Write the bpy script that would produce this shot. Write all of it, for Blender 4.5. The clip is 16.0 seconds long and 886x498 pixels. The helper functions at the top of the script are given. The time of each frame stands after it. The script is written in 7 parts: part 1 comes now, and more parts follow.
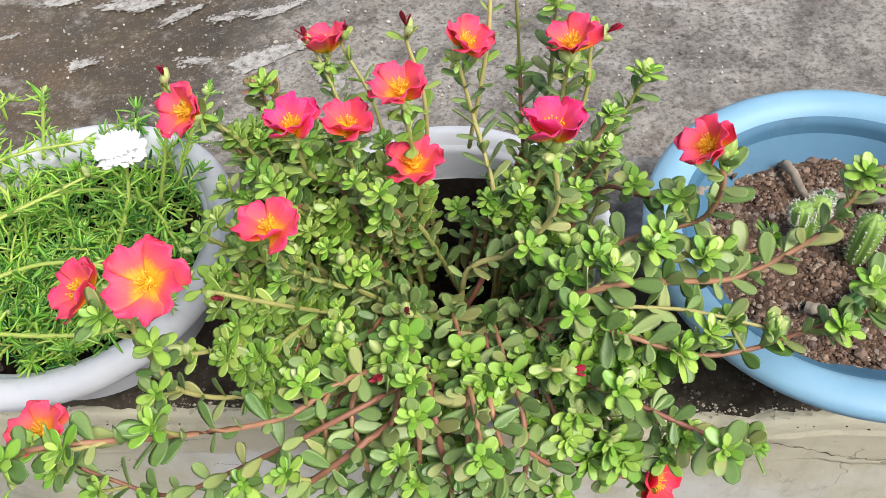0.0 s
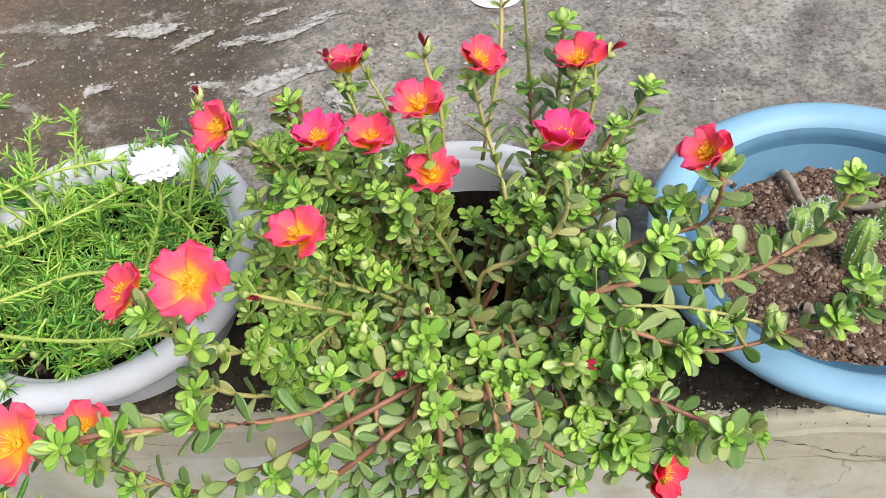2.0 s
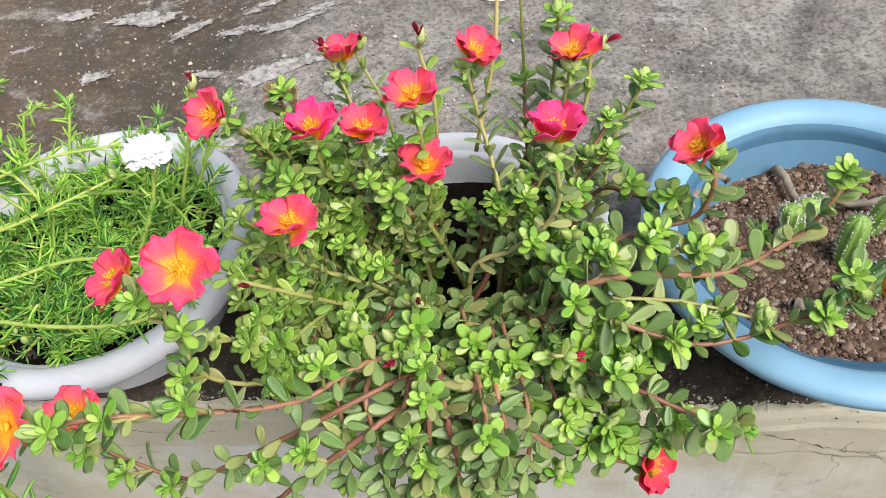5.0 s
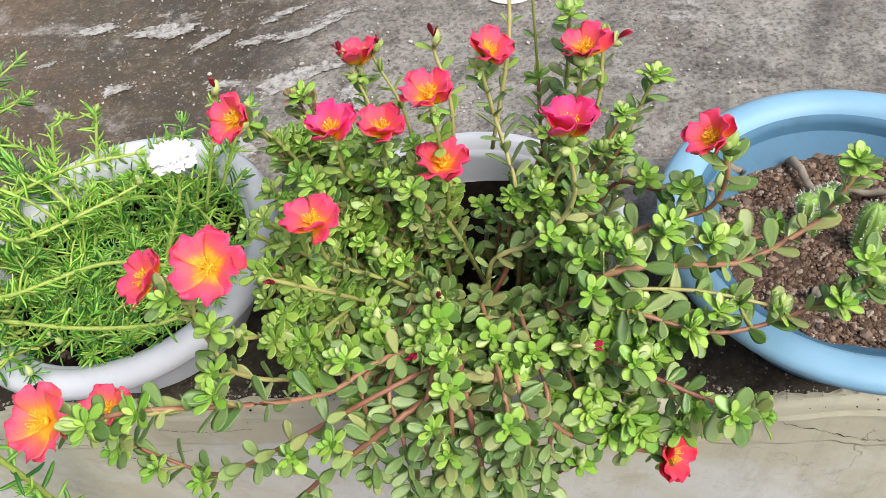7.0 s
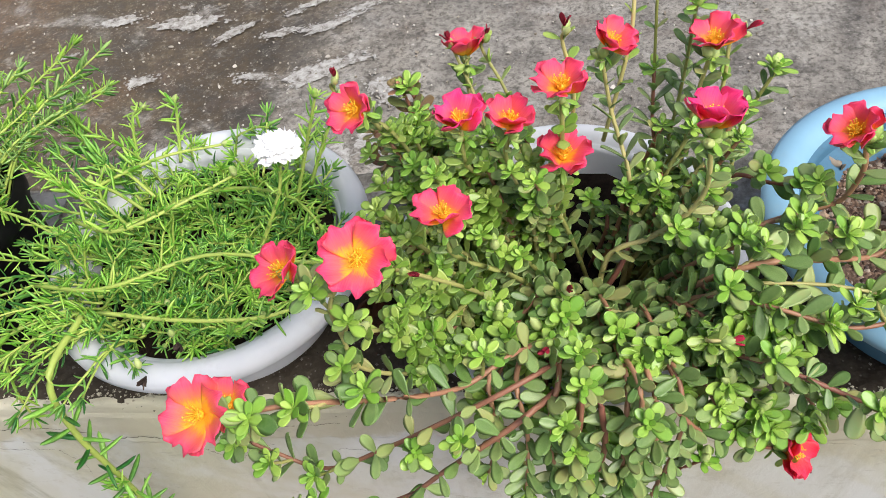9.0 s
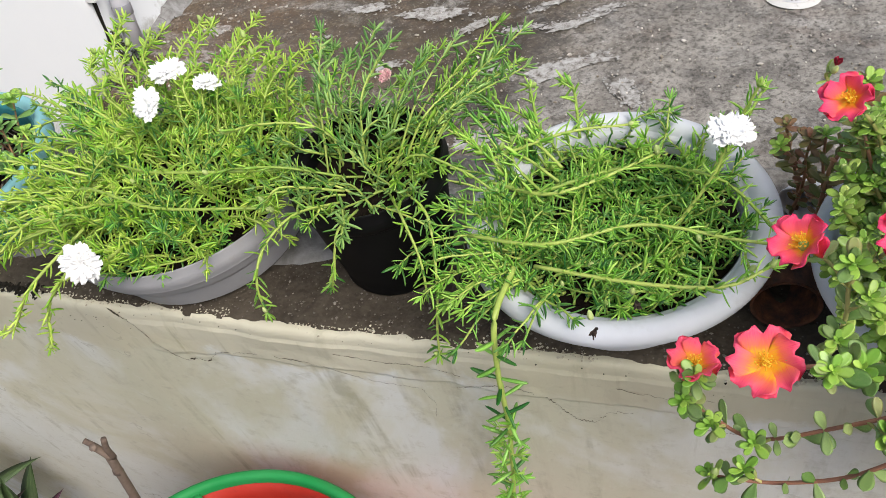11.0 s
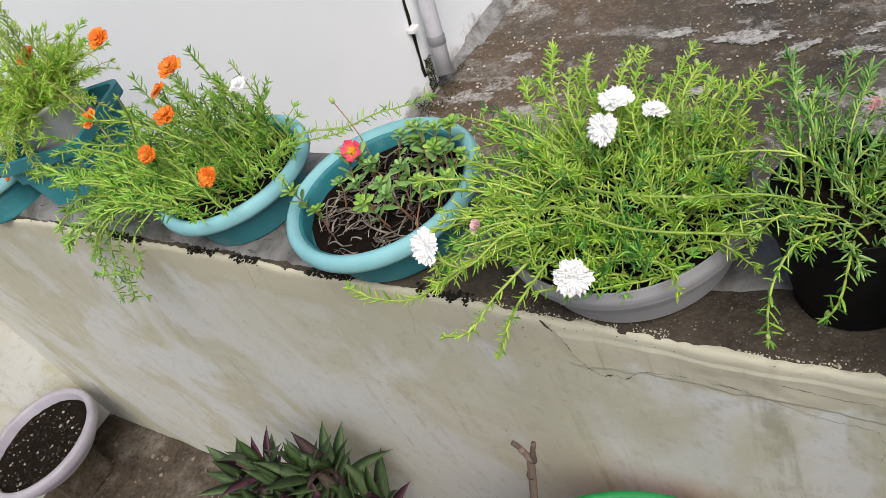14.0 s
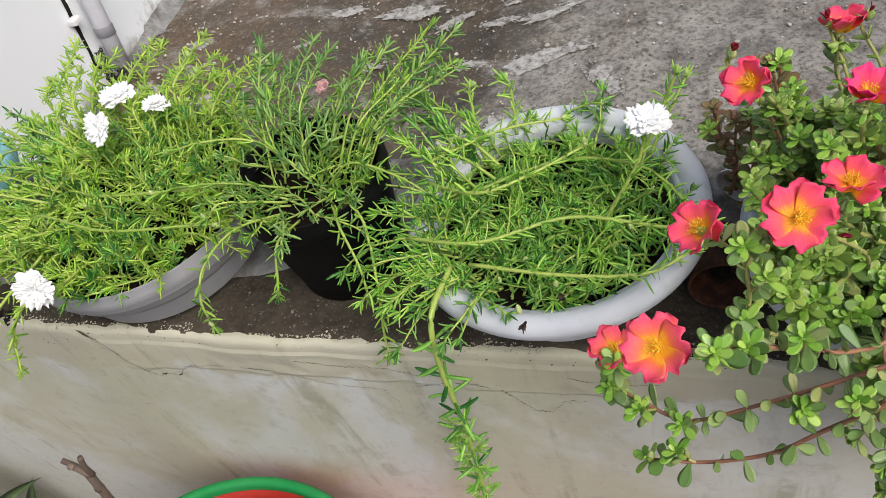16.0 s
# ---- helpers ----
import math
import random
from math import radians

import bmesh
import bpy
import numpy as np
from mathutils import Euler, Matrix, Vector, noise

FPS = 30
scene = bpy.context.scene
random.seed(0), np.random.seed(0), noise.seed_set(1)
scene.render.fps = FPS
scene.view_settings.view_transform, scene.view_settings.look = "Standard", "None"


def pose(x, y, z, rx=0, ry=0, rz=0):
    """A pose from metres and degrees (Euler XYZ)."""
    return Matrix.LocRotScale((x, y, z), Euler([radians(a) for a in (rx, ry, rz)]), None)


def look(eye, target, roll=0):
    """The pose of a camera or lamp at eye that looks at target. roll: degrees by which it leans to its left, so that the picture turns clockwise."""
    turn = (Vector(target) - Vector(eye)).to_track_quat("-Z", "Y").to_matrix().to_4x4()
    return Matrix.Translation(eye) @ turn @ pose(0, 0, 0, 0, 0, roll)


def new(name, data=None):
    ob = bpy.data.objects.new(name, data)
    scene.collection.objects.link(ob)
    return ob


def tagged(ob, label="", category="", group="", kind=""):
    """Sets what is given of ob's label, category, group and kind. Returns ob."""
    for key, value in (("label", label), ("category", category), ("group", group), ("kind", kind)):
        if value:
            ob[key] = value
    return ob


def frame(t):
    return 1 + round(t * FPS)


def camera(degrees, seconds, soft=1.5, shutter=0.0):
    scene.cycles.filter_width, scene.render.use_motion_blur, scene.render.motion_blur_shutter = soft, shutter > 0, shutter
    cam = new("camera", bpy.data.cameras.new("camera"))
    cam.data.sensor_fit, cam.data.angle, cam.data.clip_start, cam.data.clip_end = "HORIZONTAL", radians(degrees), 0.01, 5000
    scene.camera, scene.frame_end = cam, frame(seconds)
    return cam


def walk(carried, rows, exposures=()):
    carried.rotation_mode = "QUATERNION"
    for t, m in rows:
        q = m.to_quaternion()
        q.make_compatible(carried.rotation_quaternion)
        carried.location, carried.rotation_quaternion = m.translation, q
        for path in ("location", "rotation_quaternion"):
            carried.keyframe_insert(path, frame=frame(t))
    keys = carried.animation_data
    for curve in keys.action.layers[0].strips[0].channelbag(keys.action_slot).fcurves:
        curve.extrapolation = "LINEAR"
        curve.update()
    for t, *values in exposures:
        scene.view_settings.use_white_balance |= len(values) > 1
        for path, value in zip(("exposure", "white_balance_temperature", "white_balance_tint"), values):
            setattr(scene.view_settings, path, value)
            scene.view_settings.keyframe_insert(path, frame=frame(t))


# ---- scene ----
cam = camera(59.17, 16.0, soft=0.75)
PATH = [
    (0, (1.0066, -0.2695, 0.5972), (0.7822, 0.9189, -0.9957), -10.03),
    (0.5, (1.0007, -0.2666, 0.5955), (0.7796, 0.9288, -0.9926), -10.41),
    (1, (0.9982, -0.2794, 0.6002), (0.7748, 0.9031, -0.9973), -9.99),
    (1.5, (0.9968, -0.2913, 0.6071), (0.7647, 0.9209, -0.9666), -10.37),
    (2, (1.0025, -0.2982, 0.6171), (0.7643, 0.9331, -0.9408), -10.79),
    (2.5, (1.0045, -0.3035, 0.6127), (0.7927, 0.9217, -0.9539), -9.58),
    (3, (1.0018, -0.2925, 0.6032), (0.8037, 0.9227, -0.9728), -8.67),
    (3.2, (1.0004, -0.2889, 0.6075), (0.7802, 0.9277, -0.9646), -9.40),
    (5.3, (1.0067, -0.3030, 0.6155), (0.7685, 0.9150, -0.9529), -10.18),
    (5.5, (1.0039, -0.3053, 0.6154), (0.7526, 0.9070, -0.9553), -10.63),
    (6, (0.9989, -0.3088, 0.6210), (0.6994, 0.8991, -0.9447), -12.86),
    (6.5, (1.0017, -0.3106, 0.6212), (0.7042, 0.9041, -0.9396), -13.01),
    (7, (1.0083, -0.3119, 0.6210), (0.7258, 0.9131, -0.9345), -12.80),
    (7.5, (0.9915, -0.3134, 0.6206), (0.6973, 0.9052, -0.9378), -13.02),
    (8, (0.9664, -0.3120, 0.6201), (0.7137, 0.9061, -0.9459), -11.61),
    (8.2, (0.9630, -0.3104, 0.6189), (0.7337, 0.9071, -0.9512), -11.13),
    (10.3, (0.7827, -0.3605, 0.6602), (0.2812, 0.8274, -0.8686), -15.99),
    (10.5, (0.7579, -0.3764, 0.6664), (0.2173, 0.8198, -0.8425), -15.88),
    (11, (0.6968, -0.3977, 0.6831), (0.0553, 0.7636, -0.8135), -17.96),
    (11.5, (0.6519, -0.4119, 0.6994), (-0.0865, 0.7222, -0.7732), -20.19),
    (12, (0.6086, -0.4323, 0.7085), (-0.2290, 0.6818, -0.7258), -21.85),
    (12.5, (0.5577, -0.4363, 0.7128), (-0.3188, 0.6939, -0.6852), -22.67),
    (13, (0.5162, -0.4673, 0.7315), (-0.4573, 0.6346, -0.6242), -23.28),
    (13.5, (0.4834, -0.4850, 0.7531), (-0.5781, 0.5709, -0.5730), -25.88),
    (14, (0.4764, -0.5038, 0.7724), (-0.6723, 0.4978, -0.5228), -28.62),
    (14.5, (0.5064, -0.4943, 0.7791), (-0.6183, 0.5218, -0.5257), -29.65),
    (15, (0.5761, -0.4782, 0.7525), (-0.4150, 0.5692, -0.6334), -27.28),
    (15.5, (0.6582, -0.4326, 0.7236), (-0.1712, 0.6608, -0.7312), -25.79),
    (16, (0.7680, -0.3852, 0.6826), (0.0976, 0.7598, -0.8139), -22.77),
]
walk(cam, [(t, look(eye, target, roll)) for t, eye, target, roll in PATH], [(0, 0.41), (8.2, 0.37), (10.5, 0.26), (11.5, 0.13), (12.5, 0.07), (14, -0.09), (15, -0.10), (16, -0.03)])

# ---- world and light: bright overcast day ----
world = bpy.data.worlds.new("sky")
scene.world = world
world.use_nodes = True
wn = world.node_tree
sky = wn.nodes.new("ShaderNodeTexSky")
sky.sky_type = "NISHITA"
sky.sun_disc = False
sky.sun_elevation, sky.sun_rotation = radians(53), radians(124)
sky.air_density, sky.dust_density, sky.ozone_density = 1.0, 4.0, 1.0
bg = wn.nodes["Background"]
bg.inputs["Strength"].default_value = 0.112
wn.links.new(sky.outputs[0], bg.inputs[0])
sun_data = bpy.data.lights.new("sun", "SUN")
sun_data.energy, sun_data.angle, sun_data.color = 2.5, radians(38), (1.0, 0.97, 0.92)
sun = new("sun", sun_data)
sun.matrix_world = look((4.6, -3.2, 7.4), (0, 0, 0))


# ---- materials ----
def mat(name, rough=0.6, metal=0.0, spec=0.5):
    m = bpy.data.materials.new(name)
    m.use_nodes = True
    b = m.node_tree.nodes["Principled BSDF"]
    b.inputs["Roughness"].default_value = rough
    b.inputs["Metallic"].default_value = metal
    b.inputs["Specular IOR Level"].default_value = spec
    return m, m.node_tree, b


def node(nt, kind, **kw):
    n = nt.nodes.new("ShaderNode" + kind)
    for k, v in kw.items():
        n.inputs[k].default_value = v
    return n


def coords(nt, scale=(1, 1, 1), which="Object", turn=(0, 0, 0)):
    c = nt.nodes.new("ShaderNodeTexCoord")
    mp = nt.nodes.new("ShaderNodeMapping")
    mp.inputs["Scale"].default_value = scale
    mp.inputs["Rotation"].default_value = turn
    nt.links.new(c.outputs[which], mp.inputs[0])
    return mp.outputs[0]


def noise_of(nt, co, scale, detail=4.0, rough=0.55, dist=0.0):
    n = node(nt, "TexNoise", Scale=scale, Detail=detail, Roughness=rough, Distortion=dist)
    nt.links.new(co, n.inputs["Vector"])
    return n.outputs["Fac"]


def ramp(nt, fac, *stops):
    r = nt.nodes.new("ShaderNodeValToRGB")
    els = r.color_ramp.elements
    while len(els) < len(stops):
        els.new(0.5)
    for e, (p, c) in zip(els, stops):
        e.position = p
        e.color = (*c, 1) if not isinstance(c, float) else (c, c, c, 1)
    nt.links.new(fac, r.inputs[0])
    return r.outputs[0]


def mix(nt, fac, a, b, blend="MIX"):
    m = nt.nodes.new("ShaderNodeMix")
    m.data_type, m.blend_type = "RGBA", blend
    for sock, v in ((m.inputs[0], fac), (m.inputs[6], a), (m.inputs[7], b)):
        if isinstance(v, (int, float)):
            sock.default_value = v
        elif isinstance(v, tuple):
            sock.default_value = (*v, 1)
        else:
            nt.links.new(v, sock)
    return m.outputs[2]


def math_of(nt, op, a, b=0.0):
    m = nt.nodes.new("ShaderNodeMath")
    m.operation = op
    for sock, v in zip(m.inputs, (a, b)):
        if isinstance(v, (int, float)):
            sock.default_value = v
        else:
            nt.links.new(v, sock)
    return m.outputs[0]


def bump(nt, bsdf, height, strength=0.3, dist=0.002):
    b = node(nt, "Bump", Strength=strength, Distance=dist)
    nt.links.new(height, b.inputs["Height"])
    nt.links.new(b.outputs[0], bsdf.inputs["Normal"])


def axis_of(nt, co, i):
    s = nt.nodes.new("ShaderNodeSeparateXYZ")
    nt.links.new(co, s.inputs[0])
    return s.outputs[i]


def plaster_material():
    """Old cream limewash with rain streaks, yellow algae stains and chips."""
    m, nt, b = mat("cream_limewash", 0.85, spec=0.25)
    co = coords(nt)
    streak = noise_of(nt, coords(nt, (7, 7, 0.9)), 1.6, 5, 0.6, 0.4)
    blotch = noise_of(nt, coords(nt, (1, 1, 0.8)), 2.6, 5, 0.6, 0.8)
    fine = noise_of(nt, co, 60, 4, 0.6)
    base = mix(nt, ramp(nt, blotch, (0.48, 0.0), (0.57, 1.0)), (0.70, 0.708, 0.675), (0.595, 0.58, 0.455))
    base = mix(nt, ramp(nt, noise_of(nt, coords(nt, (1, 1, 0.7)), 1.5, 4, 0.55, 0.6), (0.48, 0.0), (0.66, 0.55)), base, (0.545, 0.525, 0.39))
    grain = noise_of(nt, co, 22, 8, 0.75, 0.2)
    base = mix(nt, ramp(nt, grain, (0.30, 0.55), (0.46, 0.0)), base, (0.42, 0.40, 0.31))
    base = mix(nt, ramp(nt, grain, (0.56, 0.0), (0.70, 0.4)), base, (0.72, 0.72, 0.68))
    base = mix(nt, ramp(nt, noise_of(nt, coords(nt, (1, 1, 0.6)), 6.5, 6, 0.65, 0.6), (0.54, 0.0), (0.66, 0.35)), base, (0.60, 0.565, 0.44))
    # a later, yellower coat along the top edge, with a ragged lower border
    edge = math_of(nt, "ADD", math_of(nt, "MULTIPLY", axis_of(nt, co, 2), 6.0), math_of(nt, "MULTIPLY", noise_of(nt, co, 5, 6, 0.65), 1.6))
    base = mix(nt, ramp(nt, edge, (0.30, 0.0), (0.42, 0.85)), base, (0.57, 0.535, 0.40))
    base = mix(nt, ramp(nt, streak, (0.62, 0.0), (0.80, 0.22)), base, (0.42, 0.385, 0.26))
    base = mix(nt, ramp(nt, noise_of(nt, coords(nt, (3.4, 3.4, 0.75)), 4, 7, 0.68, 0.3), (0.60, 0.0), (0.74, 0.28)), base, (0.29, 0.27, 0.17))
    base = mix(nt, ramp(nt, fine, (0.26, 0.35), (0.38, 0.0)), base, (0.36, 0.33, 0.25))
    # olive rain trails, broken up
    run = math_of(nt, "MULTIPLY", ramp(nt, noise_of(nt, coords(nt, (6, 6, 0.55)), 3.2, 6, 0.65, 0.25), (0.56, 0.0), (0.66, 1.0)), ramp(nt, noise_of(nt, co, 12, 7, 0.7), (0.44, 0.0), (0.60, 0.5)))
    base = mix(nt, run, base, (0.27, 0.255, 0.15))
    # hair cracks, in patches
    veins = nt.nodes.new("ShaderNodeTexVoronoi")
    veins.feature = "DISTANCE_TO_EDGE"
    veins.inputs["Scale"].default_value = 7.0
    warp = nt.nodes.new("ShaderNodeTexNoise")
    warp.inputs["Scale"].default_value, warp.inputs["Detail"].default_value = 9.0, 7.0
    nt.links.new(co, warp.inputs["Vector"])
    push = nt.nodes.new("ShaderNodeMixRGB")
    push.blend_type = "LINEAR_LIGHT"
    push.inputs[0].default_value = 0.16
    nt.links.new(co, push.inputs[1])
    nt.links.new(warp.outputs["Color"], push.inputs[2])
    nt.links.new(push.outputs[0], veins.inputs["Vector"])
    hair = math_of(nt, "MULTIPLY", ramp(nt, veins.outputs["Distance"], (0.004, 1.0), (0.013, 0.0)), ramp(nt, noise_of(nt, co, 4.2, 4, 0.6), (0.60, 0.0), (0.70, 0.6)))
    base = mix(nt, hair, base, (0.22, 0.19, 0.13))
    # grey scuffs and pale scrapes
    scuff = noise_of(nt, coords(nt, (1, 1, 2.4)), 17, 9, 0.78, 0.5)
    base = mix(nt, ramp(nt, scuff, (0.60, 0.0), (0.72, 0.55)), base, (0.33, 0.31, 0.24))
    base = mix(nt, ramp(nt, scuff, (0.26, 0.5), (0.38, 0.0)), base, (0.76, 0.76, 0.72))
    pit = node(nt, "TexVoronoi", Scale=30.0)
    nt.links.new(co, pit.inputs["Vector"])
    base = mix(nt, math_of(nt, "MULTIPLY", ramp(nt, pit.outputs["Distance"], (0.04, 0.85), (0.09, 0.0)), ramp(nt, noise_of(nt, co, 9, 4, 0.6), (0.62, 0.0), (0.68, 0.8))), base, (0.10, 0.09, 0.07))
    nt.links.new(base, b.inputs["Base Color"])
    bump(nt, b, math_of(nt, "ADD", math_of(nt, "ADD", math_of(nt, "MULTIPLY", fine, 0.5), math_of(nt, "SUBTRACT", grain, hair)), math_of(nt, "MULTIPLY", blotch, 2.0)), 0.45, 0.004)
    return m


def dark_cement_material():
    """Damp bare cement of the coping: brown-black with pale grit."""
    m, nt, b = mat("damp_bare_cement", 0.85, spec=0.15)
    co = coords(nt)
    big = noise_of(nt, co, 9, 5, 0.6, 0.3)
    fine = noise_of(nt, co, 90, 5, 0.65)
    grit = node(nt, "TexVoronoi", Scale=160.0)
    nt.links.new(co, grit.inputs["Vector"])
    base = mix(nt, ramp(nt, big, (0.3, 0.0), (0.7, 1.0)), (0.028, 0.022, 0.016), (0.090, 0.074, 0.055))
    base = mix(nt, ramp(nt, fine, (0.42, 0.0), (0.64, 0.5)), base, (0.10, 0.084, 0.064))
    base = mix(nt, ramp(nt, grit.outputs["Distance"], (0.08, 0.4), (0.20, 0.0)), base, (0.26, 0.235, 0.20))
    # weathered pale along the back, where rain reaches it
    back = math_of(nt, "ADD", axis_of(nt, co, 1), math_of(nt, "MULTIPLY", math_of(nt, "SUBTRACT", noise_of(nt, co, 16, 6, 0.7), 0.5), 0.16))
    dry = ramp(nt, noise_of(nt, co, 30, 8, 0.75), (0.34, (0.075, 0.066, 0.054)), (0.5, (0.22, 0.205, 0.18)), (0.66, (0.40, 0.385, 0.355)))
    base = mix(nt, ramp(nt, back, (0.13, 0.0), (0.21, 1.0)), base, dry)
    nt.links.new(base, b.inputs["Base Color"])
    bump(nt, b, math_of(nt, "ADD", fine, grit.outputs["Distance"]), 0.6, 0.002)
    return m


def grey_wash_material():
    m, nt, b = mat("pale_grey_cement_wash", 0.75, spec=0.3)
    co = coords(nt)
    big = noise_of(nt, co, 14, 6, 0.65, 0.5)
    fine = noise_of(nt, co, 110, 4, 0.6)
    base = mix(nt, ramp(nt, big, (0.36, 0.0), (0.62, 1.0)), (0.11, 0.105, 0.095), (0.29, 0.285, 0.28))
    base = mix(nt, ramp(nt, noise_of(nt, coords(nt, (6, 22, 6)), 3, 5, 0.7), (0.60, 0.0), (0.66, 0.9)), base, (0.07, 0.06, 0.05))
    nt.links.new(base, b.inputs["Base Color"])
    bump(nt, b, math_of(nt, "ADD", fine, big), 0.4, 0.003)
    return m


def terrace_material():
    """Weathered roof slab: grey-brown cement, black algae, peeling white patches and loose chips."""
    m, nt, b = mat("weathered_terrace_cement", 0.5, spec=0.5)
    co = coords(nt)
    x, y = axis_of(nt, co, 0), axis_of(nt, co, 1)
    big = noise_of(nt, co, 1.4, 6, 0.62, 0.4)
    mid = noise_of(nt, co, 7, 6, 0.65, 0.3)
    fine = noise_of(nt, co, 70, 5, 0.7)
    # damp dark zone towards the house wall, dry grey away from it
    wet = math_of(nt, "ADD", math_of(nt, "MULTIPLY", math_of(nt, "SUBTRACT", x, 0.68), -0.52), math_of(nt, "MULTIPLY", math_of(nt, "SUBTRACT", big, 0.5), 1.0))
    dry = ramp(nt, mid, (0.32, (0.145, 0.132, 0.114)), (0.68, (0.365, 0.345, 0.31)))
    damp = ramp(nt, mid, (0.34, (0.026, 0.020, 0.012)), (0.50, (0.064, 0.046, 0.026)), (0.70, (0.135, 0.105, 0.068)))
    base = mix(nt, ramp(nt, wet, (0.02, 0.0), (0.40, 1.0)), dry, damp)
    rust = noise_of(nt, co, 2.2, 4, 0.5)
    rusty = math_of(nt, "ADD", rust, math_of(nt, "MULTIPLY", math_of(nt, "ADD", x, 0.55), -0.22))
    base = mix(nt, ramp(nt, rusty, (0.50, 0.0), (0.66, 0.75)), base, (0.125, 0.076, 0.040))
    # peeled white skin, streaked along the fall
    pc = coords(nt, (1.0, 1.9, 1.0), turn=(0, 0, 0.35))
    peel = noise_of(nt, pc, 3.4, 8, 0.62, 0.35)
    zone = noise_of(nt, coords(nt, (1, 1, 1)), 0.9, 2, 0.4)
    mask = math_of(nt, "MULTIPLY", ramp(nt, peel, (0.555, 0.0), (0.575, 1.0)), ramp(nt, zone, (0.50, 0.0), (0.62, 0.8)))
    base = mix(nt, math_of(nt, "MULTIPLY", mask, ramp(nt, noise_of(nt, co, 40, 5, 0.7), (0.36, 0.15), (0.55, 0.95))), base, (0.56, 0.55, 0.53))
    worn = math_of(nt, "MULTIPLY", ramp(nt, noise_of(nt, coords(nt, (1, 1.5, 1), turn=(0, 0, 0.3)), 2.6, 9, 0.72, 0.5), (0.51, 0.0), (0.60, 0.62)), ramp(nt, noise_of(nt, co, 24, 8, 0.75), (0.40, 0.25), (0.58, 1.0)))
    base = mix(nt, worn, base, (0.43, 0.415, 0.39))
    stain = ramp(nt, noise_of(nt, co, 3.7, 6, 0.65, 0.4), (0.55, 0.0), (0.68, 0.55))
    base = mix(nt, stain, base, (0.15, 0.105, 0.08))
    # loose white flakes and pale grit
    v = node(nt, "TexVoronoi", Scale=24.0)
    nt.links.new(co, v.inputs["Vector"])
    flake = math_of(nt, "MULTIPLY", ramp(nt, v.outputs["Distance"], (0.08, 0.9), (0.13, 0.0)), ramp(nt, noise_of(nt, co, 3.1, 3, 0.5), (0.52, 0.0), (0.6, 1.0)))
    base = mix(nt, flake, base, (0.55, 0.52, 0.47))
    v2 = node(nt, "TexVoronoi", Scale=95.0)
    nt.links.new(co, v2.inputs["Vector"])
    base = mix(nt, math_of(nt, "MULTIPLY", ramp(nt, v2.outputs["Distance"], (0.14, 0.7), (0.24, 0.0)), ramp(nt, fine, (0.45, 0.0), (0.6, 1.0))), base, (0.48, 0.46, 0.42))
    crust = noise_of(nt, co, 42, 9, 0.8, 0.3)
    base = mix(nt, ramp(nt, crust, (0.54, 0.0), (0.66, 0.6)), base, (0.40, 0.37, 0.32))
    base = mix(nt, ramp(nt, crust, (0.34, 0.7), (0.46, 0.0)), base, (0.03, 0.024, 0.017))
    base = mix(nt, ramp(nt, fine, (0.34, 0.75), (0.52, 0.0)), base, (0.035, 0.03, 0.024))
    base = mix(nt, ramp(nt, noise_of(nt, co, 28, 6, 0.75), (0.36, 0.6), (0.48, 0.0)), base, (0.05, 0.042, 0.033))
    nt.links.new(base, b.inputs["Base Color"])
    nt.links.new(ramp(nt, mid, (0.35, 0.32), (0.65, 0.75)), b.inputs["Roughness"])
    bump(nt, b, math_of(nt, "ADD", math_of(nt, "MULTIPLY", fine, 0.6), math_of(nt, "ADD", mid, math_of(nt, "MULTIPLY", mask, 0.5))), 0.5, 0.006)
    return m


def white_wall_material():
    m, nt, b = mat("white_house_paint", 0.7, spec=0.3)
    co = coords(nt)
    big = noise_of(nt, co, 1.7, 4, 0.5)
    fine = noise_of(nt, co, 45, 4, 0.6)
    base = mix(nt, ramp(nt, big, (0.3, 0.0), (0.7, 1.0)), (0.83, 0.86, 0.89), (0.87, 0.89, 0.91))
    z = axis_of(nt, co, 2)
    low = math_of(nt, "ADD", math_of(nt, "MULTIPLY", z, -5.0), math_of(nt, "MULTIPLY", noise_of(nt, co, 7, 6, 0.7, 0.3), 2.2))
    base = mix(nt, ramp(nt, math_of(nt, "SUBTRACT", low, 4.9), (0.55, 0.0), (1.1, 0.8)), base, (0.24, 0.23, 0.17))
    nt.links.new(base, b.inputs["Base Color"])
    bump(nt, b, math_of(nt, "ADD", fine, big), 0.2, 0.004)
    return m


def plastic_material(name, colour, dirt=(0.3, 0.28, 0.24), rough=0.38, worn=0.25, spec=0.35):
    m, nt, b = mat(name, rough, spec=spec)
    co = coords(nt)
    big = noise_of(nt, co, 11, 5, 0.6)
    fine = noise_of(nt, co, 130, 3, 0.6)
    pale = tuple(min(1.0, c * 1.12 + 0.02) for c in colour)
    base = mix(nt, ramp(nt, big, (0.35, 0.0), (0.65, 1.0)), colour, pale)
    base = mix(nt, ramp(nt, noise_of(nt, co, 26, 6, 0.7), (0.56, 0.0), (0.74, worn)), base, dirt)
    nt.links.new(base, b.inputs["Base Color"])
    nt.links.new(ramp(nt, big, (0.3, rough - 0.08), (0.7, rough + 0.16)), b.inputs["Roughness"])
    bump(nt, b, math_of(nt, "ADD", fine, big), 0.12, 0.001)
    return m


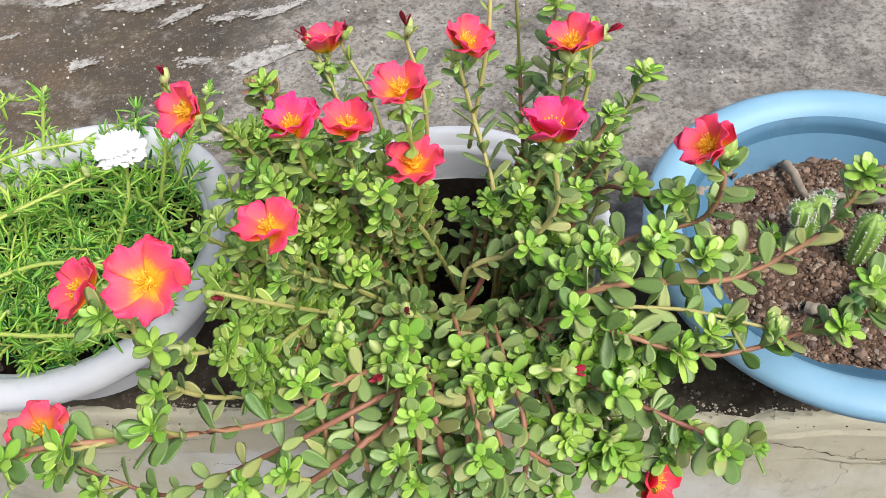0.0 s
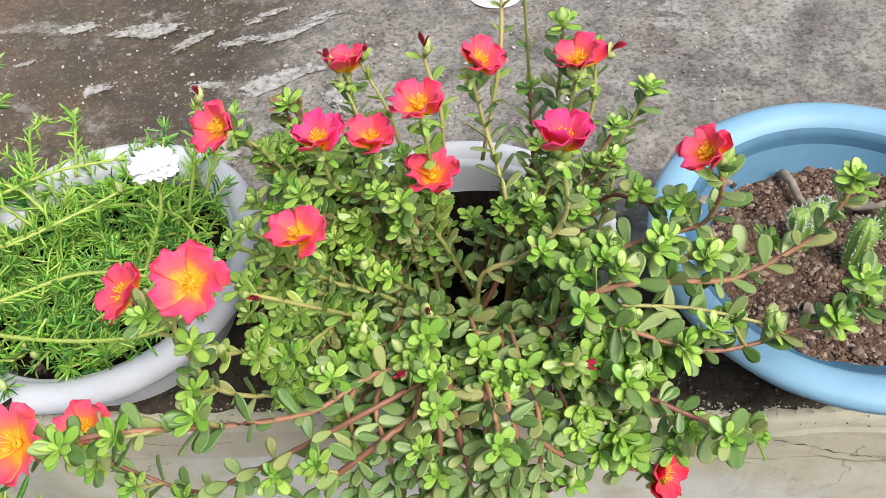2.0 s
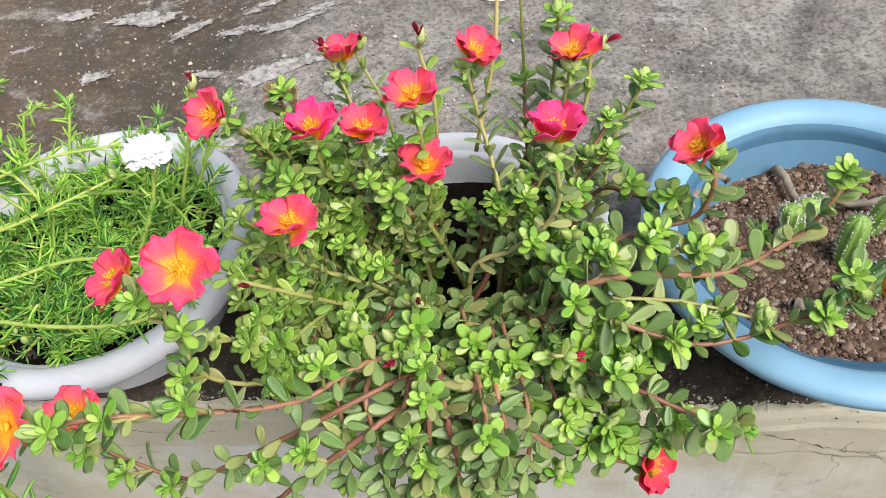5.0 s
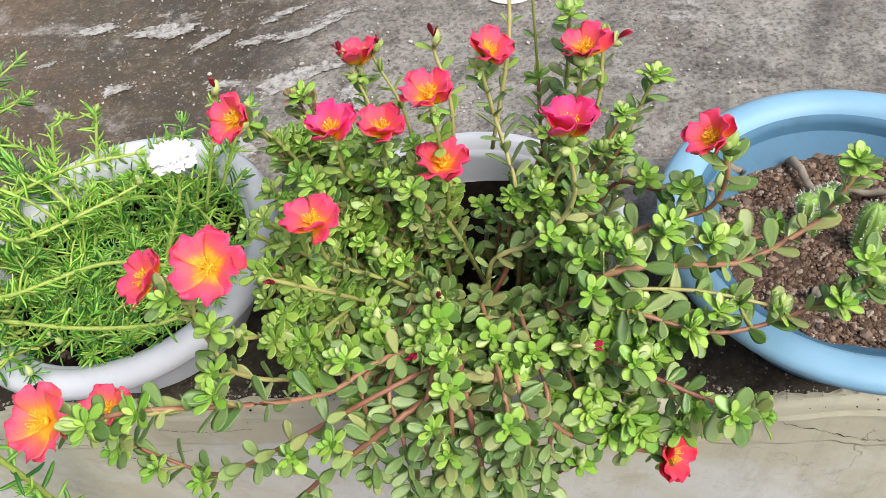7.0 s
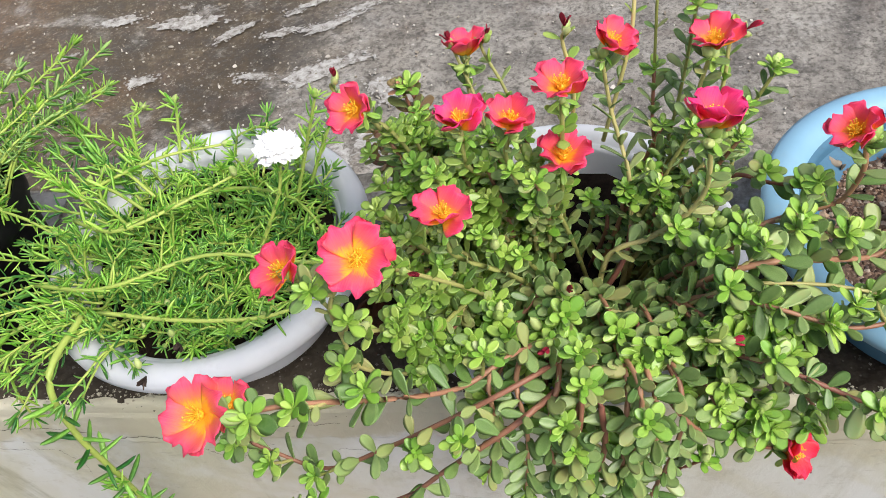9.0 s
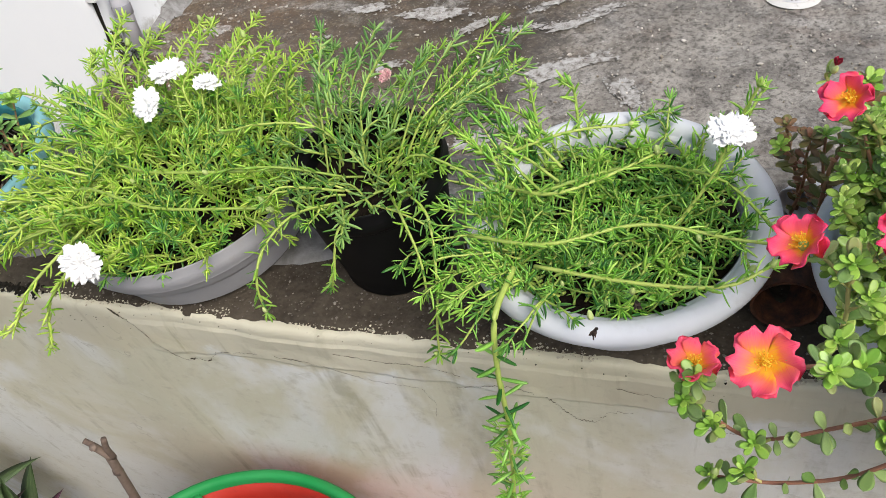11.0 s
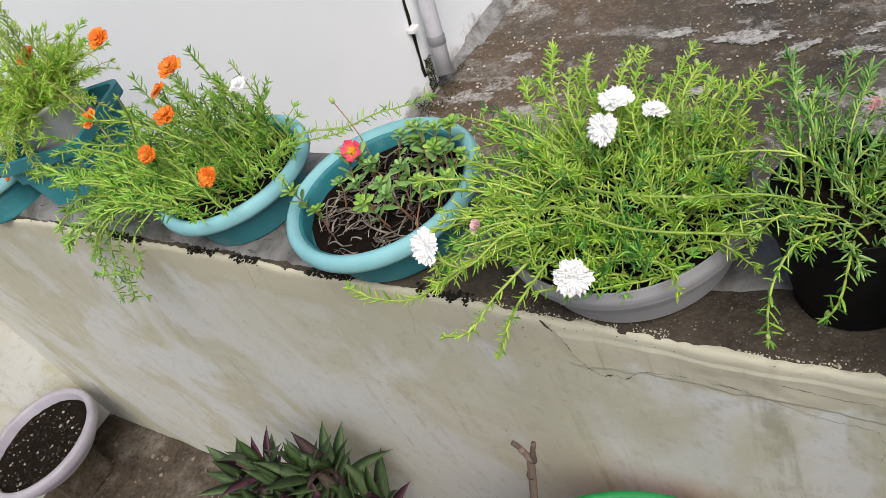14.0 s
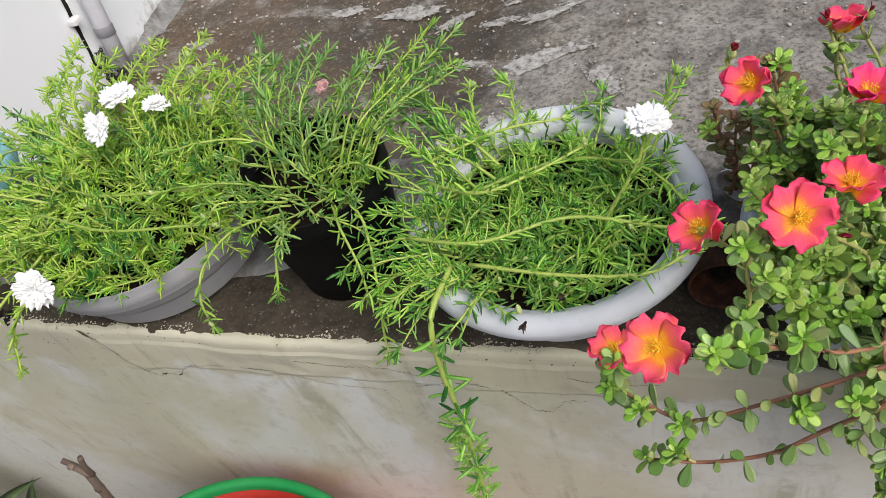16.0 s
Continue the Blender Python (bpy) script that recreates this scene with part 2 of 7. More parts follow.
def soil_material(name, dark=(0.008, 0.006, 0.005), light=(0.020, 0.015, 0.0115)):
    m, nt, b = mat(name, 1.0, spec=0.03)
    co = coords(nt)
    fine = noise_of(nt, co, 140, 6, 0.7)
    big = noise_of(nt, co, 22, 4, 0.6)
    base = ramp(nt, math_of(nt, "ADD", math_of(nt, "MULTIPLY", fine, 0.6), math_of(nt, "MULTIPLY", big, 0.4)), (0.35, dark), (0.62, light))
    nt.links.new(base, b.inputs["Base Color"])
    bump(nt, b, math_of(nt, "ADD", fine, big), 0.9, 0.004)
    return m


def varied_material(name, a, c, rough=0.5, spec=0.4, island=True, scale=60, sheen=None, trans=0.0):
    """Two tones spread over the separate pieces of a mesh, with a fine mottling."""
    m, nt, b = mat(name, rough, spec=spec)
    g = nt.nodes.new("ShaderNodeNewGeometry")
    o = nt.nodes.new("ShaderNodeObjectInfo")
    r = g.outputs["Random Per Island"] if island else o.outputs["Random"]
    n = noise_of(nt, coords(nt), scale, 3, 0.6)
    speck = noise_of(nt, coords(nt), scale * 9, 3, 0.7)
    n2 = math_of(nt, "ADD", math_of(nt, "MULTIPLY", n, 0.7), math_of(nt, "MULTIPLY", speck, 0.3))
    f = math_of(nt, "ADD", math_of(nt, "MULTIPLY", r, 0.85), math_of(nt, "MULTIPLY", math_of(nt, "SUBTRACT", n2, 0.42), 0.9))
    stops = [(0.1, a), (0.9, c)] if sheen is None else [(0.08, a), (0.72, c), (0.97, sheen)]
    col = ramp(nt, f, *stops)
    nt.links.new(col, b.inputs["Base Color"])
    if trans:
        b.inputs["Subsurface Weight"].default_value = trans
        b.inputs["Subsurface Radius"].default_value = (0.6, 1.0, 0.25)
        b.inputs["Subsurface Scale"].default_value = 0.003
    bump(nt, b, n, 0.15, 0.001)
    return m


M_PLASTER = plaster_material()
M_CEMENT = dark_cement_material()
M_WASH = grey_wash_material()
M_TERRACE = terrace_material()
M_WHITE = white_wall_material()
M_GREYPOT = plastic_material("pale_grey_plastic", (0.57, 0.59, 0.63), rough=0.75, worn=0.22, spec=0.10)
M_GREYPOT_DULL = plastic_material("dull_grey_plastic", (0.29, 0.29, 0.305), rough=0.6, worn=0.45, spec=0.25)
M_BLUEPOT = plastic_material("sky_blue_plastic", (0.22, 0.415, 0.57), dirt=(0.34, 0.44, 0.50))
# shade inside and under the blue bowl's rim is put into this colour
M_BLUE_SHADED = plastic_material("shaded_blue_plastic", (0.055, 0.155, 0.25), dirt=(0.05, 0.08, 0.11), rough=0.6, worn=0.6)
# turquoise bowls: this rim tone is paler than M_TURQ on bodies and inner walls
M_TURQ_RIM = plastic_material("pale_turquoise_plastic", (0.235, 0.51, 0.55), dirt=(0.45, 0.60, 0.62), rough=0.5)
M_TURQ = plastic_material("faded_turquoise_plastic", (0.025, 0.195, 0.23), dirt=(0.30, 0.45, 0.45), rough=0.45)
M_BLACK = varied_material("black_nursery_plastic", (0.004, 0.004, 0.0045), (0.009, 0.009, 0.009), 0.5, 0.12, False, 40)
M_RED = plastic_material("orange_red_plastic", (0.40, 0.018, 0.007), dirt=(0.22, 0.02, 0.01), rough=0.6, worn=0.45)
M_GREEN = plastic_material("bright_green_plastic", (0.006, 0.23, 0.05), dirt=(0.02, 0.10, 0.035), rough=0.4)
M_OFFWHITE = plastic_material("off_white_plastic", (0.74, 0.73, 0.73))
M_PIPE = plastic_material("grey_pvc", (0.50, 0.50, 0.54), dirt=(0.7, 0.7, 0.7), worn=0.5)
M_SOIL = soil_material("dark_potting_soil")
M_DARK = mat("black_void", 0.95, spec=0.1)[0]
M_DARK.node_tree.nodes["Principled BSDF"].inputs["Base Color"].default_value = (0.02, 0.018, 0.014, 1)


# ---- mesh helpers ----
def link_mesh(name, verts, faces, material, parent=None, label="", smooth=False, kind=""):
    me = bpy.data.meshes.new(name)
    me.from_pydata([tuple(v) for v in verts], [], faces)
    me.materials.append(material)
    if smooth:
        me.polygons.foreach_set("use_smooth", [True] * len(me.polygons))
    me.update()
    ob = new(name, me)
    if parent is not None:
        ob.parent = parent
    if label or kind:
        tagged(ob, label=label, kind=kind)
    return ob


def part(name, bm, material, parent, label="", smooth=False, kind=""):
    me = bpy.data.meshes.new(name)
    bm.to_mesh(me)
    bm.free()
    me.materials.append(material)
    if smooth:
        me.polygons.foreach_set("use_smooth", [True] * len(me.polygons))
    ob = new(name, me)
    if parent is not None:
        ob.parent = parent
    if label or kind:
        tagged(ob, label=label, kind=kind)
    return ob


def lathe(profile, n=64, wob=0.0, seed=0, squash=(1, 1)):
    """Rings of (radius, height) turned round the z axis, with a slight unevenness."""
    vs, fs = [], []
    for i, (r, z) in enumerate(profile):
        for k in range(n):
            a = 2 * math.pi * k / n
            w = 1 + wob * math.sin(2 * a + seed) + 0.5 * wob * math.sin(3 * a + 2 * seed)
            vs.append((r * w * math.cos(a) * squash[0], r * w * math.sin(a) * squash[1], z + wob * 0.05 * math.sin(2 * a + seed * 3)))
    for i in range(len(profile) - 1):
        for k in range(n):
            k2 = (k + 1) % n
            fs.append((i * n + k, i * n + k2, (i + 1) * n + k2, (i + 1) * n + k))
    return vs, fs


def thing(name, x, y, z, label, category, group="", rz=0.0):
    e = new(name)
    e.empty_display_size = 0.05
    e.matrix_world = pose(x, y, z, 0, 0, rz)
    return tagged(e, label, category, group)


def bowl_pot(x, y, R, H, base, material, label, soil_depth, soil_mat, rim_mat=None, group="flower pots on the parapet", lip=0.016, wall=0.004, wob=0.006, seed=0, band=True, rz=0, curve=0.78, skirt=0.030):
    """A plastic bowl planter with a rolled rim, a body that tapers to a foot, and its earth."""
    pot = thing("flower_pot", x, y, 0.0, label, "flower pot", group, rz)
    inner = R - lip * 1.35
    prof = [(0.0, 0.004), (base - 0.006, 0.004), (base - 0.004, 0.0), (base, 0.0), (base + 0.003, 0.006)]
    for i in range(1, 11):
        f = i / 10
        r = base + (inner + wall - base) * (f ** curve)
        if band and i in (7, 8):
            r += 0.002
        prof.append((r, 0.006 + (H - skirt - 0.006) * f))
    body_v, body_f = lathe(prof, 64, wob, seed)
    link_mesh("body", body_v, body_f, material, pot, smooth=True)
    # rolled lip: an arched band with its own thickness, and the inside wall
    lipp = [(inner + wall + 0.001, H - skirt), (R - 0.003, H - skirt * 0.9), (R, H - skirt * 0.7), (R, H - skirt * 0.34), (R - 0.004, H - 0.003), (R - lip * 0.55, H),
            (R - lip, H - 0.002), (inner + 0.002, H - 0.007), (inner, H - 0.010)]
    v, f = lathe(lipp, 96, wob, seed)
    link_mesh("rim", v, f, rim_mat or material, pot, smooth=True)
    v, f = lathe([(inner + 0.0005, H - 0.0095), (inner - 0.0035, H - 0.0115), (inner - 0.0050, H - 0.016), (inner - 0.0065, H - 0.034), (inner - 0.010, H - 0.05), (inner - 0.024, H - min(0.105, 0.9 * H))], 96, wob, seed)
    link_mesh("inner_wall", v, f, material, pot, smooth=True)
    # earth
    rs = inner - 0.011 - (soil_depth - 0.04) * 0.12
    vs, fs = [(0, 0, 0)], []
    n, rings = 48, 12
    rnd = random.Random(seed + 5)
    for j in range(1, rings + 1):
        for k in range(n):
            a = 2 * math.pi * k / n
            r = rs * j / rings * (1 + wob * math.sin(2 * a + seed) * (j == rings))
            h = 0.008 * noise.noise(Vector((r * math.cos(a) * 30 + seed, r * math.sin(a) * 30, 0))) + 0.004 * rnd.random()
            vs.append((r * math.cos(a), r * math.sin(a), h))
    for k in range(n):
        fs.append((0, 1 + k, 1 + (k + 1) % n))
    for j in range(rings - 1):
        for k in range(n):
            a0, a1 = 1 + j * n + k, 1 + j * n + (k + 1) % n
            fs.append((a0, a0 + n, a1 + n, a1))
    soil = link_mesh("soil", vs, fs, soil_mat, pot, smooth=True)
    soil.location = (0, 0, H - soil_depth)
    return pot


# ---- structure ----
LEFT, RIGHT, BACK = -2.50, 3.6, 0.285
FLOOR_BACK, FLOOR_FRONT = -0.945, -1.33


def jag(x, s, f):
    return s * noise.noise(Vector((x * f, 3.1 * f, 0.7))) + 0.5 * s * noise.noise(Vector((x * f * 3.3, 7.7, 1.9)))


def wall_y(x, z):
    """How far the uneven plaster face of the parapet stands back at a spot."""
    k = min(1.0, max(0.4, 0.4 + 0.6 * (z + 0.045) / 0.019))
    return jag(x, 0.006, 5) * k + 0.004 * noise.noise(Vector((x * 2.2, z * 2.2, 4.0))) + 0.0016 * noise.noise(Vector((x * 11, z * 11, 9.0)))


def coat_edge(x):
    return -0.088 + 0.020 * noise.noise(Vector((x * 5, 0.3, 2.0))) + 0.009 * noise.noise(Vector((x * 23, 0.3, 5.0))) + 0.004 * noise.noise(Vector((x * 80, 0.3, 5.0)))


def late_coat():
    """A later coat of limewash along the top of the wall, proud of the face, with a broken lower border."""
    vs, fs = [], []
    n, rows, x0, x1 = 520, 9, 0.02, 2.1
    for i in range(n + 1):
        x = x0 + (x1 - x0) * i / n
        low = coat_edge(x)
        for j in range(rows):
            f = j / (rows - 1)
            z = -0.016 + (low + 0.016) * f
            lift = 0.0018 + 0.0009 * noise.noise(Vector((x * 45, z * 45, 1.0)))
            vs.append((x, wall_y(x, z) - (lift if 0 < j < rows - 1 else -0.0006), z + 0.0005 * noise.noise(Vector((x * 140, z * 90, 0)))))
    for i in range(n):
        for j in range(rows - 1):
            a = i * rows + j
            fs.append((a, a + 1, a + rows + 1, a + rows))
    ob = link_mesh("plaster_coat", vs, fs, M_PLASTER, None, smooth=False)
    tagged(ob, "broken later coat of cream limewash under the parapet edge", "plaster coat", kind="structure")


def parapet():
    """Thick low wall: a limewashed front face with a worn, rounded arris and a bare cement coping."""
    step = 0.006
    nx = int((RIGHT - LEFT) / step)
    rows = []
    prof = [(0.0, FLOOR_FRONT), (0.0, -0.8), (0.0, -0.6), (0.0, -0.42), (0.0, -0.3), (0.0, -0.2), (0.0, -0.14), (0.0, -0.1), (0.0, -0.07), (0.0, -0.045), (0.0, -0.026), (0.0, -0.016), (0.0008, -0.009), (0.0024, -0.004), (0.0060, -0.0012), (0.012, -0.0020), (0.024, -0.005), (0.045, -0.012)]
    vs, fs = [], []
    for i in range(nx + 1):
        x = LEFT + (RIGHT - LEFT) * i / nx
        for y, z in prof:
            vs.append((x, y + wall_y(x, z), z + (0.003 * noise.noise(Vector((x * 14, z * 9, 2.0))) + 0.0022 * noise.noise(Vector((x * 60, z * 30, 2.0))) if z > -0.05 else 0)))
    n = len(prof)
    for i in range(nx):
        for j in range(n - 1):
            a = i * n + j
            fs.append((a, a + n, a + n + 1, a + 1))
    face = link_mesh("wall_front", vs, fs, M_PLASTER, None, smooth=True)
    tagged(face, "cream limewashed parapet face with rain streaks and cracks", "wall", kind="structure")
    # coping: bare cement, its front edge lies just behind the arris
    vs, fs = [], []
    ys = [0.0, 0.006, 0.015, 0.03, 0.05, 0.075, 0.1, 0.13, 0.16, 0.19, 0.22, 0.25, BACK - 0.006, BACK, BACK, BACK]
    for i in range(nx + 1):
        x = LEFT + (RIGHT - LEFT) * i / nx
        e = jag(x, 0.006, 5) + 0.0065 + 0.006 * noise.noise(Vector((x * 9, 0.5, 0.1))) + 0.005 * noise.noise(Vector((x * 38, 0.9, 0.1))) + 0.003 * noise.noise(Vector((x * 85, 0.9, 0.1)))
        for j, y in enumerate(ys):
            yy = y + (e if j < 6 else 0)
            z = -0.0035 if j == 0 else 0.0012 + 0.0022 * noise.noise(Vector((x * 8, yy * 8, 0))) + 0.0012 * noise.noise(Vector((x * 40, yy * 40, 5)))
            if j == len(ys) - 2:
                z = -0.01
            if j == len(ys) - 1:
                z = FLOOR_BACK
            vs.append((x, yy, z))
    n = len(ys)
    for i in range(nx):
        for j in range(n - 1):
            a = i * n + j
            fs.append((a, a + n, a + n + 1, a + 1))
    top = link_mesh("parapet_coping", vs, fs, M_CEMENT, None, smooth=True)
    tagged(top, "damp dark bare cement top of the parapet", "parapet coping", kind="structure")
    # pale cement wash, broken along its front edge
    for name, x0, x1, front in (("grey_wash", 0.10, 0.36, lambda x: 0.078 + 0.2 * max(0, x - 0.17) + jag(x, 0.010, 18)), ("grey_wash", LEFT, -0.12, lambda x: 0.014 + max(0, x + 0.4) * 0.2 + abs(jag(x, 0.012, 14)))):
        vs, fs = [], []
        m = int((x1 - x0) / 0.006)
        for i in range(m + 1):
            x = x0 + (x1 - x0) * i / m
            f0 = front(x)
            for j in range(10):
                y = f0 + (BACK - 0.008 - f0) * (j / 9) ** 1.6
                vs.append((x, y, 0.001 if j == 0 else 0.0065 + 0.001 * noise.noise(Vector((x * 20, y * 20, 3)))))
        for i in range(m):
            for j in range(9):
                a = i * 10 + j
                fs.append((a, a + 10, a + 11, a + 1))
        w = link_mesh(name, vs, fs, M_WASH, None, smooth=True)
        tagged(w, "pale grey cement wash with a jagged broken edge", "cement wash", kind="structure")


def sheet(name, x0, x1, y0, y1, z, material, label, category, amp=0.004, step=0.05):
    nx, ny = int((x1 - x0) / step), int((y1 - y0) / step)
    vs = [(x0 + (x1 - x0) * i / nx, y0 + (y1 - y0) * j / ny, z + amp * noise.noise(Vector((i * step * 1.7, j * step * 1.7, z)))) for i in range(nx + 1) for j in range(ny + 1)]
    fs = [(i * (ny + 1) + j, (i + 1) * (ny + 1) + j, (i + 1) * (ny + 1) + j + 1, i * (ny + 1) + j + 1) for i in range(nx) for j in range(ny)]
    ob = link_mesh(name, vs, fs, material, None, smooth=True)
    return tagged(ob, label, category, kind="structure")


def box(name, x0, x1, y0, y1, z0, z1, material, parent=None, label="", bevel=0.0):
    bm = bmesh.new()
    bmesh.ops.create_cube(bm, size=1.0)
    for v in bm.verts:
        v.co = Vector(((x0 + x1) / 2 + v.co.x * (x1 - x0), (y0 + y1) / 2 + v.co.y * (y1 - y0), (z0 + z1) / 2 + v.co.z * (z1 - z0)))
    if bevel:
        bmesh.ops.bevel(bm, geom=bm.edges[:], offset=bevel, segments=2, affect="EDGES")
    return part(name, bm, material, parent, label)


parapet()
late_coat()
sheet("terrace_floor", -1.75, 7.0, BACK, 8.0, FLOOR_BACK, M_TERRACE, "weathered cement terrace floor with peeling white patches", "floor")
slab = box("terrace_slab", -1.80, 7.0, BACK + 0.01, 8.0, FLOOR_FRONT - 0.03, FLOOR_BACK - 0.03, M_TERRACE)
tagged(slab, "plain cement slab under the terrace floor", "slab", kind="structure")
def yard_material():
    """Dirty wet cement of the lower yard, with silt, grit and moss."""
    m, nt, b = mat("dirty_yard_cement", 0.7, spec=0.25)
    co = coords(nt)
    n1, n2 = noise_of(nt, co, 5, 7, 0.7, 0.4), noise_of(nt, co, 60, 6, 0.75)
    base = ramp(nt, n1, (0.34, (0.040, 0.030, 0.022)), (0.5, (0.10, 0.078, 0.058)), (0.66, (0.20, 0.175, 0.15)))
    base = mix(nt, ramp(nt, n2, (0.34, 0.8), (0.5, 0.0)), base, (0.025, 0.02, 0.014))
    base = mix(nt, ramp(nt, n2, (0.60, 0.0), (0.70, 0.7)), base, (0.30, 0.27, 0.22))
    base = mix(nt, ramp(nt, noise_of(nt, co, 3.1, 5, 0.6), (0.56, 0.0), (0.66, 0.7)), base, (0.11, 0.10, 0.03))
    nt.links.new(base, b.inputs["Base Color"])
    bump(nt, b, math_of(nt, "ADD", n1, n2), 0.7, 0.005)
    return m


M_YARD = yard_material()
M_EARTH = soil_material("brown_wet_cement", (0.035, 0.028, 0.021), (0.16, 0.128, 0.095))
ground = sheet("ground", -150.0, 150.0, -150.0, 150.0, FLOOR_FRONT - 0.02, M_EARTH, "plain dull ground all around the terraces", "ground", 0.0, 20.0)
sheet("lower_floor", LEFT, RIGHT, -3.5, 0.0, FLOOR_FRONT, M_YARD, "dirty brown cement floor below the parapet", "floor", 0.006, 0.04)
wl = box("wall_left", -1.80, -1.565, BACK - 0.02, 8.0, FLOOR_BACK - 0.1, 2.4, M_WHITE)
tagged(wl, "white painted house wall with mould at its foot", "wall", kind="structure")
wf = box("wall_low_left", LEFT - 0.2, LEFT, -3.5, BACK, FLOOR_FRONT - 0.1, 0.0, M_PLASTER)
tagged(wf, "cream limewashed side wall of the lower yard", "wall", kind="structure")

# ---- pots ----
M_GRAVEL_BED = soil_material("reddish_gravelly_soil", (0.045, 0.030, 0.023), (0.19, 0.130, 0.095))
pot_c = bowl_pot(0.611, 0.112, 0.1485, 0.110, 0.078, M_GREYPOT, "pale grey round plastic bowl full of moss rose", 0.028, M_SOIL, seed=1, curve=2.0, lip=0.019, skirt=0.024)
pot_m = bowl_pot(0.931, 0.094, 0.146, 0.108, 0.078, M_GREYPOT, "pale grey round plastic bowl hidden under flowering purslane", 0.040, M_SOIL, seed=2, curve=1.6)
pot_b = bowl_pot(1.249, 0.106, 0.1545, 0.112, 0.070, M_BLUE_SHADED, "sky blue round plastic bowl with gravelly soil and cacti", 0.043, M_GRAVEL_BED, rim_mat=M_BLUEPOT, seed=3, curve=2.6, lip=0.022, skirt=0.018)
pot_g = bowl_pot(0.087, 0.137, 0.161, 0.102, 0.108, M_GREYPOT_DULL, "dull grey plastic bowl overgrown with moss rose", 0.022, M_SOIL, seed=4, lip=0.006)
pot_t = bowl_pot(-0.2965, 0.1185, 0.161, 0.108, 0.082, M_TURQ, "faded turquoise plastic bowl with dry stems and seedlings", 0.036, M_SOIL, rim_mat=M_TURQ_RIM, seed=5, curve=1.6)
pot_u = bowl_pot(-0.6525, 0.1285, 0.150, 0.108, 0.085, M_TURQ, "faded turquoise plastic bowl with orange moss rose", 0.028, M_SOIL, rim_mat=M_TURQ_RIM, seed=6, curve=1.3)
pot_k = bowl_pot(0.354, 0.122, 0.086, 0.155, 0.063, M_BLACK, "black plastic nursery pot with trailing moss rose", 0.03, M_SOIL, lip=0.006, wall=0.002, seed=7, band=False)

# ---- plants: building blocks ----
M_STEM = varied_material("reddish_brown_stem", (0.24, 0.095, 0.065), (0.46, 0.25, 0.14), 0.45, island=True, scale=90)
M_STEM_GREEN = varied_material("yellow_green_stem", (0.27, 0.30, 0.08), (0.50, 0.44, 0.18), 0.45, island=True, scale=90)
M_STEM_LIME = varied_material("lime_green_stem", (0.27, 0.39, 0.07), (0.46, 0.56, 0.13), 0.45, island=True, scale=90)
M_LEAF = varied_material("purslane_leaf", (0.100, 0.205, 0.045), (0.30, 0.415, 0.145), 0.36, 0.5, True, 70, sheen=(0.36, 0.36, 0.13), trans=0.10)
M_LEAF_OWN = varied_material("purslane_leaf_near", (0.100, 0.205, 0.045), (0.30, 0.415, 0.145), 0.36, 0.5, False, 70, sheen=(0.36, 0.36, 0.13), trans=0.10)
M_LEAF_LIME = varied_material("purslane_lime_leaf", (0.165, 0.31, 0.04), (0.40, 0.53, 0.12), 0.34, 0.5, True, 70, trans=0.10)
M_TIP = varied_material("purslane_young_leaf", (0.18, 0.385, 0.045), (0.40, 0.60, 0.11), 0.32, 0.5, True, 70, trans=0.10)
M_NEEDLE = varied_material("moss_rose_leaf", (0.035, 0.150, 0.014), (0.36, 0.60, 0.075), 0.36, 0.5, True, 60, trans=0.12)
M_NEEDLE_FRESH = varied_material("moss_rose_fresh_leaf", (0.022, 0.135, 0.020), (0.30, 0.60, 0.10), 0.36, 0.5, True, 60, trans=0.12)
M_NEEDLE_YELLOW = varied_material("moss_rose_yellowed_leaf", (0.19, 0.42, 0.025), (0.53, 0.70, 0.12), 0.38, 0.45, True, 60, trans=0.15)
M_NEEDLE_LIME = varied_material("moss_rose_lime_leaf", (0.13, 0.37, 0.03), (0.44, 0.68, 0.12), 0.36, 0.45, True, 60, trans=0.08)
M_NEEDLE_DEEP = varied_material("moss_rose_deep_leaf", (0.085, 0.23, 0.045), (0.31, 0.49, 0.14), 0.42, 0.45, True, 60, trans=0.15)
M_BUD = varied_material("pale_green_bud", (0.30, 0.44, 0.10), (0.52, 0.60, 0.24), 0.4, island=False)
M_WITHER = varied_material("withered_flower", (0.03, 0.02, 0.015), (0.08, 0.05, 0.04), 0.8, island=True)
M_WHITE_PETAL = varied_material("white_petal", (0.955, 0.955, 0.945), (0.98, 0.98, 0.97), 0.8, island=False, scale=200)
M_ORANGE_PETAL = varied_material("orange_petal", (0.80, 0.14, 0.01), (0.92, 0.30, 0.03), 0.5, island=False, scale=200, trans=0.1)
M_PINK_DRY = varied_material("faded_pink_petal", (0.60, 0.30, 0.33), (0.72, 0.50, 0.48), 0.6, island=False, scale=200)
M_STAMEN = varied_material("yellow_stamen", (0.85, 0.42, 0.01), (0.92, 0.64, 0.05), 0.5, island=True)
M_TWIG = varied_material("dry_grey_twig", (0.20, 0.16, 0.12), (0.36, 0.31, 0.25), 0.85, island=True, scale=120)


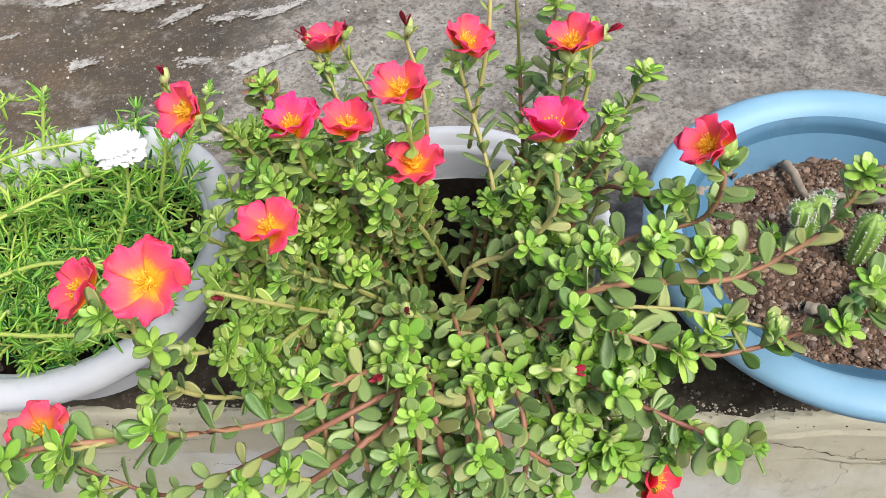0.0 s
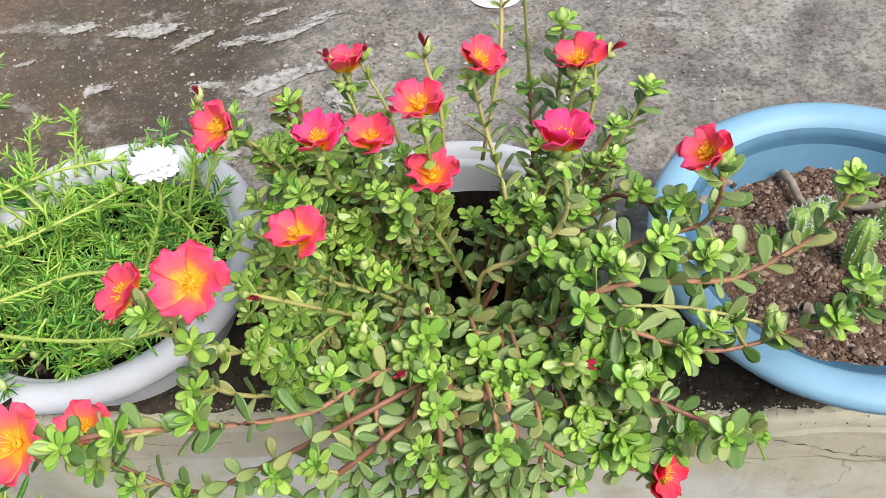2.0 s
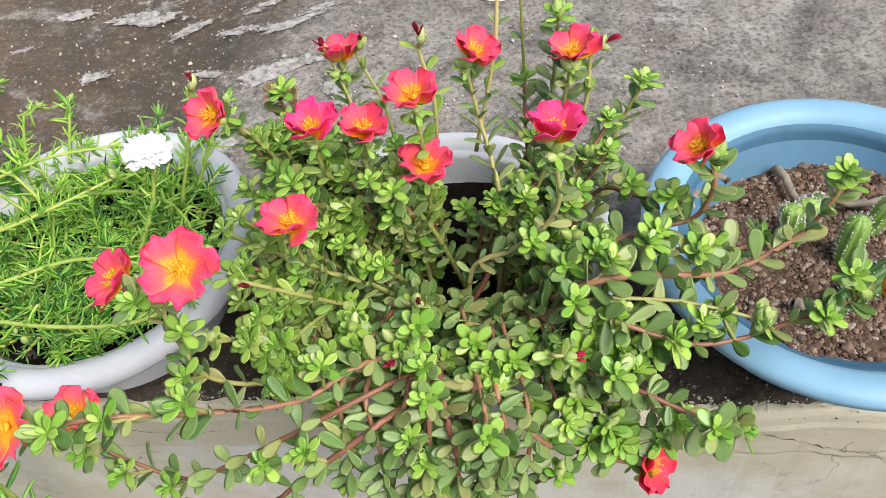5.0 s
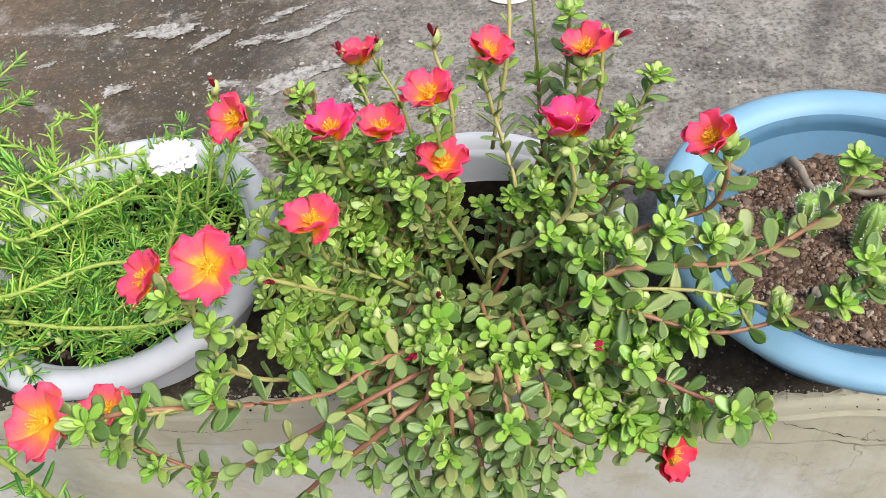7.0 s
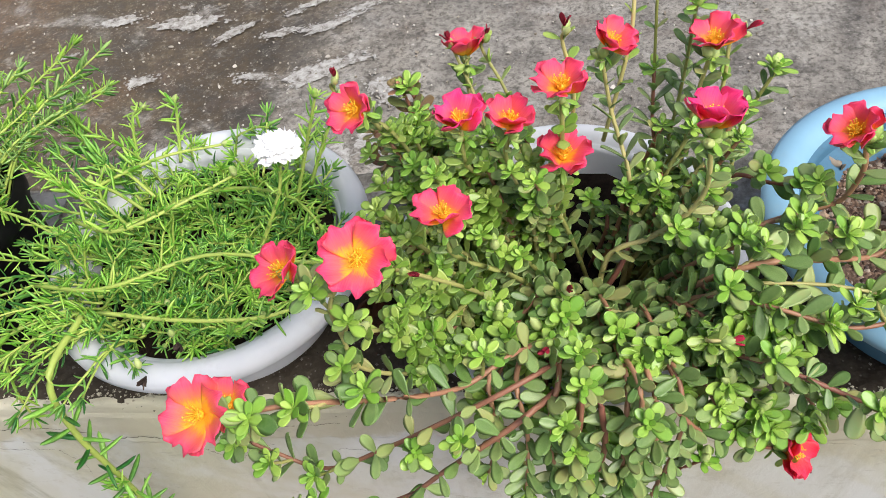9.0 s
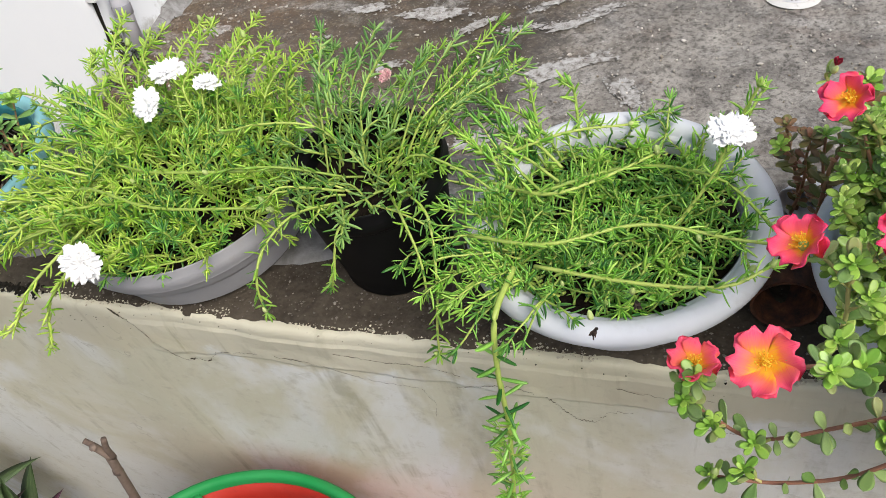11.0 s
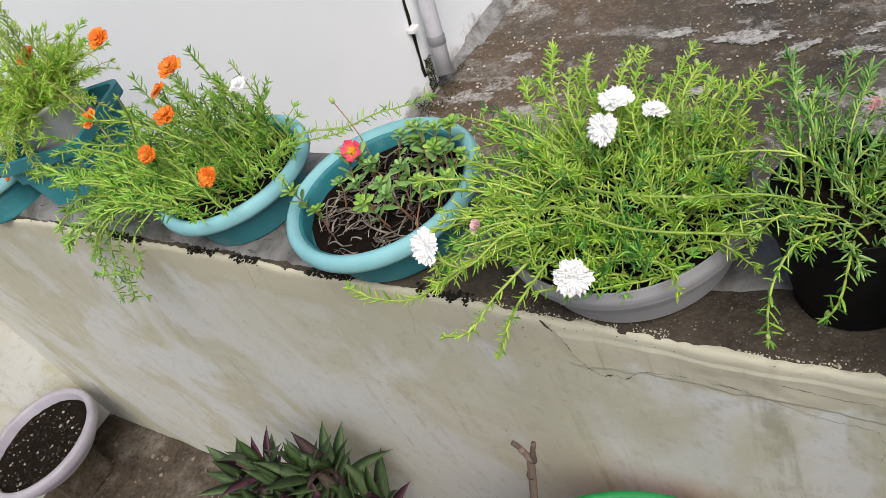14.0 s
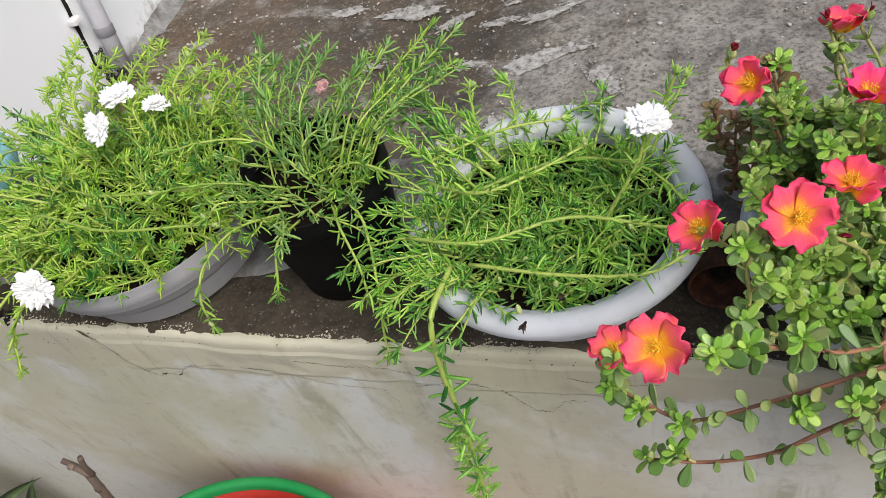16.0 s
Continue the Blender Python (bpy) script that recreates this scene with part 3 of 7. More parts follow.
def petal_material(name, rim, middle, heart=(0.90, 0.42, 0.02), spread=0.36):
    """A petal that runs from a yellow heart to a pink rim along its length, with fine veins."""
    m, nt, b = mat(name, 0.5, spec=0.3)
    co = coords(nt)
    along = math_of(nt, "ADD", axis_of(nt, co, 0), math_of(nt, "MULTIPLY", math_of(nt, "SUBTRACT", noise_of(nt, coords(nt, (1.5, 12, 1)), 3, 3, 0.6), 0.5), 0.28))
    col = ramp(nt, along, (spread - 0.05, heart), (spread + 0.06, (0.92, 0.24, 0.05)), (spread + 0.15, middle), (0.80, rim))
    vein = noise_of(nt, coords(nt, (0.8, 16, 1)), 2.2, 3, 0.6)
    col = mix(nt, ramp(nt, vein, (0.50, 0.0), (0.68, 0.35)), col, (0.90, 0.15, 0.20))
    col = mix(nt, ramp(nt, vein, (0.30, 0.35), (0.42, 0.0)), col, (0.62, 0.012, 0.06))
    nt.links.new(col, b.inputs["Base Color"])
    b.inputs["Subsurface Weight"].default_value = 0.12
    b.inputs["Subsurface Radius"].default_value = (1.0, 0.35, 0.25)
    b.inputs["Subsurface Scale"].default_value = 0.003
    bump(nt, b, noise_of(nt, coords(nt, (1, 14, 1)), 4, 3, 0.5), 0.2, 0.01)
    return m


M_PETAL = petal_material("coral_petal", (0.90, 0.060, 0.165), (0.93, 0.12, 0.115), spread=0.31)
M_PETAL_PINK = petal_material("magenta_pink_petal", (0.90, 0.042, 0.22), (0.92, 0.09, 0.15), spread=0.30)
M_PETAL_RED = petal_material("scarlet_petal", (0.86, 0.03, 0.085), (0.88, 0.06, 0.07), spread=0.26)
M_PETAL_GOLD = petal_material("golden_centred_petal", (0.93, 0.085, 0.17), (0.93, 0.17, 0.10), spread=0.35)
M_PETAL_AMBER = petal_material("amber_petal", (0.88, 0.20, 0.02), (0.90, 0.34, 0.02), spread=0.5)


def catmull(pts, per=6):
    pts = [Vector(p) for p in pts]
    if len(pts) < 3:
        return [pts[0].lerp(pts[-1], i / per) for i in range(per + 1)]
    ext = [pts[0] * 2 - pts[1]] + pts + [pts[-1] * 2 - pts[-2]]
    out = []
    for i in range(1, len(ext) - 2):
        a, b, c, d = ext[i - 1:i + 3]
        for k in range(per):
            t = k / per
            out.append(0.5 * ((2 * b) + (c - a) * t + (2 * a - 5 * b + 4 * c - d) * t * t + (3 * b - a - 3 * c + d) * t ** 3))
    out.append(pts[-1])
    return out


class Soup:
    """Collects many small pieces into one mesh."""

    def __init__(self):
        self.v, self.f = [], []

    def add(self, verts, faces):
        o = len(self.v)
        self.v.extend(verts)
        self.f.extend([tuple(i + o for i in f) for f in faces])

    def tube(self, pts, r0, r1, sides=6):
        n = len(pts)
        vs, fs = [], []
        for i, p in enumerate(pts):
            t = (pts[min(i + 1, n - 1)] - pts[max(i - 1, 0)]).normalized()
            a = t.orthogonal().normalized()
            b = t.cross(a)
            r = r0 + (r1 - r0) * i / max(1, n - 1)
            for k in range(sides):
                w = 2 * math.pi * k / sides
                vs.append(p + a * (r * math.cos(w)) + b * (r * math.sin(w)))
        for i in range(n - 1):
            for k in range(sides):
                k2 = (k + 1) % sides
                fs.append((i * sides + k, i * sides + k2, (i + 1) * sides + k2, (i + 1) * sides + k))
        fs.append(tuple(range(sides - 1, -1, -1)))
        fs.append(tuple(range((n - 1) * sides, n * sides)))
        self.add(vs, fs)

    def place(self, template, p, d, up, length, width=1.0):
        """A template whose length runs along x and whose face looks along z, laid at p along d."""
        tv, tf = template
        x = d.normalized()
        y = up.cross(x)
        if y.length < 1e-4:
            y = x.orthogonal()
        y.normalize()
        z = x.cross(y)
        px, py, pz = p
        x, y, z = x * length, y * length * width, z * length
        self.add([(px + a * x[0] + b * y[0] + c * z[0], py + a * x[1] + b * y[1] + c * z[1], pz + a * x[2] + b * y[2] + c * z[2]) for a, b, c in tv], tf)

    def object(self, name, material, parent=None, label="", kind="", smooth=True):
        return link_mesh(name, self.v, self.f, material, parent, label, smooth, kind)


class Holder:
    """Takes a matrix that its pieces already have."""


class Buds:
    """Collects buds, each of which becomes a small mesh of its own under its plant."""

    def __init__(self):
        self.v = []

    def place(self, template, p, d, up, length, width=1.0):
        x = d.normalized()
        y = up.cross(x)
        y = y.normalized() if y.length > 1e-4 else x.orthogonal().normalized()
        z = x.cross(y)
        self.v.append(Matrix.Translation(p) @ Matrix((x, y, z)).transposed().to_4x4() @ Matrix.Diagonal((length, length * width, length, 1)))

    def object(self, name, material, parent, label="", kind=""):
        me = leaf_mesh("bud", BUD, material)
        for m in self.v:
            ob = new("bud", me)
            ob.parent = parent
            ob.matrix_local = parent.matrix_world.inverted() @ m
        return Holder()


def fat_leaf(widths=((0.0, 0.05), (0.15, 0.085), (0.34, 0.165), (0.54, 0.225), (0.71, 0.240), (0.85, 0.205), (0.945, 0.135), (0.988, 0.065)), thick=0.040, curl=0.10):
    vs, fs = [], []
    for s, w in widths:
        z = -curl * (s - 0.35) ** 2 + 0.02
        vs += [(s, -w, z + 0.035), (s, -w * 0.5, z + thick * 0.6), (s, 0, z + thick * 0.25), (s, w * 0.5, z + thick * 0.6), (s, w, z + 0.035), (s, 0, z - thick)]
    n = len(widths)
    for i in range(n - 1):
        for k in range(6):
            k2 = (k + 1) % 6
            fs.append((i * 6 + k, (i + 1) * 6 + k, (i + 1) * 6 + k2, i * 6 + k2))
    vs.append((1.0, 0, -curl * 0.42 + 0.02))
    for k in range(6):
        fs.append(((n - 1) * 6 + k, len(vs) - 1, (n - 1) * 6 + (k + 1) % 6))
    return vs, fs


def needle(w=0.052, bend=0.10):
    """A thin fleshy leaf: a four-sided spindle, blunt at its end and curved."""
    vs, fs = [], []
    rings = ((0.0, 0.55), (0.30, 0.95), (0.62, 1.0), (0.90, 0.62))
    for s, r in rings:
        for k in range(4):
            a = math.pi / 4 + k * math.pi / 2
            vs.append((s, w * r * math.cos(a) * 1.3, w * r * math.sin(a) * 0.8 + bend * s * s))
    n = len(rings)
    vs.append((1.0, 0, bend))
    for i in range(n - 1):
        for k in range(4):
            fs.append((i * 4 + k, (i + 1) * 4 + k, (i + 1) * 4 + (k + 1) % 4, i * 4 + (k + 1) % 4))
    for k in range(4):
        fs.append((4 * n - 4 + k, 4 * n, 4 * n - 4 + (k + 1) % 4))
    return vs, fs


LEAF, NEEDLE = fat_leaf(), needle()
NEEDLES = (needle(0.060, 0.10), needle(0.068, 0.34), needle(0.056, -0.24), needle(0.076, 0.20))
NARROW_LEAF = fat_leaf(((0.0, 0.04), (0.2, 0.08), (0.45, 0.14), (0.68, 0.165), (0.86, 0.13), (0.96, 0.06)), 0.05, 0.14)
BUD = lathe([(0.0, 0.0), (0.22, 0.12), (0.30, 0.4), (0.22, 0.75), (0.0, 1.0)], 7)
BUD = ([(z, x, y) for x, y, z in BUD[0]], BUD[1])


def leaf_mesh(name, template, material):
    me = bpy.data.meshes.new(name)
    me.from_pydata(template[0], [], template[1])
    me.materials.append(material)
    me.polygons.foreach_set("use_smooth", [True] * len(me.polygons))
    return me


def petal_sheet(name, material, notch=0.17, cup=0.35, wide=0.60, ruffle=0.07, seed=1):
    """A broad thin petal with real thickness, cupped, ruffled and notched at its tip."""
    rnd = random.Random(seed)
    rows, cols = 8, 12
    top = []
    for i in range(rows + 1):
        s = i / rows
        w = wide * (0.22 + 0.78 * math.sin(min(1.0, s * 1.18) * math.pi / 2)) * (1 - 0.24 * max(0.0, s - 0.78) / 0.22)
        for j in range(cols + 1):
            u = j / cols * 2 - 1
            x = s - (notch * math.exp(-(u / 0.28) ** 2) + 0.20 * u ** 4 - 0.05 * math.cos(u * 9.5 + seed)) * s ** 3
            z = cup * (0.85 * s * s - 0.55 * s ** 4) + 0.14 * u * u * s * cup * 2 + ruffle * math.sin(u * 6.5 + seed) * s ** 3 + 0.01 * rnd.random() * s
            top.append((x, u * w, z))
    n = len(top)
    vs = top + [(x, y, z - 0.018) for x, y, z in top]
    fs = []
    for i in range(rows):
        for j in range(cols):
            a = i * (cols + 1) + j
            fs.append((a, a + cols + 1, a + cols + 2, a + 1))
            fs.append((n + a, n + a + 1, n + a + cols + 2, n + a + cols + 1))
    edge = [j for j in range(cols + 1)] + [i * (cols + 1) + cols for i in range(1, rows + 1)] + [rows * (cols + 1) + j for j in range(cols - 1, -1, -1)] + [i * (cols + 1) for i in range(rows - 1, 0, -1)]
    for a, b in zip(edge, edge[1:] + edge[:1]):
        fs.append((a, b, n + b, n + a))
    return leaf_mesh(name, (vs, fs), material)


PETALS = {k: [petal_sheet("petal", m, seed=s, cup=c) for s, c in ((1, 0.30), (2, 0.38), (3, 0.24))] for k, m in (("coral", M_PETAL), ("pink", M_PETAL_PINK), ("red", M_PETAL_RED), ("gold", M_PETAL_GOLD), ("amber", M_PETAL_AMBER))}
FRILL = {k: [petal_sheet("petal", m, notch=0.10, seed=s, cup=c, wide=0.33, ruffle=0.10) for s, c in ((4, 0.12), (5, 0.22), (6, 0.30))] for k, m in (("white", M_WHITE_PETAL), ("orange", M_ORANGE_PETAL), ("dry", M_PINK_DRY))}


def stamen_mesh():
    rnd = random.Random(3)
    s = Soup()
    s.add(*lathe([(0.0, -0.05), (0.12, 0.0), (0.13, 0.08), (0.07, 0.14), (0.0, 0.15)], 8))
    for k in range(26):
        a, t = rnd.uniform(0, 6.28), rnd.uniform(0.15, 0.75)
        d = Vector((math.sin(t) * math.cos(a), math.sin(t) * math.sin(a), math.cos(t)))
        e = d * rnd.uniform(0.26, 0.42)
        s.tube([Vector((0, 0, 0.02)), e * 0.6, e], 0.014, 0.010, 4)
        s.add([(e.x + x * 0.03, e.y + y * 0.03, e.z + z * 0.03) for x, y, z in ((1, 0, 0), (-1, 0, 0), (0, 1, 0), (0, -1, 0), (0, 0, 1), (0, 0, -1))], [(0, 2, 4), (2, 1, 4), (1, 3, 4), (3, 0, 4), (2, 0, 5), (1, 2, 5), (3, 1, 5), (0, 3, 5)])
    return leaf_mesh("stamen_tuft", (s.v, s.f), M_STAMEN)


STAMENS = stamen_mesh()


def turned(d, roll):
    q = Vector(d).normalized().to_track_quat("Z", "Y")
    return q.to_matrix().to_4x4() @ Matrix.Rotation(roll, 4, "Z")


def flower(plant, at, facing, R, kind="coral", open_=0.9, n=5, roll=0.0, seed=0):
    """A cup of five overlapping petals round a tuft of stamens, as a part of its plant."""
    rnd = random.Random(seed * 7 + 1)
    head = new("flower")
    head.empty_display_size = 0.01
    head.parent = plant
    head.matrix_local = plant.matrix_world.inverted() @ Matrix.Translation(at) @ turned(facing, roll)
    tagged(head, {"coral": "coral pink flower with a yellow heart", "pink": "magenta pink flower with a yellow heart", "red": "scarlet flower with a yellow heart", "gold": "coral flower with a large golden heart", "amber": "half-closed amber yellow flower"}[kind])
    for k in range(n):
        ob = new("petal", PETALS[kind][(k + seed) % 3])
        ob.parent = head
        tilt = radians(60 - 52 * open_ + rnd.uniform(-9, 9))
        s = R * rnd.uniform(0.88, 1.02)
        ob.matrix_local = Matrix.Rotation(2 * math.pi * (k + rnd.uniform(-0.10, 0.10)) / n, 4, "Z") @ Matrix.Rotation(-tilt, 4, "Y") @ Matrix.Rotation(0.17, 4, "X") @ Matrix.Diagonal((s, s * 1.12, s, 1))
    st = new("stamen_tuft", STAMENS)
    st.parent = head
    st.matrix_local = Matrix.Translation((0, 0, R * 0.10)) @ Matrix.Diagonal((R * 1.05, R * 1.05, R * 1.05, 1))
    return head


def double_flower(plant, at, facing, R, kind="white", seed=0, flat=1.0):
    """A full double flower: tiers of small frilled petals."""
    rnd = random.Random(seed * 5 + 2)
    head = new("flower")
    head.empty_display_size = 0.01
    head.parent = plant
    head.matrix_local = plant.matrix_world.inverted() @ Matrix.Translation(at) @ turned(facing, 0.3 * seed)
    tagged(head, {"white": "full double white flower", "orange": "full double orange flower", "dry": "closing faded pink flower"}[kind])
    for tier, (n, size, tilt) in enumerate(((10, 1.08, 2), (8, 0.92, 10), (6, 0.74, 22), (5, 0.52, 40))):
        for k in range(n):
            ob = new("petal", FRILL[kind][(k + tier) % 3])
            ob.parent = head
            s = R * size * rnd.uniform(0.88, 1.08)
            a = radians((tilt if kind != "dry" else 45 + tilt * 0.5) * flat + rnd.uniform(-9, 9))
            ob.matrix_local = Matrix.Rotation(2 * math.pi * (k + 0.5 * tier + rnd.uniform(-0.15, 0.15)) / n, 4, "Z") @ Matrix.Translation((0, 0, R * 0.05 * tier)) @ Matrix.Rotation(-a, 4, "Y") @ Matrix.Diagonal((s, s, s, 1))
    return head


def rand_dir(rnd):
    while True:
        v = Vector((rnd.uniform(-1, 1), rnd.uniform(-1, 1), rnd.uniform(-1, 1)))
        if 0.1 < v.length < 1:
            return v.normalized()


def grow(rnd, p, d, length, droop, wander, floor, n=10):
    """A stem that starts at p along d, wanders, and sags under its weight; floor(p) is the lowest height."""
    p, d = Vector(p), Vector(d).normalized()
    pts, step = [p.copy()], length / n
    for i in range(n):
        d = (d + Vector((0, 0, -droop * step * 10)) + rand_dir(rnd) * wander).normalized()
        p = p + d * step
        low = floor(p)
        if p.z < low:
            p.z = low
            d.z = max(d.z, 0.0)
        pts.append(p.copy())
    return pts


def walk_along(pts, gap):
    """Points and tangents every gap metres along a line."""
    out, rest = [], 0.0
    for a, b in zip(pts, pts[1:]):
        seg = b - a
        L = seg.length
        if L < 1e-7:
            continue
        t = seg / L
        s = gap - rest
        while s <= L:
            out.append((a + t * s, t))
            s += gap
        rest = (rest + L) % gap
    return out


def leafy_stem(rnd, pts, stems, leaves, tips, size, gap, r0=0.0022, r1=0.0012, bare=0.25, rosette=7, own=None):
    """One purslane stem with crosswise pairs of paddle leaves and a rosette at its tip."""
    stems.tube(pts, r0, r1, 6)
    spots = walk_along(pts, gap)
    total = len(spots)
    a0 = rnd.uniform(0, 6.28)
    for i, (p, t) in enumerate(spots):
        f = i / max(1, total)
        if f < bare and rnd.random() < 0.75:
            continue
        a = t.orthogonal().normalized()
        b = t.cross(a)
        steep = abs(t.z)
        for k in range(rnd.choice((2, 2, 2, 3))):
            w = a0 + i * 1.57 + k * math.pi * (1 if k < 2 else 0.55) + rnd.uniform(-0.4, 0.4)
            out = a * math.cos(w) + b * math.sin(w)
            if t.z < -0.35:
                d = out * 0.9 + Vector((0, -0.35, rnd.uniform(-0.2, 0.35)))
                up = Vector((rnd.uniform(-0.4, 0.4), -0.55, 0.8))
            elif steep > 0.6:
                d = out * rnd.uniform(0.6, 1.0) + t * rnd.uniform(0.35, 0.9)
                up = t * 0.8 - out * 0.5 + Vector((0, -0.25, 0.3))
            else:
                out.z = max(out.z, -0.25)
                d = out + t * rnd.uniform(0.1, 0.7) + Vector((0, -0.05, rnd.uniform(0.0, 0.5)))
                up = Vector((rnd.uniform(-0.45, 0.45), rnd.uniform(-0.6, 0.2), 1.0))
            d, up = d.normalized(), up.normalized()
            L = size * rnd.uniform(0.65, 1.2)
            if own is not None:
                own.append((p.copy(), d, up, L, rnd.uniform(0.85, 1.15)))
            else:
                leaves.place(LEAF, p, d, up, L, rnd.uniform(0.85, 1.15))
    if rosette:
        p, t = pts[-1], (pts[-1] - pts[-2]).normalized()
        t = (t + Vector((0, 0, 0.9))).normalized()
        a = t.orthogonal().normalized()
        b = t.cross(a)
        for ring, (n, el, sc) in enumerate(((max(4, rosette - 2), 0.25, 0.92), (max(3, rosette - 3), 0.80, 0.74), (3, 1.5, 0.46))):
            for k in range(n):
                w = 2 * math.pi * (k + 0.4 * ring) / n + rnd.uniform(-0.2, 0.2)
                d = (a * math.cos(w) + b * math.sin(w) + t * el).normalized()
                tips.place(LEAF, p + t * (0.001 * ring), d, t, size * sc * rnd.uniform(0.70, 1.0), rnd.uniform(1.0, 1.25))


def needle_stem(rnd, pts, stems, soup, size, gap, per=2, r0=0.0016, r1=0.0009, spread=0.9, tuft=9, bare=0.1):
    """One moss rose stem with spirals of thin fleshy leaves and a tuft at its tip."""
    stems.tube(pts, r0, r1, 5)
    spots = walk_along(pts, gap)
    w = rnd.uniform(0, 6.28)
    for i, (p, t) in enumerate(spots):
        if i < bare * len(spots) and rnd.random() < 0.6:
            continue
        if rnd.random() < 0.14:
            continue
        a = t.orthogonal().normalized()
        b = t.cross(a)
        for k in range(per):
            w += 2.4 + rnd.uniform(-0.5, 0.5)
            out = a * math.cos(w) + b * math.sin(w)
            d = (out * spread * rnd.uniform(0.7, 1.3) + t * rnd.uniform(0.1, 0.95) + Vector((0, 0, 0.2)) + rand_dir(rnd) * 0.35).normalized()
            soup.place(rnd.choice(NEEDLES), p, d, t, size * rnd.uniform(0.5, 1.2), rnd.uniform(0.85, 1.3))
    p, t = pts[-1], (pts[-1] - pts[-2]).normalized()
    a = t.orthogonal().normalized()
    b = t.cross(a)
    for k in range(tuft):
        w += 2.4
        d = (a * math.cos(w) + b * math.sin(w) + t * rnd.uniform(0.5, 1.8)).normalized()
        soup.place(rnd.choice(NEEDLES), p, d, t, size * rnd.uniform(0.45, 0.9), 1.2)


def buds_at(soup, rnd, p, t, n=3, size=0.009):
    for k in range(n):
        d = (t + rand_dir(rnd) * 0.6).normalized()
        soup.place(BUD, p, d, Vector((0, 0, 1)), size * rnd.uniform(0.7, 1.15), 1.0)

# ---- the purslane in the middle pot ----
M_SPENT = varied_material("spent_red_petal", (0.16, 0.008, 0.02), (0.50, 0.02, 0.06), 0.6, island=True)


def purslane():
    rnd = random.Random(11)
    plant = thing("purslane_plant", 0.931, 0.094, 0.068, "flowering purslane with coral pink blooms spilling over its pot", "flowering plant")
    base = Vector((0.931, 0.094, 0.066))
    inv = Matrix.Translation(-base - Vector((0, 0, 0.002)))
    stems, green, leaves, tips, dry, faded, lime = (Soup() for _ in range(7))
    buds = Buds()
    own = []

    def floor(p):
        r = (Vector((p.x, p.y)) - base.xy).length
        if r < 0.118:
            return 0.074
        if r < 0.155:
            return 0.118
        rb = (Vector((p.x, p.y)) - Vector((1.256, 0.112))).length
        if rb < 0.16:
            return 0.085 if rb < 0.12 else 0.118
        rc = (Vector((p.x, p.y)) - Vector((0.606, 0.113))).length
        if rc < 0.155:
            return 0.13
        return 0.012 if p.y > -0.006 else -0.6

    def soil(k=0.075):
        a, r = rnd.uniform(0, 6.28), k * math.sqrt(rnd.random())
        return base + Vector((math.cos(a) * r, math.sin(a) * r, 0))

    def soft_leaf(i):
        return (lime, lime) if i % 3 == 1 else (leaves, tips)

    def bloom(at, facing, R, kind, open_, stalk=True):
        """A flower with its ring of small leaves and buds, and, if asked, a leafy stalk from the pot."""
        bloom.count += 1
        i = bloom.count
        flower(plant, at, facing, R, kind, open_, seed=i + 3, roll=0.7 * i)
        at, f = Vector(at), Vector(facing).normalized()
        neck = at - f * 0.004
        if stalk:
            root = soil(0.06)
            root.x += (at.x - base.x) * 0.45
            root.y += (at.y - base.y) * 0.30
            mid1 = root.lerp(neck, 0.45) + Vector((rnd.uniform(-0.012, 0.012), rnd.uniform(-0.01, 0.01), 0.010))
            pts = catmull([root, mid1, neck - f * 0.024 - Vector((0, 0, 0.012)), neck], 6)
            leafy_stem(rnd, pts, green, *soft_leaf(i), 0.0160, 0.0092, 0.0022, 0.0016, bare=0.1, rosette=0)
        for k in range(5):
            w = 2 * math.pi * k / 5 + i
            s = f.orthogonal().normalized()
            out = s * math.cos(w) + f.cross(s) * math.sin(w)
            tips.place(LEAF, at - f * 0.009, (out * 0.8 - f * 0.35).normalized(), f, R * 0.55, 0.8)
        buds_at(buds, rnd, at - f * 0.012, Vector((f.x * 0.2 + rnd.uniform(-0.6, 0.6), rnd.uniform(-0.5, 0.5), 0.4)), 3, 0.0115)

    bloom.count = -1
    bloom((0.788, 0.097, 0.262), (-0.30, -0.50, 0.75), 0.0225, "coral", 0.66)
    bloom((0.863, 0.071, 0.266), (-0.05, 0.02, 0.95), 0.0235, "pink", 0.42)
    bloom((0.896, 0.075, 0.260), (0.10, 0.0, 0.95), 0.022, "coral", 0.42)
    bloom((1.020, 0.040, 0.282), (0.05, 0.22, 0.95), 0.025, "pink", 0.30, False)
    bloom((0.931, 0.081, 0.218), (0.05, -0.10, 0.95), 0.025, "coral", 0.52)
    bloom((0.852, 0.013, 0.239), (-0.05, 0.0, 1.0), 0.0235, "coral", 0.60)
    bloom((0.812, -0.052, 0.284), (0.15, -0.50, 0.75), 0.0235, "coral", 0.90, False)
    bloom((0.757, -0.035, 0.251), (-0.45, -0.30, 0.75), 0.0235, "coral", 0.62, False)
    bloom((1.111, 0.050, 0.259), (-0.45, -0.20, 0.70), 0.0215, "coral", 0.45, False)
    bloom((1.081, -0.075, 0.071), (0.60, -0.45, 0.40), 0.023, "red", 0.62, False)
    bloom((0.734, -0.138, 0.266), (-0.20, -0.45, 0.80), 0.0225, "gold", 0.85, False)
    bloom((0.694, -0.079, 0.154), (0.0, -0.05, 0.95), 0.0235, "gold", 0.60, False)
    bloom((0.859, 0.190, 0.231), (0.0, 0.35, 0.95), 0.0235, "coral", 0.50)
    bloom((0.931, 0.085, 0.279), (0.0, -0.05, 1.0), 0.0225, "coral", 0.52)
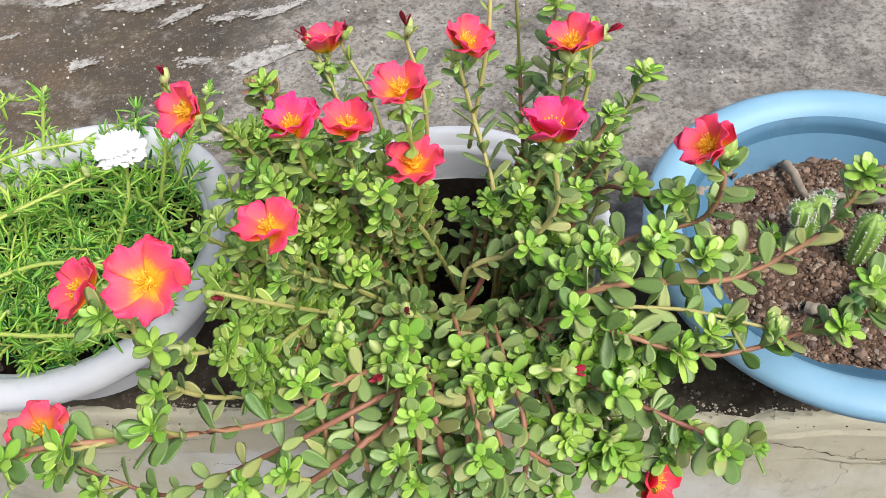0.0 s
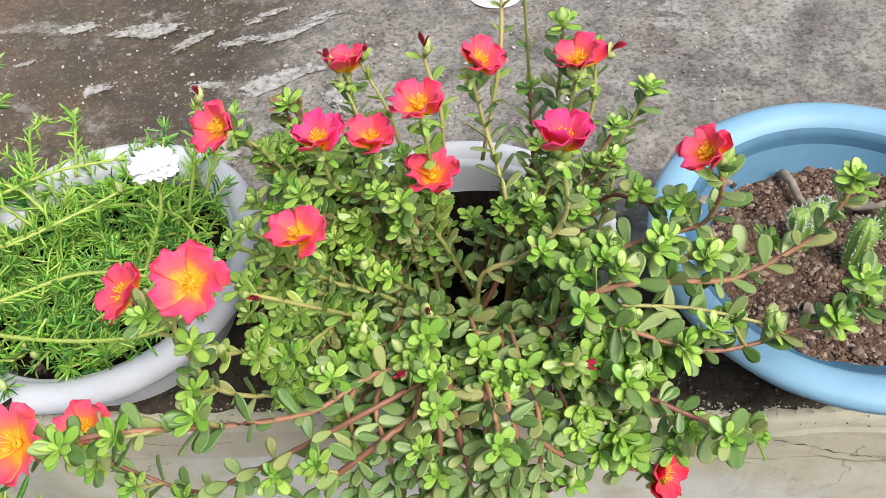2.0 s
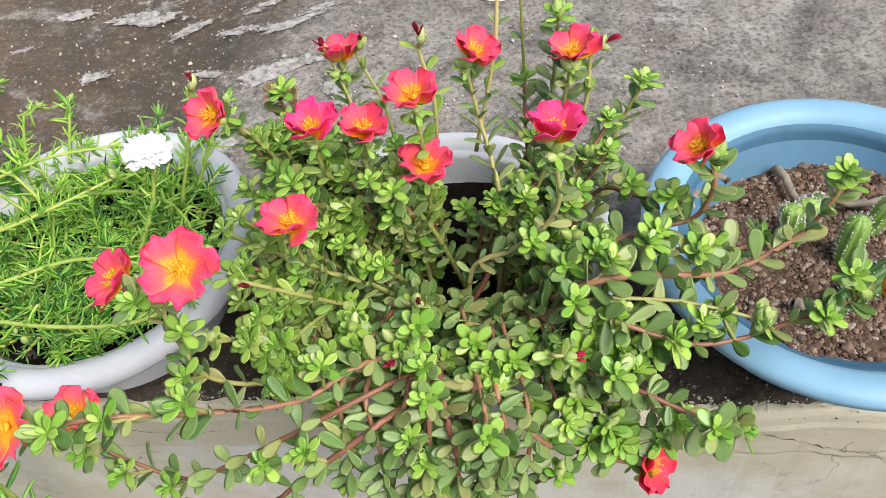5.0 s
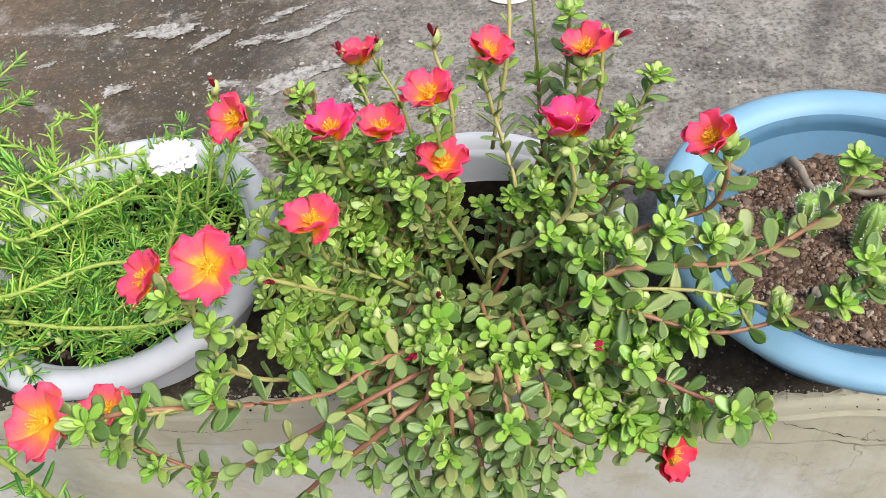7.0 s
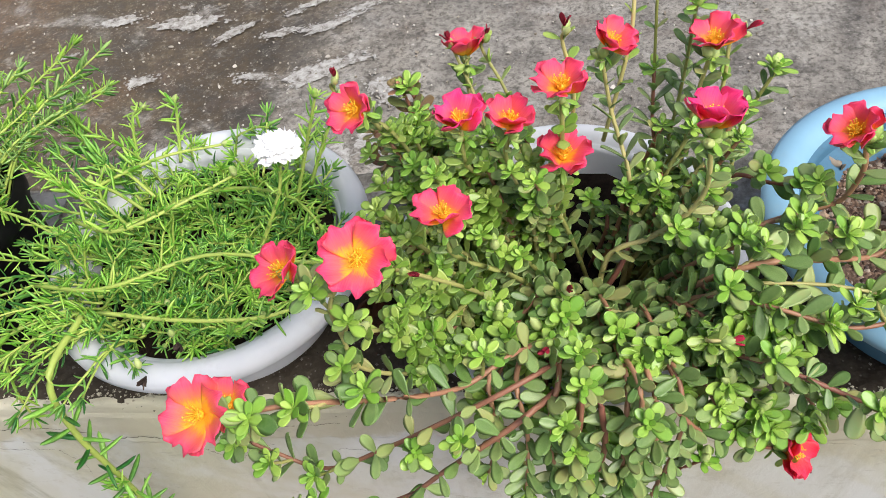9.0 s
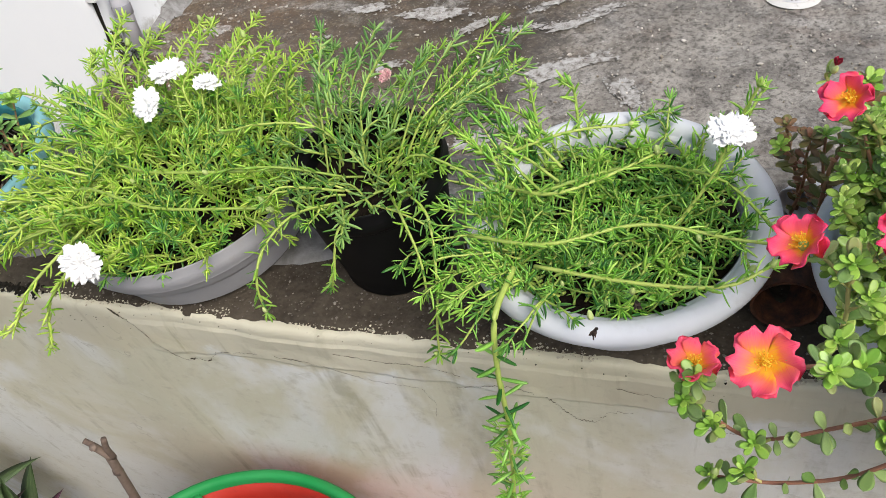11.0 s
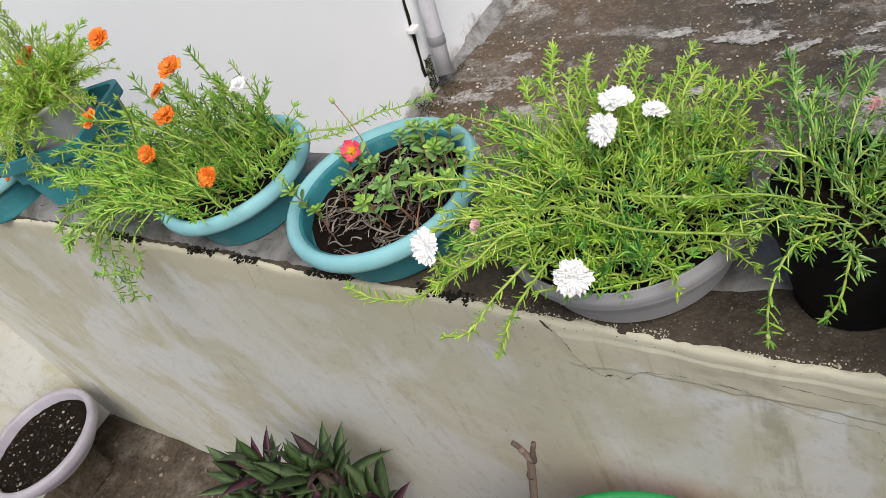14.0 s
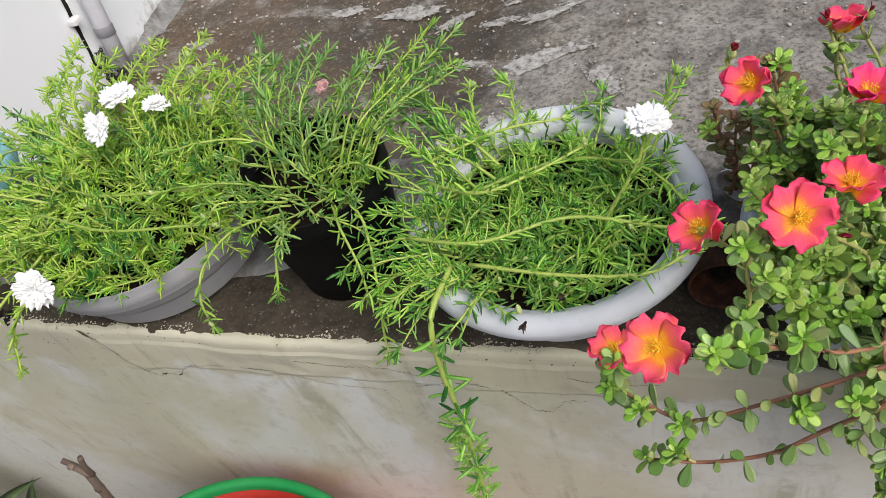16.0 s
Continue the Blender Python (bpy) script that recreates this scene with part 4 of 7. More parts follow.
    bloom((0.966, 0.140, 0.268), (0.40, -0.10, 0.90), 0.0215, "coral", 0.45, False)
    bloom((1.036, 0.130, 0.270), (-0.05, 0.05, 0.95), 0.0225, "coral", 0.48, False)
    bloom((1.219, -0.012, 0.194), (0.75, -0.25, 0.45), 0.019, "amber", 0.45, False)

    def trail(points, size=0.0205, gap=0.0165, r0=0.0026, r1=0.0017, bare=0.12, rosette=7, single=False, side=0.0, heads=0, soup=None):
        """A long stem through given points; side: how many of its nodes bear a short shoot with a rosette."""
        pts = catmull(points, 7)
        leafy_stem(rnd, pts, soup or stems, leaves, tips, size, gap, r0 * 0.8, r1 * 0.85, bare=bare, rosette=rosette, own=own if single else None)
        if heads:
            buds_at(buds, rnd, pts[-1], Vector((0, 0, 1)), heads, 0.013)
        if side:
            for p, t in walk_along(pts, 0.038)[1:]:
                if rnd.random() < side:
                    d = (Vector((rnd.uniform(-1, 1), rnd.uniform(-1, 0.4), 0.8)) + t * 0.4).normalized()
                    q = catmull([p, p + d * 0.010, p + d * 0.019 + Vector((0, 0, 0.003))], 3)
                    leafy_stem(rnd, q, green, leaves, tips, 0.0175, 0.010, 0.0015, 0.0011, bare=0, rosette=rnd.choice((5, 6, 7)))

    # towards the moss rose and down over the wall
    trail([(0.935, 0.02, 0.10), (0.922, -0.020, 0.145), (0.893, -0.060, 0.187), (0.860, -0.085, 0.190), (0.821, -0.110, 0.225), (0.794, -0.125, 0.252), (0.774, -0.132, 0.262), (0.745, -0.137, 0.260)], 0.0185, 0.016, bare=0.3, rosette=0, single=True, side=0.6)
    trail([(0.945, 0.01, 0.10), (0.923, -0.050, 0.162), (0.885, -0.080, 0.172), (0.845, -0.088, 0.148), (0.798, -0.090, 0.110), (0.746, -0.090, 0.073), (0.710, -0.085, 0.090), (0.686, -0.080, 0.112), (0.693, -0.079, 0.147)], 0.0215, 0.020, bare=0.3, rosette=0, single=True, side=0.5)
    trail([(0.945, -0.01, 0.10), (0.924, -0.060, 0.145), (0.898, -0.090, 0.156), (0.872, -0.100, 0.138), (0.841, -0.105, 0.106), (0.807, -0.110, 0.069), (0.760, -0.112, 0.045), (0.715, -0.112, 0.040)], 0.0205, 0.022, 0.0032, 0.0018, bare=0.25, rosette=5, single=True, side=0.45, heads=2)
    trail([(0.92, 0.03, 0.085), (0.872, -0.010, 0.112), (0.842, -0.030, 0.122), (0.810, -0.050, 0.146), (0.789, -0.060, 0.177), (0.787, -0.060, 0.214), (0.786, -0.055, 0.244), (0.806, -0.050, 0.276)], 0.0165, 0.0155, bare=0.1, rosette=0, side=0.5, soup=green)
    trail([(0.786, -0.056, 0.236), (0.772, -0.045, 0.246), (0.760, -0.036, 0.246)], 0.014, 0.012, 0.0018, 0.0014, rosette=0, heads=3, soup=green)
    # hanging in front
    trail([(0.945, -0.01, 0.11), (0.942, -0.050, 0.162), (0.946, -0.070, 0.160), (0.949, -0.085, 0.149), (0.951, -0.090, 0.105), (0.941, -0.090, 0.018), (0.935, -0.088, -0.03)], 0.0195, 0.0155, 0.0036, 0.002, bare=0.35, side=0.6)
    trail([(0.935, -0.02, 0.11), (0.933, -0.060, 0.165), (0.936, -0.080, 0.155), (0.932, -0.090, 0.115), (0.918, -0.090, 0.017), (0.905, -0.085, -0.04)], 0.0195, 0.0155, bare=0.3, side=0.6)
    trail([(0.955, -0.01, 0.11), (0.966, -0.050, 0.161), (0.973, -0.080, 0.168), (0.972, -0.090, 0.124), (0.967, -0.090, 0.019)], 0.0195, 0.0155, bare=0.3, side=0.6)
    trail([(0.965, 0.00, 0.11), (0.979, -0.050, 0.150), (0.995, -0.080, 0.150), (1.015, -0.085, 0.122), (1.039, -0.080, 0.101), (1.063, -0.076, 0.078), (1.076, -0.075, 0.072)], 0.0165, 0.0150, bare=0.3, rosette=0, side=0.4, heads=2)
    trail([(0.968, -0.080, 0.102), (0.974, -0.090, 0.060), (0.999, -0.090, 0.068), (1.019, -0.090, 0.088)], 0.0165, 0.0150, 0.0018, 0.0013, bare=0.1, side=0.4, heads=2)
    # over the blue bowl
    trail([(0.96, 0.04, 0.09), (0.987, 0.030, 0.125), (1.028, 0.020, 0.177), (1.054, 0.020, 0.190), (1.100, 0.030, 0.184), (1.142, 0.040, 0.168), (1.162, 0.050, 0.169)], 0.0205, 0.0125, bare=0.3, single=True, side=0.6)
    trail([(0.953, 0.030, 0.085), (0.961, 0.040, 0.153), (0.989, 0.040, 0.174), (1.011, 0.040, 0.196), (1.023, 0.040, 0.226), (1.020, 0.040, 0.274)], 0.017, 0.0130, 0.0028, 0.0020, bare=0.1, rosette=0, side=0.5, heads=4, soup=green)
    trail([(0.98, 0.02, 0.10), (1.027, 0.000, 0.180), (1.066, 0.000, 0.196), (1.102, 0.010, 0.182), (1.135, 0.020, 0.170), (1.164, 0.030, 0.178), (1.188, 0.040, 0.192), (1.205, 0.050, 0.222)], 0.0205, 0.0125, 0.0032, 0.002, bare=0.2, rosette=5, single=True, side=0.55, heads=6)
    trail([(0.97, 0.05, 0.09), (1.008, 0.030, 0.137), (1.036, 0.030, 0.174), (1.068, 0.040, 0.186), (1.099, 0.050, 0.186), (1.117, 0.050, 0.196), (1.123, 0.050, 0.224), (1.118, 0.050, 0.250)], 0.020, 0.0120, 0.0032, 0.002, bare=0.2, rosette=0, single=True, side=0.6, heads=3)
    trail([(0.99, 0.00, 0.12), (1.019, -0.010, 0.170), (1.044, -0.010, 0.185), (1.088, -0.010, 0.183), (1.116, -0.015, 0.182), (1.148, -0.020, 0.174)], 0.017, 0.024, 0.002, 0.0014, bare=0.3, rosette=6, side=0.3, heads=5, soup=green)
    trail([(0.97, 0.00, 0.11), (1.003, -0.010, 0.145), (1.041, -0.025, 0.162), (1.076, -0.030, 0.167), (1.113, -0.030, 0.160), (1.142, -0.025, 0.160), (1.166, -0.020, 0.168), (1.212, -0.013, 0.188)], 0.0205, 0.0125, bare=0.2, rosette=0, single=True, side=0.55, heads=4)
    trail([(0.97, 0.01, 0.11), (0.999, -0.020, 0.142), (1.025, -0.040, 0.155), (1.051, -0.060, 0.170), (1.085, -0.075, 0.166), (1.106, -0.080, 0.156), (1.132, -0.080, 0.142)], 0.0205, 0.0125, bare=0.15, side=0.6, heads=2)
    trail([(0.96, 0.02, 0.10), (0.987, 0.000, 0.138), (1.022, -0.010, 0.173), (1.057, -0.030, 0.188), (1.090, -0.040, 0.182)], 0.0205, 0.0125, bare=0.2, side=0.5)
    trail([(0.98, 0.00, 0.10), (1.02, -0.040, 0.150), (1.055, -0.055, 0.150), (1.085, -0.060, 0.125), (1.10, -0.058, 0.09)], 0.0205, 0.0125, bare=0.2, side=0.6)
    trail([(1.01, 0.07, 0.09), (1.044, 0.100, 0.145), (1.060, 0.105, 0.165), (1.084, 0.095, 0.166), (1.102, 0.080, 0.176)], 0.0195, 0.0140, bare=0.15, side=0.5)
    # upright behind
    trail([(0.975, 0.06, 0.08), (0.981, 0.070, 0.121), (0.982, 0.080, 0.148), (0.980, 0.100, 0.182), (0.969, 0.130, 0.214), (0.961, 0.139, 0.260)], 0.0185, 0.0100, 0.0026, 0.0018, bare=0.15, rosette=0, heads=4, soup=green)
    trail([(0.945, 0.030, 0.080), (0.945, 0.030, 0.093), (0.959, 0.030, 0.125), (0.973, 0.040, 0.150), (0.980, 0.060, 0.165)], 0.015, 0.03, 0.0030, 0.0024, bare=0.8, rosette=0)
    trail([(1.01, 0.10, 0.08), (1.007, 0.110, 0.162), (1.002, 0.140, 0.186), (1.002, 0.158, 0.228)], 0.0185, 0.0095, 0.0022, 0.0016, bare=0.05, rosette=5)
    trail([(1.002, 0.158, 0.226), (1.001, 0.170, 0.29), (0.998, 0.176, 0.38)], 0.012, 0.035, 0.0015, 0.0012, bare=0.0, rosette=0, soup=green)
    trail([(1.03, 0.09, 0.08), (1.047, 0.100, 0.116), (1.061, 0.120, 0.145), (1.069, 0.140, 0.183), (1.088, 0.150, 0.228)], 0.0185, 0.0092, bare=0.15, heads=3, soup=green)
    trail([(1.01, 0.11, 0.08), (1.021, 0.120, 0.143), (1.025, 0.125, 0.189), (1.030, 0.130, 0.230), (1.034, 0.130, 0.262)], 0.0180, 0.0095, bare=0.15, rosette=0, heads=3, soup=green)
    trail([(1.00, 0.12, 0.08), (1.012, 0.135, 0.16), (1.022, 0.150, 0.22), (1.026, 0.155, 0.285)], 0.0175, 0.0098, 0.002, 0.0014, bare=0.15, rosette=5, heads=3, soup=green)

    # the cushion: small-leaved upright shoots, lower in the middle, with a gap over the roots
    made = 0
    while made < 140:
        x, y = (rnd.uniform(0.785, 0.87) if made % 3 == 0 else rnd.uniform(0.80, 1.065)), rnd.uniform(-0.045, 0.135)
        if ((x - 0.955) / 0.055) ** 2 + ((y - 0.022) / 0.038) ** 2 < 1 or ((x - 0.95) / 0.035) ** 2 + ((y - 0.14) / 0.035) ** 2 < 1:
            continue
        made += 1
        top = 0.148 + 0.062 * min(1.0, abs(x - 0.945) / 0.11) * (0.6 + 0.4 * min(1.0, max(0.0, y / 0.08)))
        tip = Vector((x, y, top * rnd.uniform(0.80, 1.07)))
        root = base + Vector(((x - base.x) * 0.62, (y - base.y) * 0.62, 0.004))
        pts = catmull([root, root.lerp(tip, 0.55) + Vector((rnd.uniform(-0.006, 0.006), rnd.uniform(-0.006, 0.006), 0.012)), tip], 6)
        leafy_stem(rnd, pts, green if rnd.random() < 0.65 else stems, *soft_leaf(made), rnd.uniform(0.0135, 0.0175), 0.0102, 0.0022, 0.0015, bare=0.38, rosette=rnd.choice((5, 6, 6, 7)))
        if made % 5 == 0:
            buds_at(buds, rnd, tip + Vector((0, 0, 0.003)), Vector((0, 0, 1)), rnd.choice((1, 2, 3)), 0.0125)
    # taller shoots between the flowers
    for i in range(30):
        x = rnd.uniform(0.795, 0.915)
        tip = Vector((x, rnd.uniform(0.05, 0.15), rnd.uniform(0.175, 0.232)))
        root = base + Vector(((x - base.x) * 0.6, rnd.uniform(-0.02, 0.05), 0.004))
        pts = catmull([root, root.lerp(tip, 0.55) + Vector((rnd.uniform(-0.006, 0.006), 0, 0.008)), tip], 7)
        leafy_stem(rnd, pts, green if i % 3 else stems, *soft_leaf(i), rnd.uniform(0.0135, 0.0170), 0.0098, 0.0022, 0.0014, bare=0.2, rosette=rnd.choice((4, 5, 6)))
    # broader leaves arching over the front rim
    for i in range(44):
        x = rnd.uniform(0.815, 1.085)
        f = rnd.random() * (0.45 if x < 0.86 else 1.0)
        tip = Vector((x, -0.022 - 0.060 * f, 0.178 - 0.060 * f + rnd.uniform(-0.012, 0.012)))
        root = base + Vector(((x - base.x) * 0.45, -0.040, 0.006))
        pts = catmull([root, root.lerp(tip, 0.5) + Vector((rnd.uniform(-0.008, 0.008), 0, 0.030)), tip], 7)
        leafy_stem(rnd, pts, stems if i % 3 else green, leaves, tips, rnd.uniform(0.0165, 0.0215), 0.0125, 0.0024, 0.0015, bare=0.3, rosette=rnd.choice((5, 6, 7, 8)), own=own if len(own) < 300 and i % 3 == 0 else None)
        if i % 6 == 0:
            buds_at(buds, rnd, tip + Vector((0, 0, 0.003)), Vector((0, 0, 1)), rnd.choice((2, 3)), 0.012)
    # shorter strands that hang in front of the rim
    for i in range(7):
        x = 0.872 + 0.022 * i + rnd.uniform(-0.006, 0.006)
        z = rnd.uniform(-0.01, 0.08)
        pts = catmull([(x * 0.85 + 0.14, -0.030, 0.150), (x, -0.066, 0.160), (x + rnd.uniform(-0.01, 0.01), -0.088, 0.125), (x + rnd.uniform(-0.018, 0.018), -0.092, z)], 7)
        leafy_stem(rnd, pts, stems, leaves, tips, rnd.uniform(0.0165, 0.0205), 0.0125, 0.0022, 0.0014, bare=0.0, rosette=rnd.choice((5, 6, 7)))
    # a reddish seedling tuft beside the pot, towards the moss rose
    for k in range(7):
        p = Vector((0.792, 0.20, 0.012)) + Vector((rnd.uniform(-0.02, 0.025), rnd.uniform(-0.03, 0.02), 0))
        pts = catmull(grow(rnd, p, (rnd.uniform(-0.25, 0.15), rnd.uniform(-0.2, 0.1), 1), rnd.uniform(0.09, 0.135), 0.02, 0.12, floor, 8), 2)
        leafy_stem(rnd, pts, stems, dry, tips if k < 3 else dry, 0.018, 0.011, bare=0.1, rosette=6)
    # spent heads: a bud-like cup with a shrivelled red tip
    for at, d in (((0.846, 0.19, 0.246), (-0.3, 0, 1)), ((0.877, 0.19, 0.250), (0.3, 0.1, 1)), ((0.935, 0.12, 0.305), (0.1, 0, 1)), ((0.985, 0.17, 0.315), (0, 0, 1)), ((0.838, -0.048, 0.262), (0.6, -0.6, 0.5)), ((1.03, -0.055, 0.190), (0.8, -0.2, 0.3)), ((0.915, -0.055, 0.185), (-0.3, -0.6, 0.4)),
                  ((1.092, -0.082, 0.060), (0.8, -0.3, -0.4)), ((0.775, 0.11, 0.285), (0.2, 0, 1)), ((1.06, 0.14, 0.275), (0.6, 0, 0.6)), ((0.93, -0.02, 0.20), (0.3, -0.5, 0.8))):
        at, d = Vector(at), Vector(d).normalized()
        buds_at(buds, rnd, at - d * 0.008, d, 2, 0.0105)
        root = Vector((at.x * 0.6 + 0.931 * 0.4, at.y * 0.5 + 0.045, max(0.085, at.z - 0.13)))
        pts = catmull([root, root.lerp(at, 0.55) + Vector((0.006, -0.004, 0.006)), at - d * 0.016, at - d * 0.006], 6)
        leafy_stem(rnd, pts, green, lime, tips, 0.0135, 0.017, 0.0017, 0.0012, bare=0.4, rosette=0)
        for k in range(5):
            e = (d + rand_dir(rnd) * 0.35).normalized()
            faded.place(NARROW_LEAF, at - d * 0.002, e, rand_dir(rnd), rnd.uniform(0.006, 0.011), 1.2)
    rest = own[300:]
    near_mesh = leaf_mesh("leaf", LEAF, M_LEAF_OWN)
    for p, d, up, L, w in own[:300]:
        ob = new("leaf", near_mesh)
        ob.parent = plant
        x = d.normalized()
        y = up.cross(x).normalized()
        z = x.cross(y)
        m = Matrix((x, y, z)).transposed().to_4x4()
        ob.matrix_local = inv @ Matrix.Translation(p) @ m @ Matrix.Diagonal((L, L * w, L, 1))
    for p, d, up, L, w in rest:
        leaves.place(LEAF, p, d, up, L, w)
    for soup, name, material, label, kind in ((stems, "stem", M_STEM, "reddish brown fleshy stems", "stuff"), (green, "young_stem", M_STEM_GREEN, "yellow green fleshy stems", "stuff"), (leaves, "leaves", M_LEAF, "small rounded grey-green leaves", "stuff"),
                                              (tips, "young_leaves", M_TIP, "bright green leaf rosettes", "stuff"), (lime, "upright_leaves", M_LEAF_LIME, "yellow-green leaves of the upright shoots", "stuff"), (buds, "bud_cluster", M_BUD, "pale green buds", "stuff"), (faded, "spent_petal", M_SPENT, "shrivelled dark red spent petals", "stuff"), (dry, "red_leaves", varied_material("reddened_leaf", (0.17, 0.22, 0.06), (0.36, 0.17, 0.10), 0.4, island=True), "leaves turned dull red", "stuff")):
        ob = soup.object(name, material, plant, label, kind)
        ob.matrix_local = inv
    return plant


purslane()


# ---- moss roses ----
def moss_rose(name_label, x, y, z, build, needle_mat, stem_mat=M_STEM_GREEN, young_mat=None):
    plant = thing("moss_rose_plant", x, y, z, name_label, "flowering plant", "moss roses on the parapet")
    inv = Matrix.Translation((-x, -y, -z))
    stems, needles, buds, young = Soup(), Soup(), Buds(), Soup()
    build(plant, stems, needles, buds, young)
    for soup, name, material, label in ((stems, "stem", stem_mat, "fleshy yellow green stems"), (needles, "leaves", needle_mat, "thin needle-like fleshy leaves"), (buds, "bud_cluster", M_BUD, "pale green buds"), (young, "young_leaves", young_mat or needle_mat, "lime green young needle leaves")):
        if soup.v:
            soup.object(name, material, plant, label, "stuff").matrix_local = inv
    return plant


def moss_c(plant, stems, needles, buds, young):
    rnd = random.Random(21)
    c = Vector((0.606, 0.113, 0.082))

    def floor(p):
        r = (p.xy - c.xy).length
        return 0.088 if r < 0.118 else (0.116 if r < 0.156 else (0.012 if p.y > -0.006 else -0.9))

    for i in range(235):
        a, r = rnd.uniform(0, 6.28), 0.120 * math.sqrt(rnd.random())
        p = c + Vector((math.cos(a) * r, math.sin(a) * r, 0.004))
        b = rnd.gauss(0.3, 1.6) + (0 if rnd.random() < 0.5 else math.pi)
        back = max(0.0, math.sin(a)) * r / 0.112
        d = Vector((math.cos(b), math.sin(b) * 0.7 - 0.3 * back, rnd.uniform(0.1, 0.7) * (1 - 0.6 * back)))
        if r > 0.075:
            d = Vector((-math.cos(a) * 0.5 + rnd.uniform(-1, 1), -math.sin(a) * 0.5 + rnd.uniform(-1, 1), rnd.uniform(0.2, 0.6)))
        pts = catmull(grow(rnd, p, d, rnd.uniform(0.03, 0.08), 0.9, 0.24, floor, 7), 2)
        needle_stem(rnd, pts, stems, young if rnd.random() < 0.32 else needles, rnd.uniform(0.0115, 0.0180), rnd.uniform(0.0045, 0.0056), 2, 0.0014, 0.0010, bare=0.0, spread=1.0)
        if rnd.random() < 0.10:
            buds_at(buds, rnd, pts[-1], Vector((0, 0, 1)), 1, 0.009)
    # shoots over the rim: front left, left, back left
    for a, n in ((-2.45, 10), (-2.1, 5), (3.1, 3), (2.55, 9)):
        for k in range(n):
            b = a + rnd.uniform(-0.35, 0.35)
            o = Vector((math.cos(b), math.sin(b), 0))
            p = c + o * 0.10 + Vector((0, 0, 0.015))
            pts = catmull(grow(rnd, p, o + Vector((0, 0, 0.75)), rnd.uniform(0.07, 0.125), 0.85 if a < 0 else 0.35, 0.14, floor, 8), 2)
            needle_stem(rnd, pts, stems, young if k % 2 else needles, 0.018, 0.0062, 2)
    # the long shoots that lie across the bowl
    lying = [[(0.48, 0.05, 0.13), (0.56, 0.03, 0.150), (0.64, 0.06, 0.150), (0.72, 0.05, 0.150), (0.765, 0.03, 0.17)],
             [(0.52, 0.10, 0.13), (0.62, 0.14, 0.140), (0.70, 0.12, 0.150), (0.745, 0.07, 0.15)],
             [(0.55, 0.02, 0.13), (0.64, 0.00, 0.145), (0.71, 0.00, 0.15), (0.745, 0.02, 0.155)],
             [(0.47, 0.16, 0.12), (0.55, 0.19, 0.135), (0.61, 0.21, 0.13)],
             [(0.48, 0.13, 0.12), (0.55, 0.09, 0.150), (0.60, 0.11, 0.155), (0.645, 0.15, 0.150)]]
    rising = [[(0.66, 0.09, 0.10), (0.695, 0.11, 0.16), (0.706, 0.121, 0.195)],
              [(0.69, 0.15, 0.11), (0.712, 0.170, 0.165), (0.728, 0.180, 0.205)],
              [(0.52, 0.20, 0.11), (0.50, 0.26, 0.125), (0.488, 0.30, 0.105)],
              [(0.56, 0.21, 0.11), (0.545, 0.27, 0.125), (0.53, 0.295, 0.115)],
              [(0.70, 0.17, 0.11), (0.722, 0.20, 0.15), (0.735, 0.225, 0.165)]]
    over = [[(0.55, 0.14, 0.115), (0.515, 0.158, 0.128), (0.484, 0.172, 0.124)], [(0.55, 0.16, 0.115), (0.520, 0.182, 0.126), (0.488, 0.198, 0.120)],
            [(0.54, 0.12, 0.115), (0.505, 0.150, 0.126), (0.492, 0.185, 0.126)]]
    for h in lying + rising + over:
        needle_stem(rnd, catmull(h, 7), stems, young, 0.0165, 0.0058, 2, 0.0020, 0.0014)
        buds_at(buds, rnd, Vector(h[-1]), Vector((0.5, 0, 0.6)), 2, 0.010)
    # the one that hangs down the wall: paired leaves above, tufted side shoots below
    pts = catmull([(0.53, 0.02, 0.125), (0.526, -0.038, 0.128), (0.524, -0.058, 0.07), (0.520, -0.060, -0.03), (0.508, -0.058, -0.14), (0.492, -0.055, -0.27)], 9)
    stems.tube(pts, 0.0030, 0.0024, 7)
    for i, (p, t) in enumerate(walk_along(pts, 0.0165)[4:]):
        a = t.orthogonal().normalized()
        b = t.cross(a)
        for k in range(2):
            w = i * 1.35 + k * math.pi + rnd.uniform(-0.4, 0.4)
            d = (a * math.cos(w) + b * math.sin(w) + t * 0.15 + Vector((0, 0, rnd.uniform(0.0, 0.5)))).normalized()
            needles.place(rnd.choice(NEEDLES), p, d, Vector((0, 0, 1)), rnd.uniform(0.022, 0.030), 1.15)
    for p, t in walk_along(pts, 0.012)[17:]:
        d = Vector((rnd.uniform(-1, 1), rnd.uniform(-0.8, 0.1), 0.2)).normalized()
        needle_stem(rnd, catmull([p, p + d * 0.006, p + d * 0.012 + Vector((0, 0, 0.004))], 2), stems, young, 0.016, 0.005, 2, 0.0012, 0.0008, tuft=5)
    double_flower(plant, (0.707, 0.121, 0.207), (0.0, -0.12, 1.0), 0.0195, "white", 1, 0.45)
    # spent heads
    for at in ((0.646, -0.030, 0.162), (0.615, -0.045, 0.14)):
        s = Soup()
        for k in range(9):
            s.place(NARROW_LEAF, Vector(at), (Vector((0.1, -0.6, 0.1)) + rand_dir(rnd) * 0.35).normalized(), rand_dir(rnd), rnd.uniform(0.006, 0.011), 1.3)
        s.object("spent_flower", M_WITHER, plant, "shrivelled black spent flower").matrix_local = Matrix.Translation((-0.606, -0.113, -0.082))
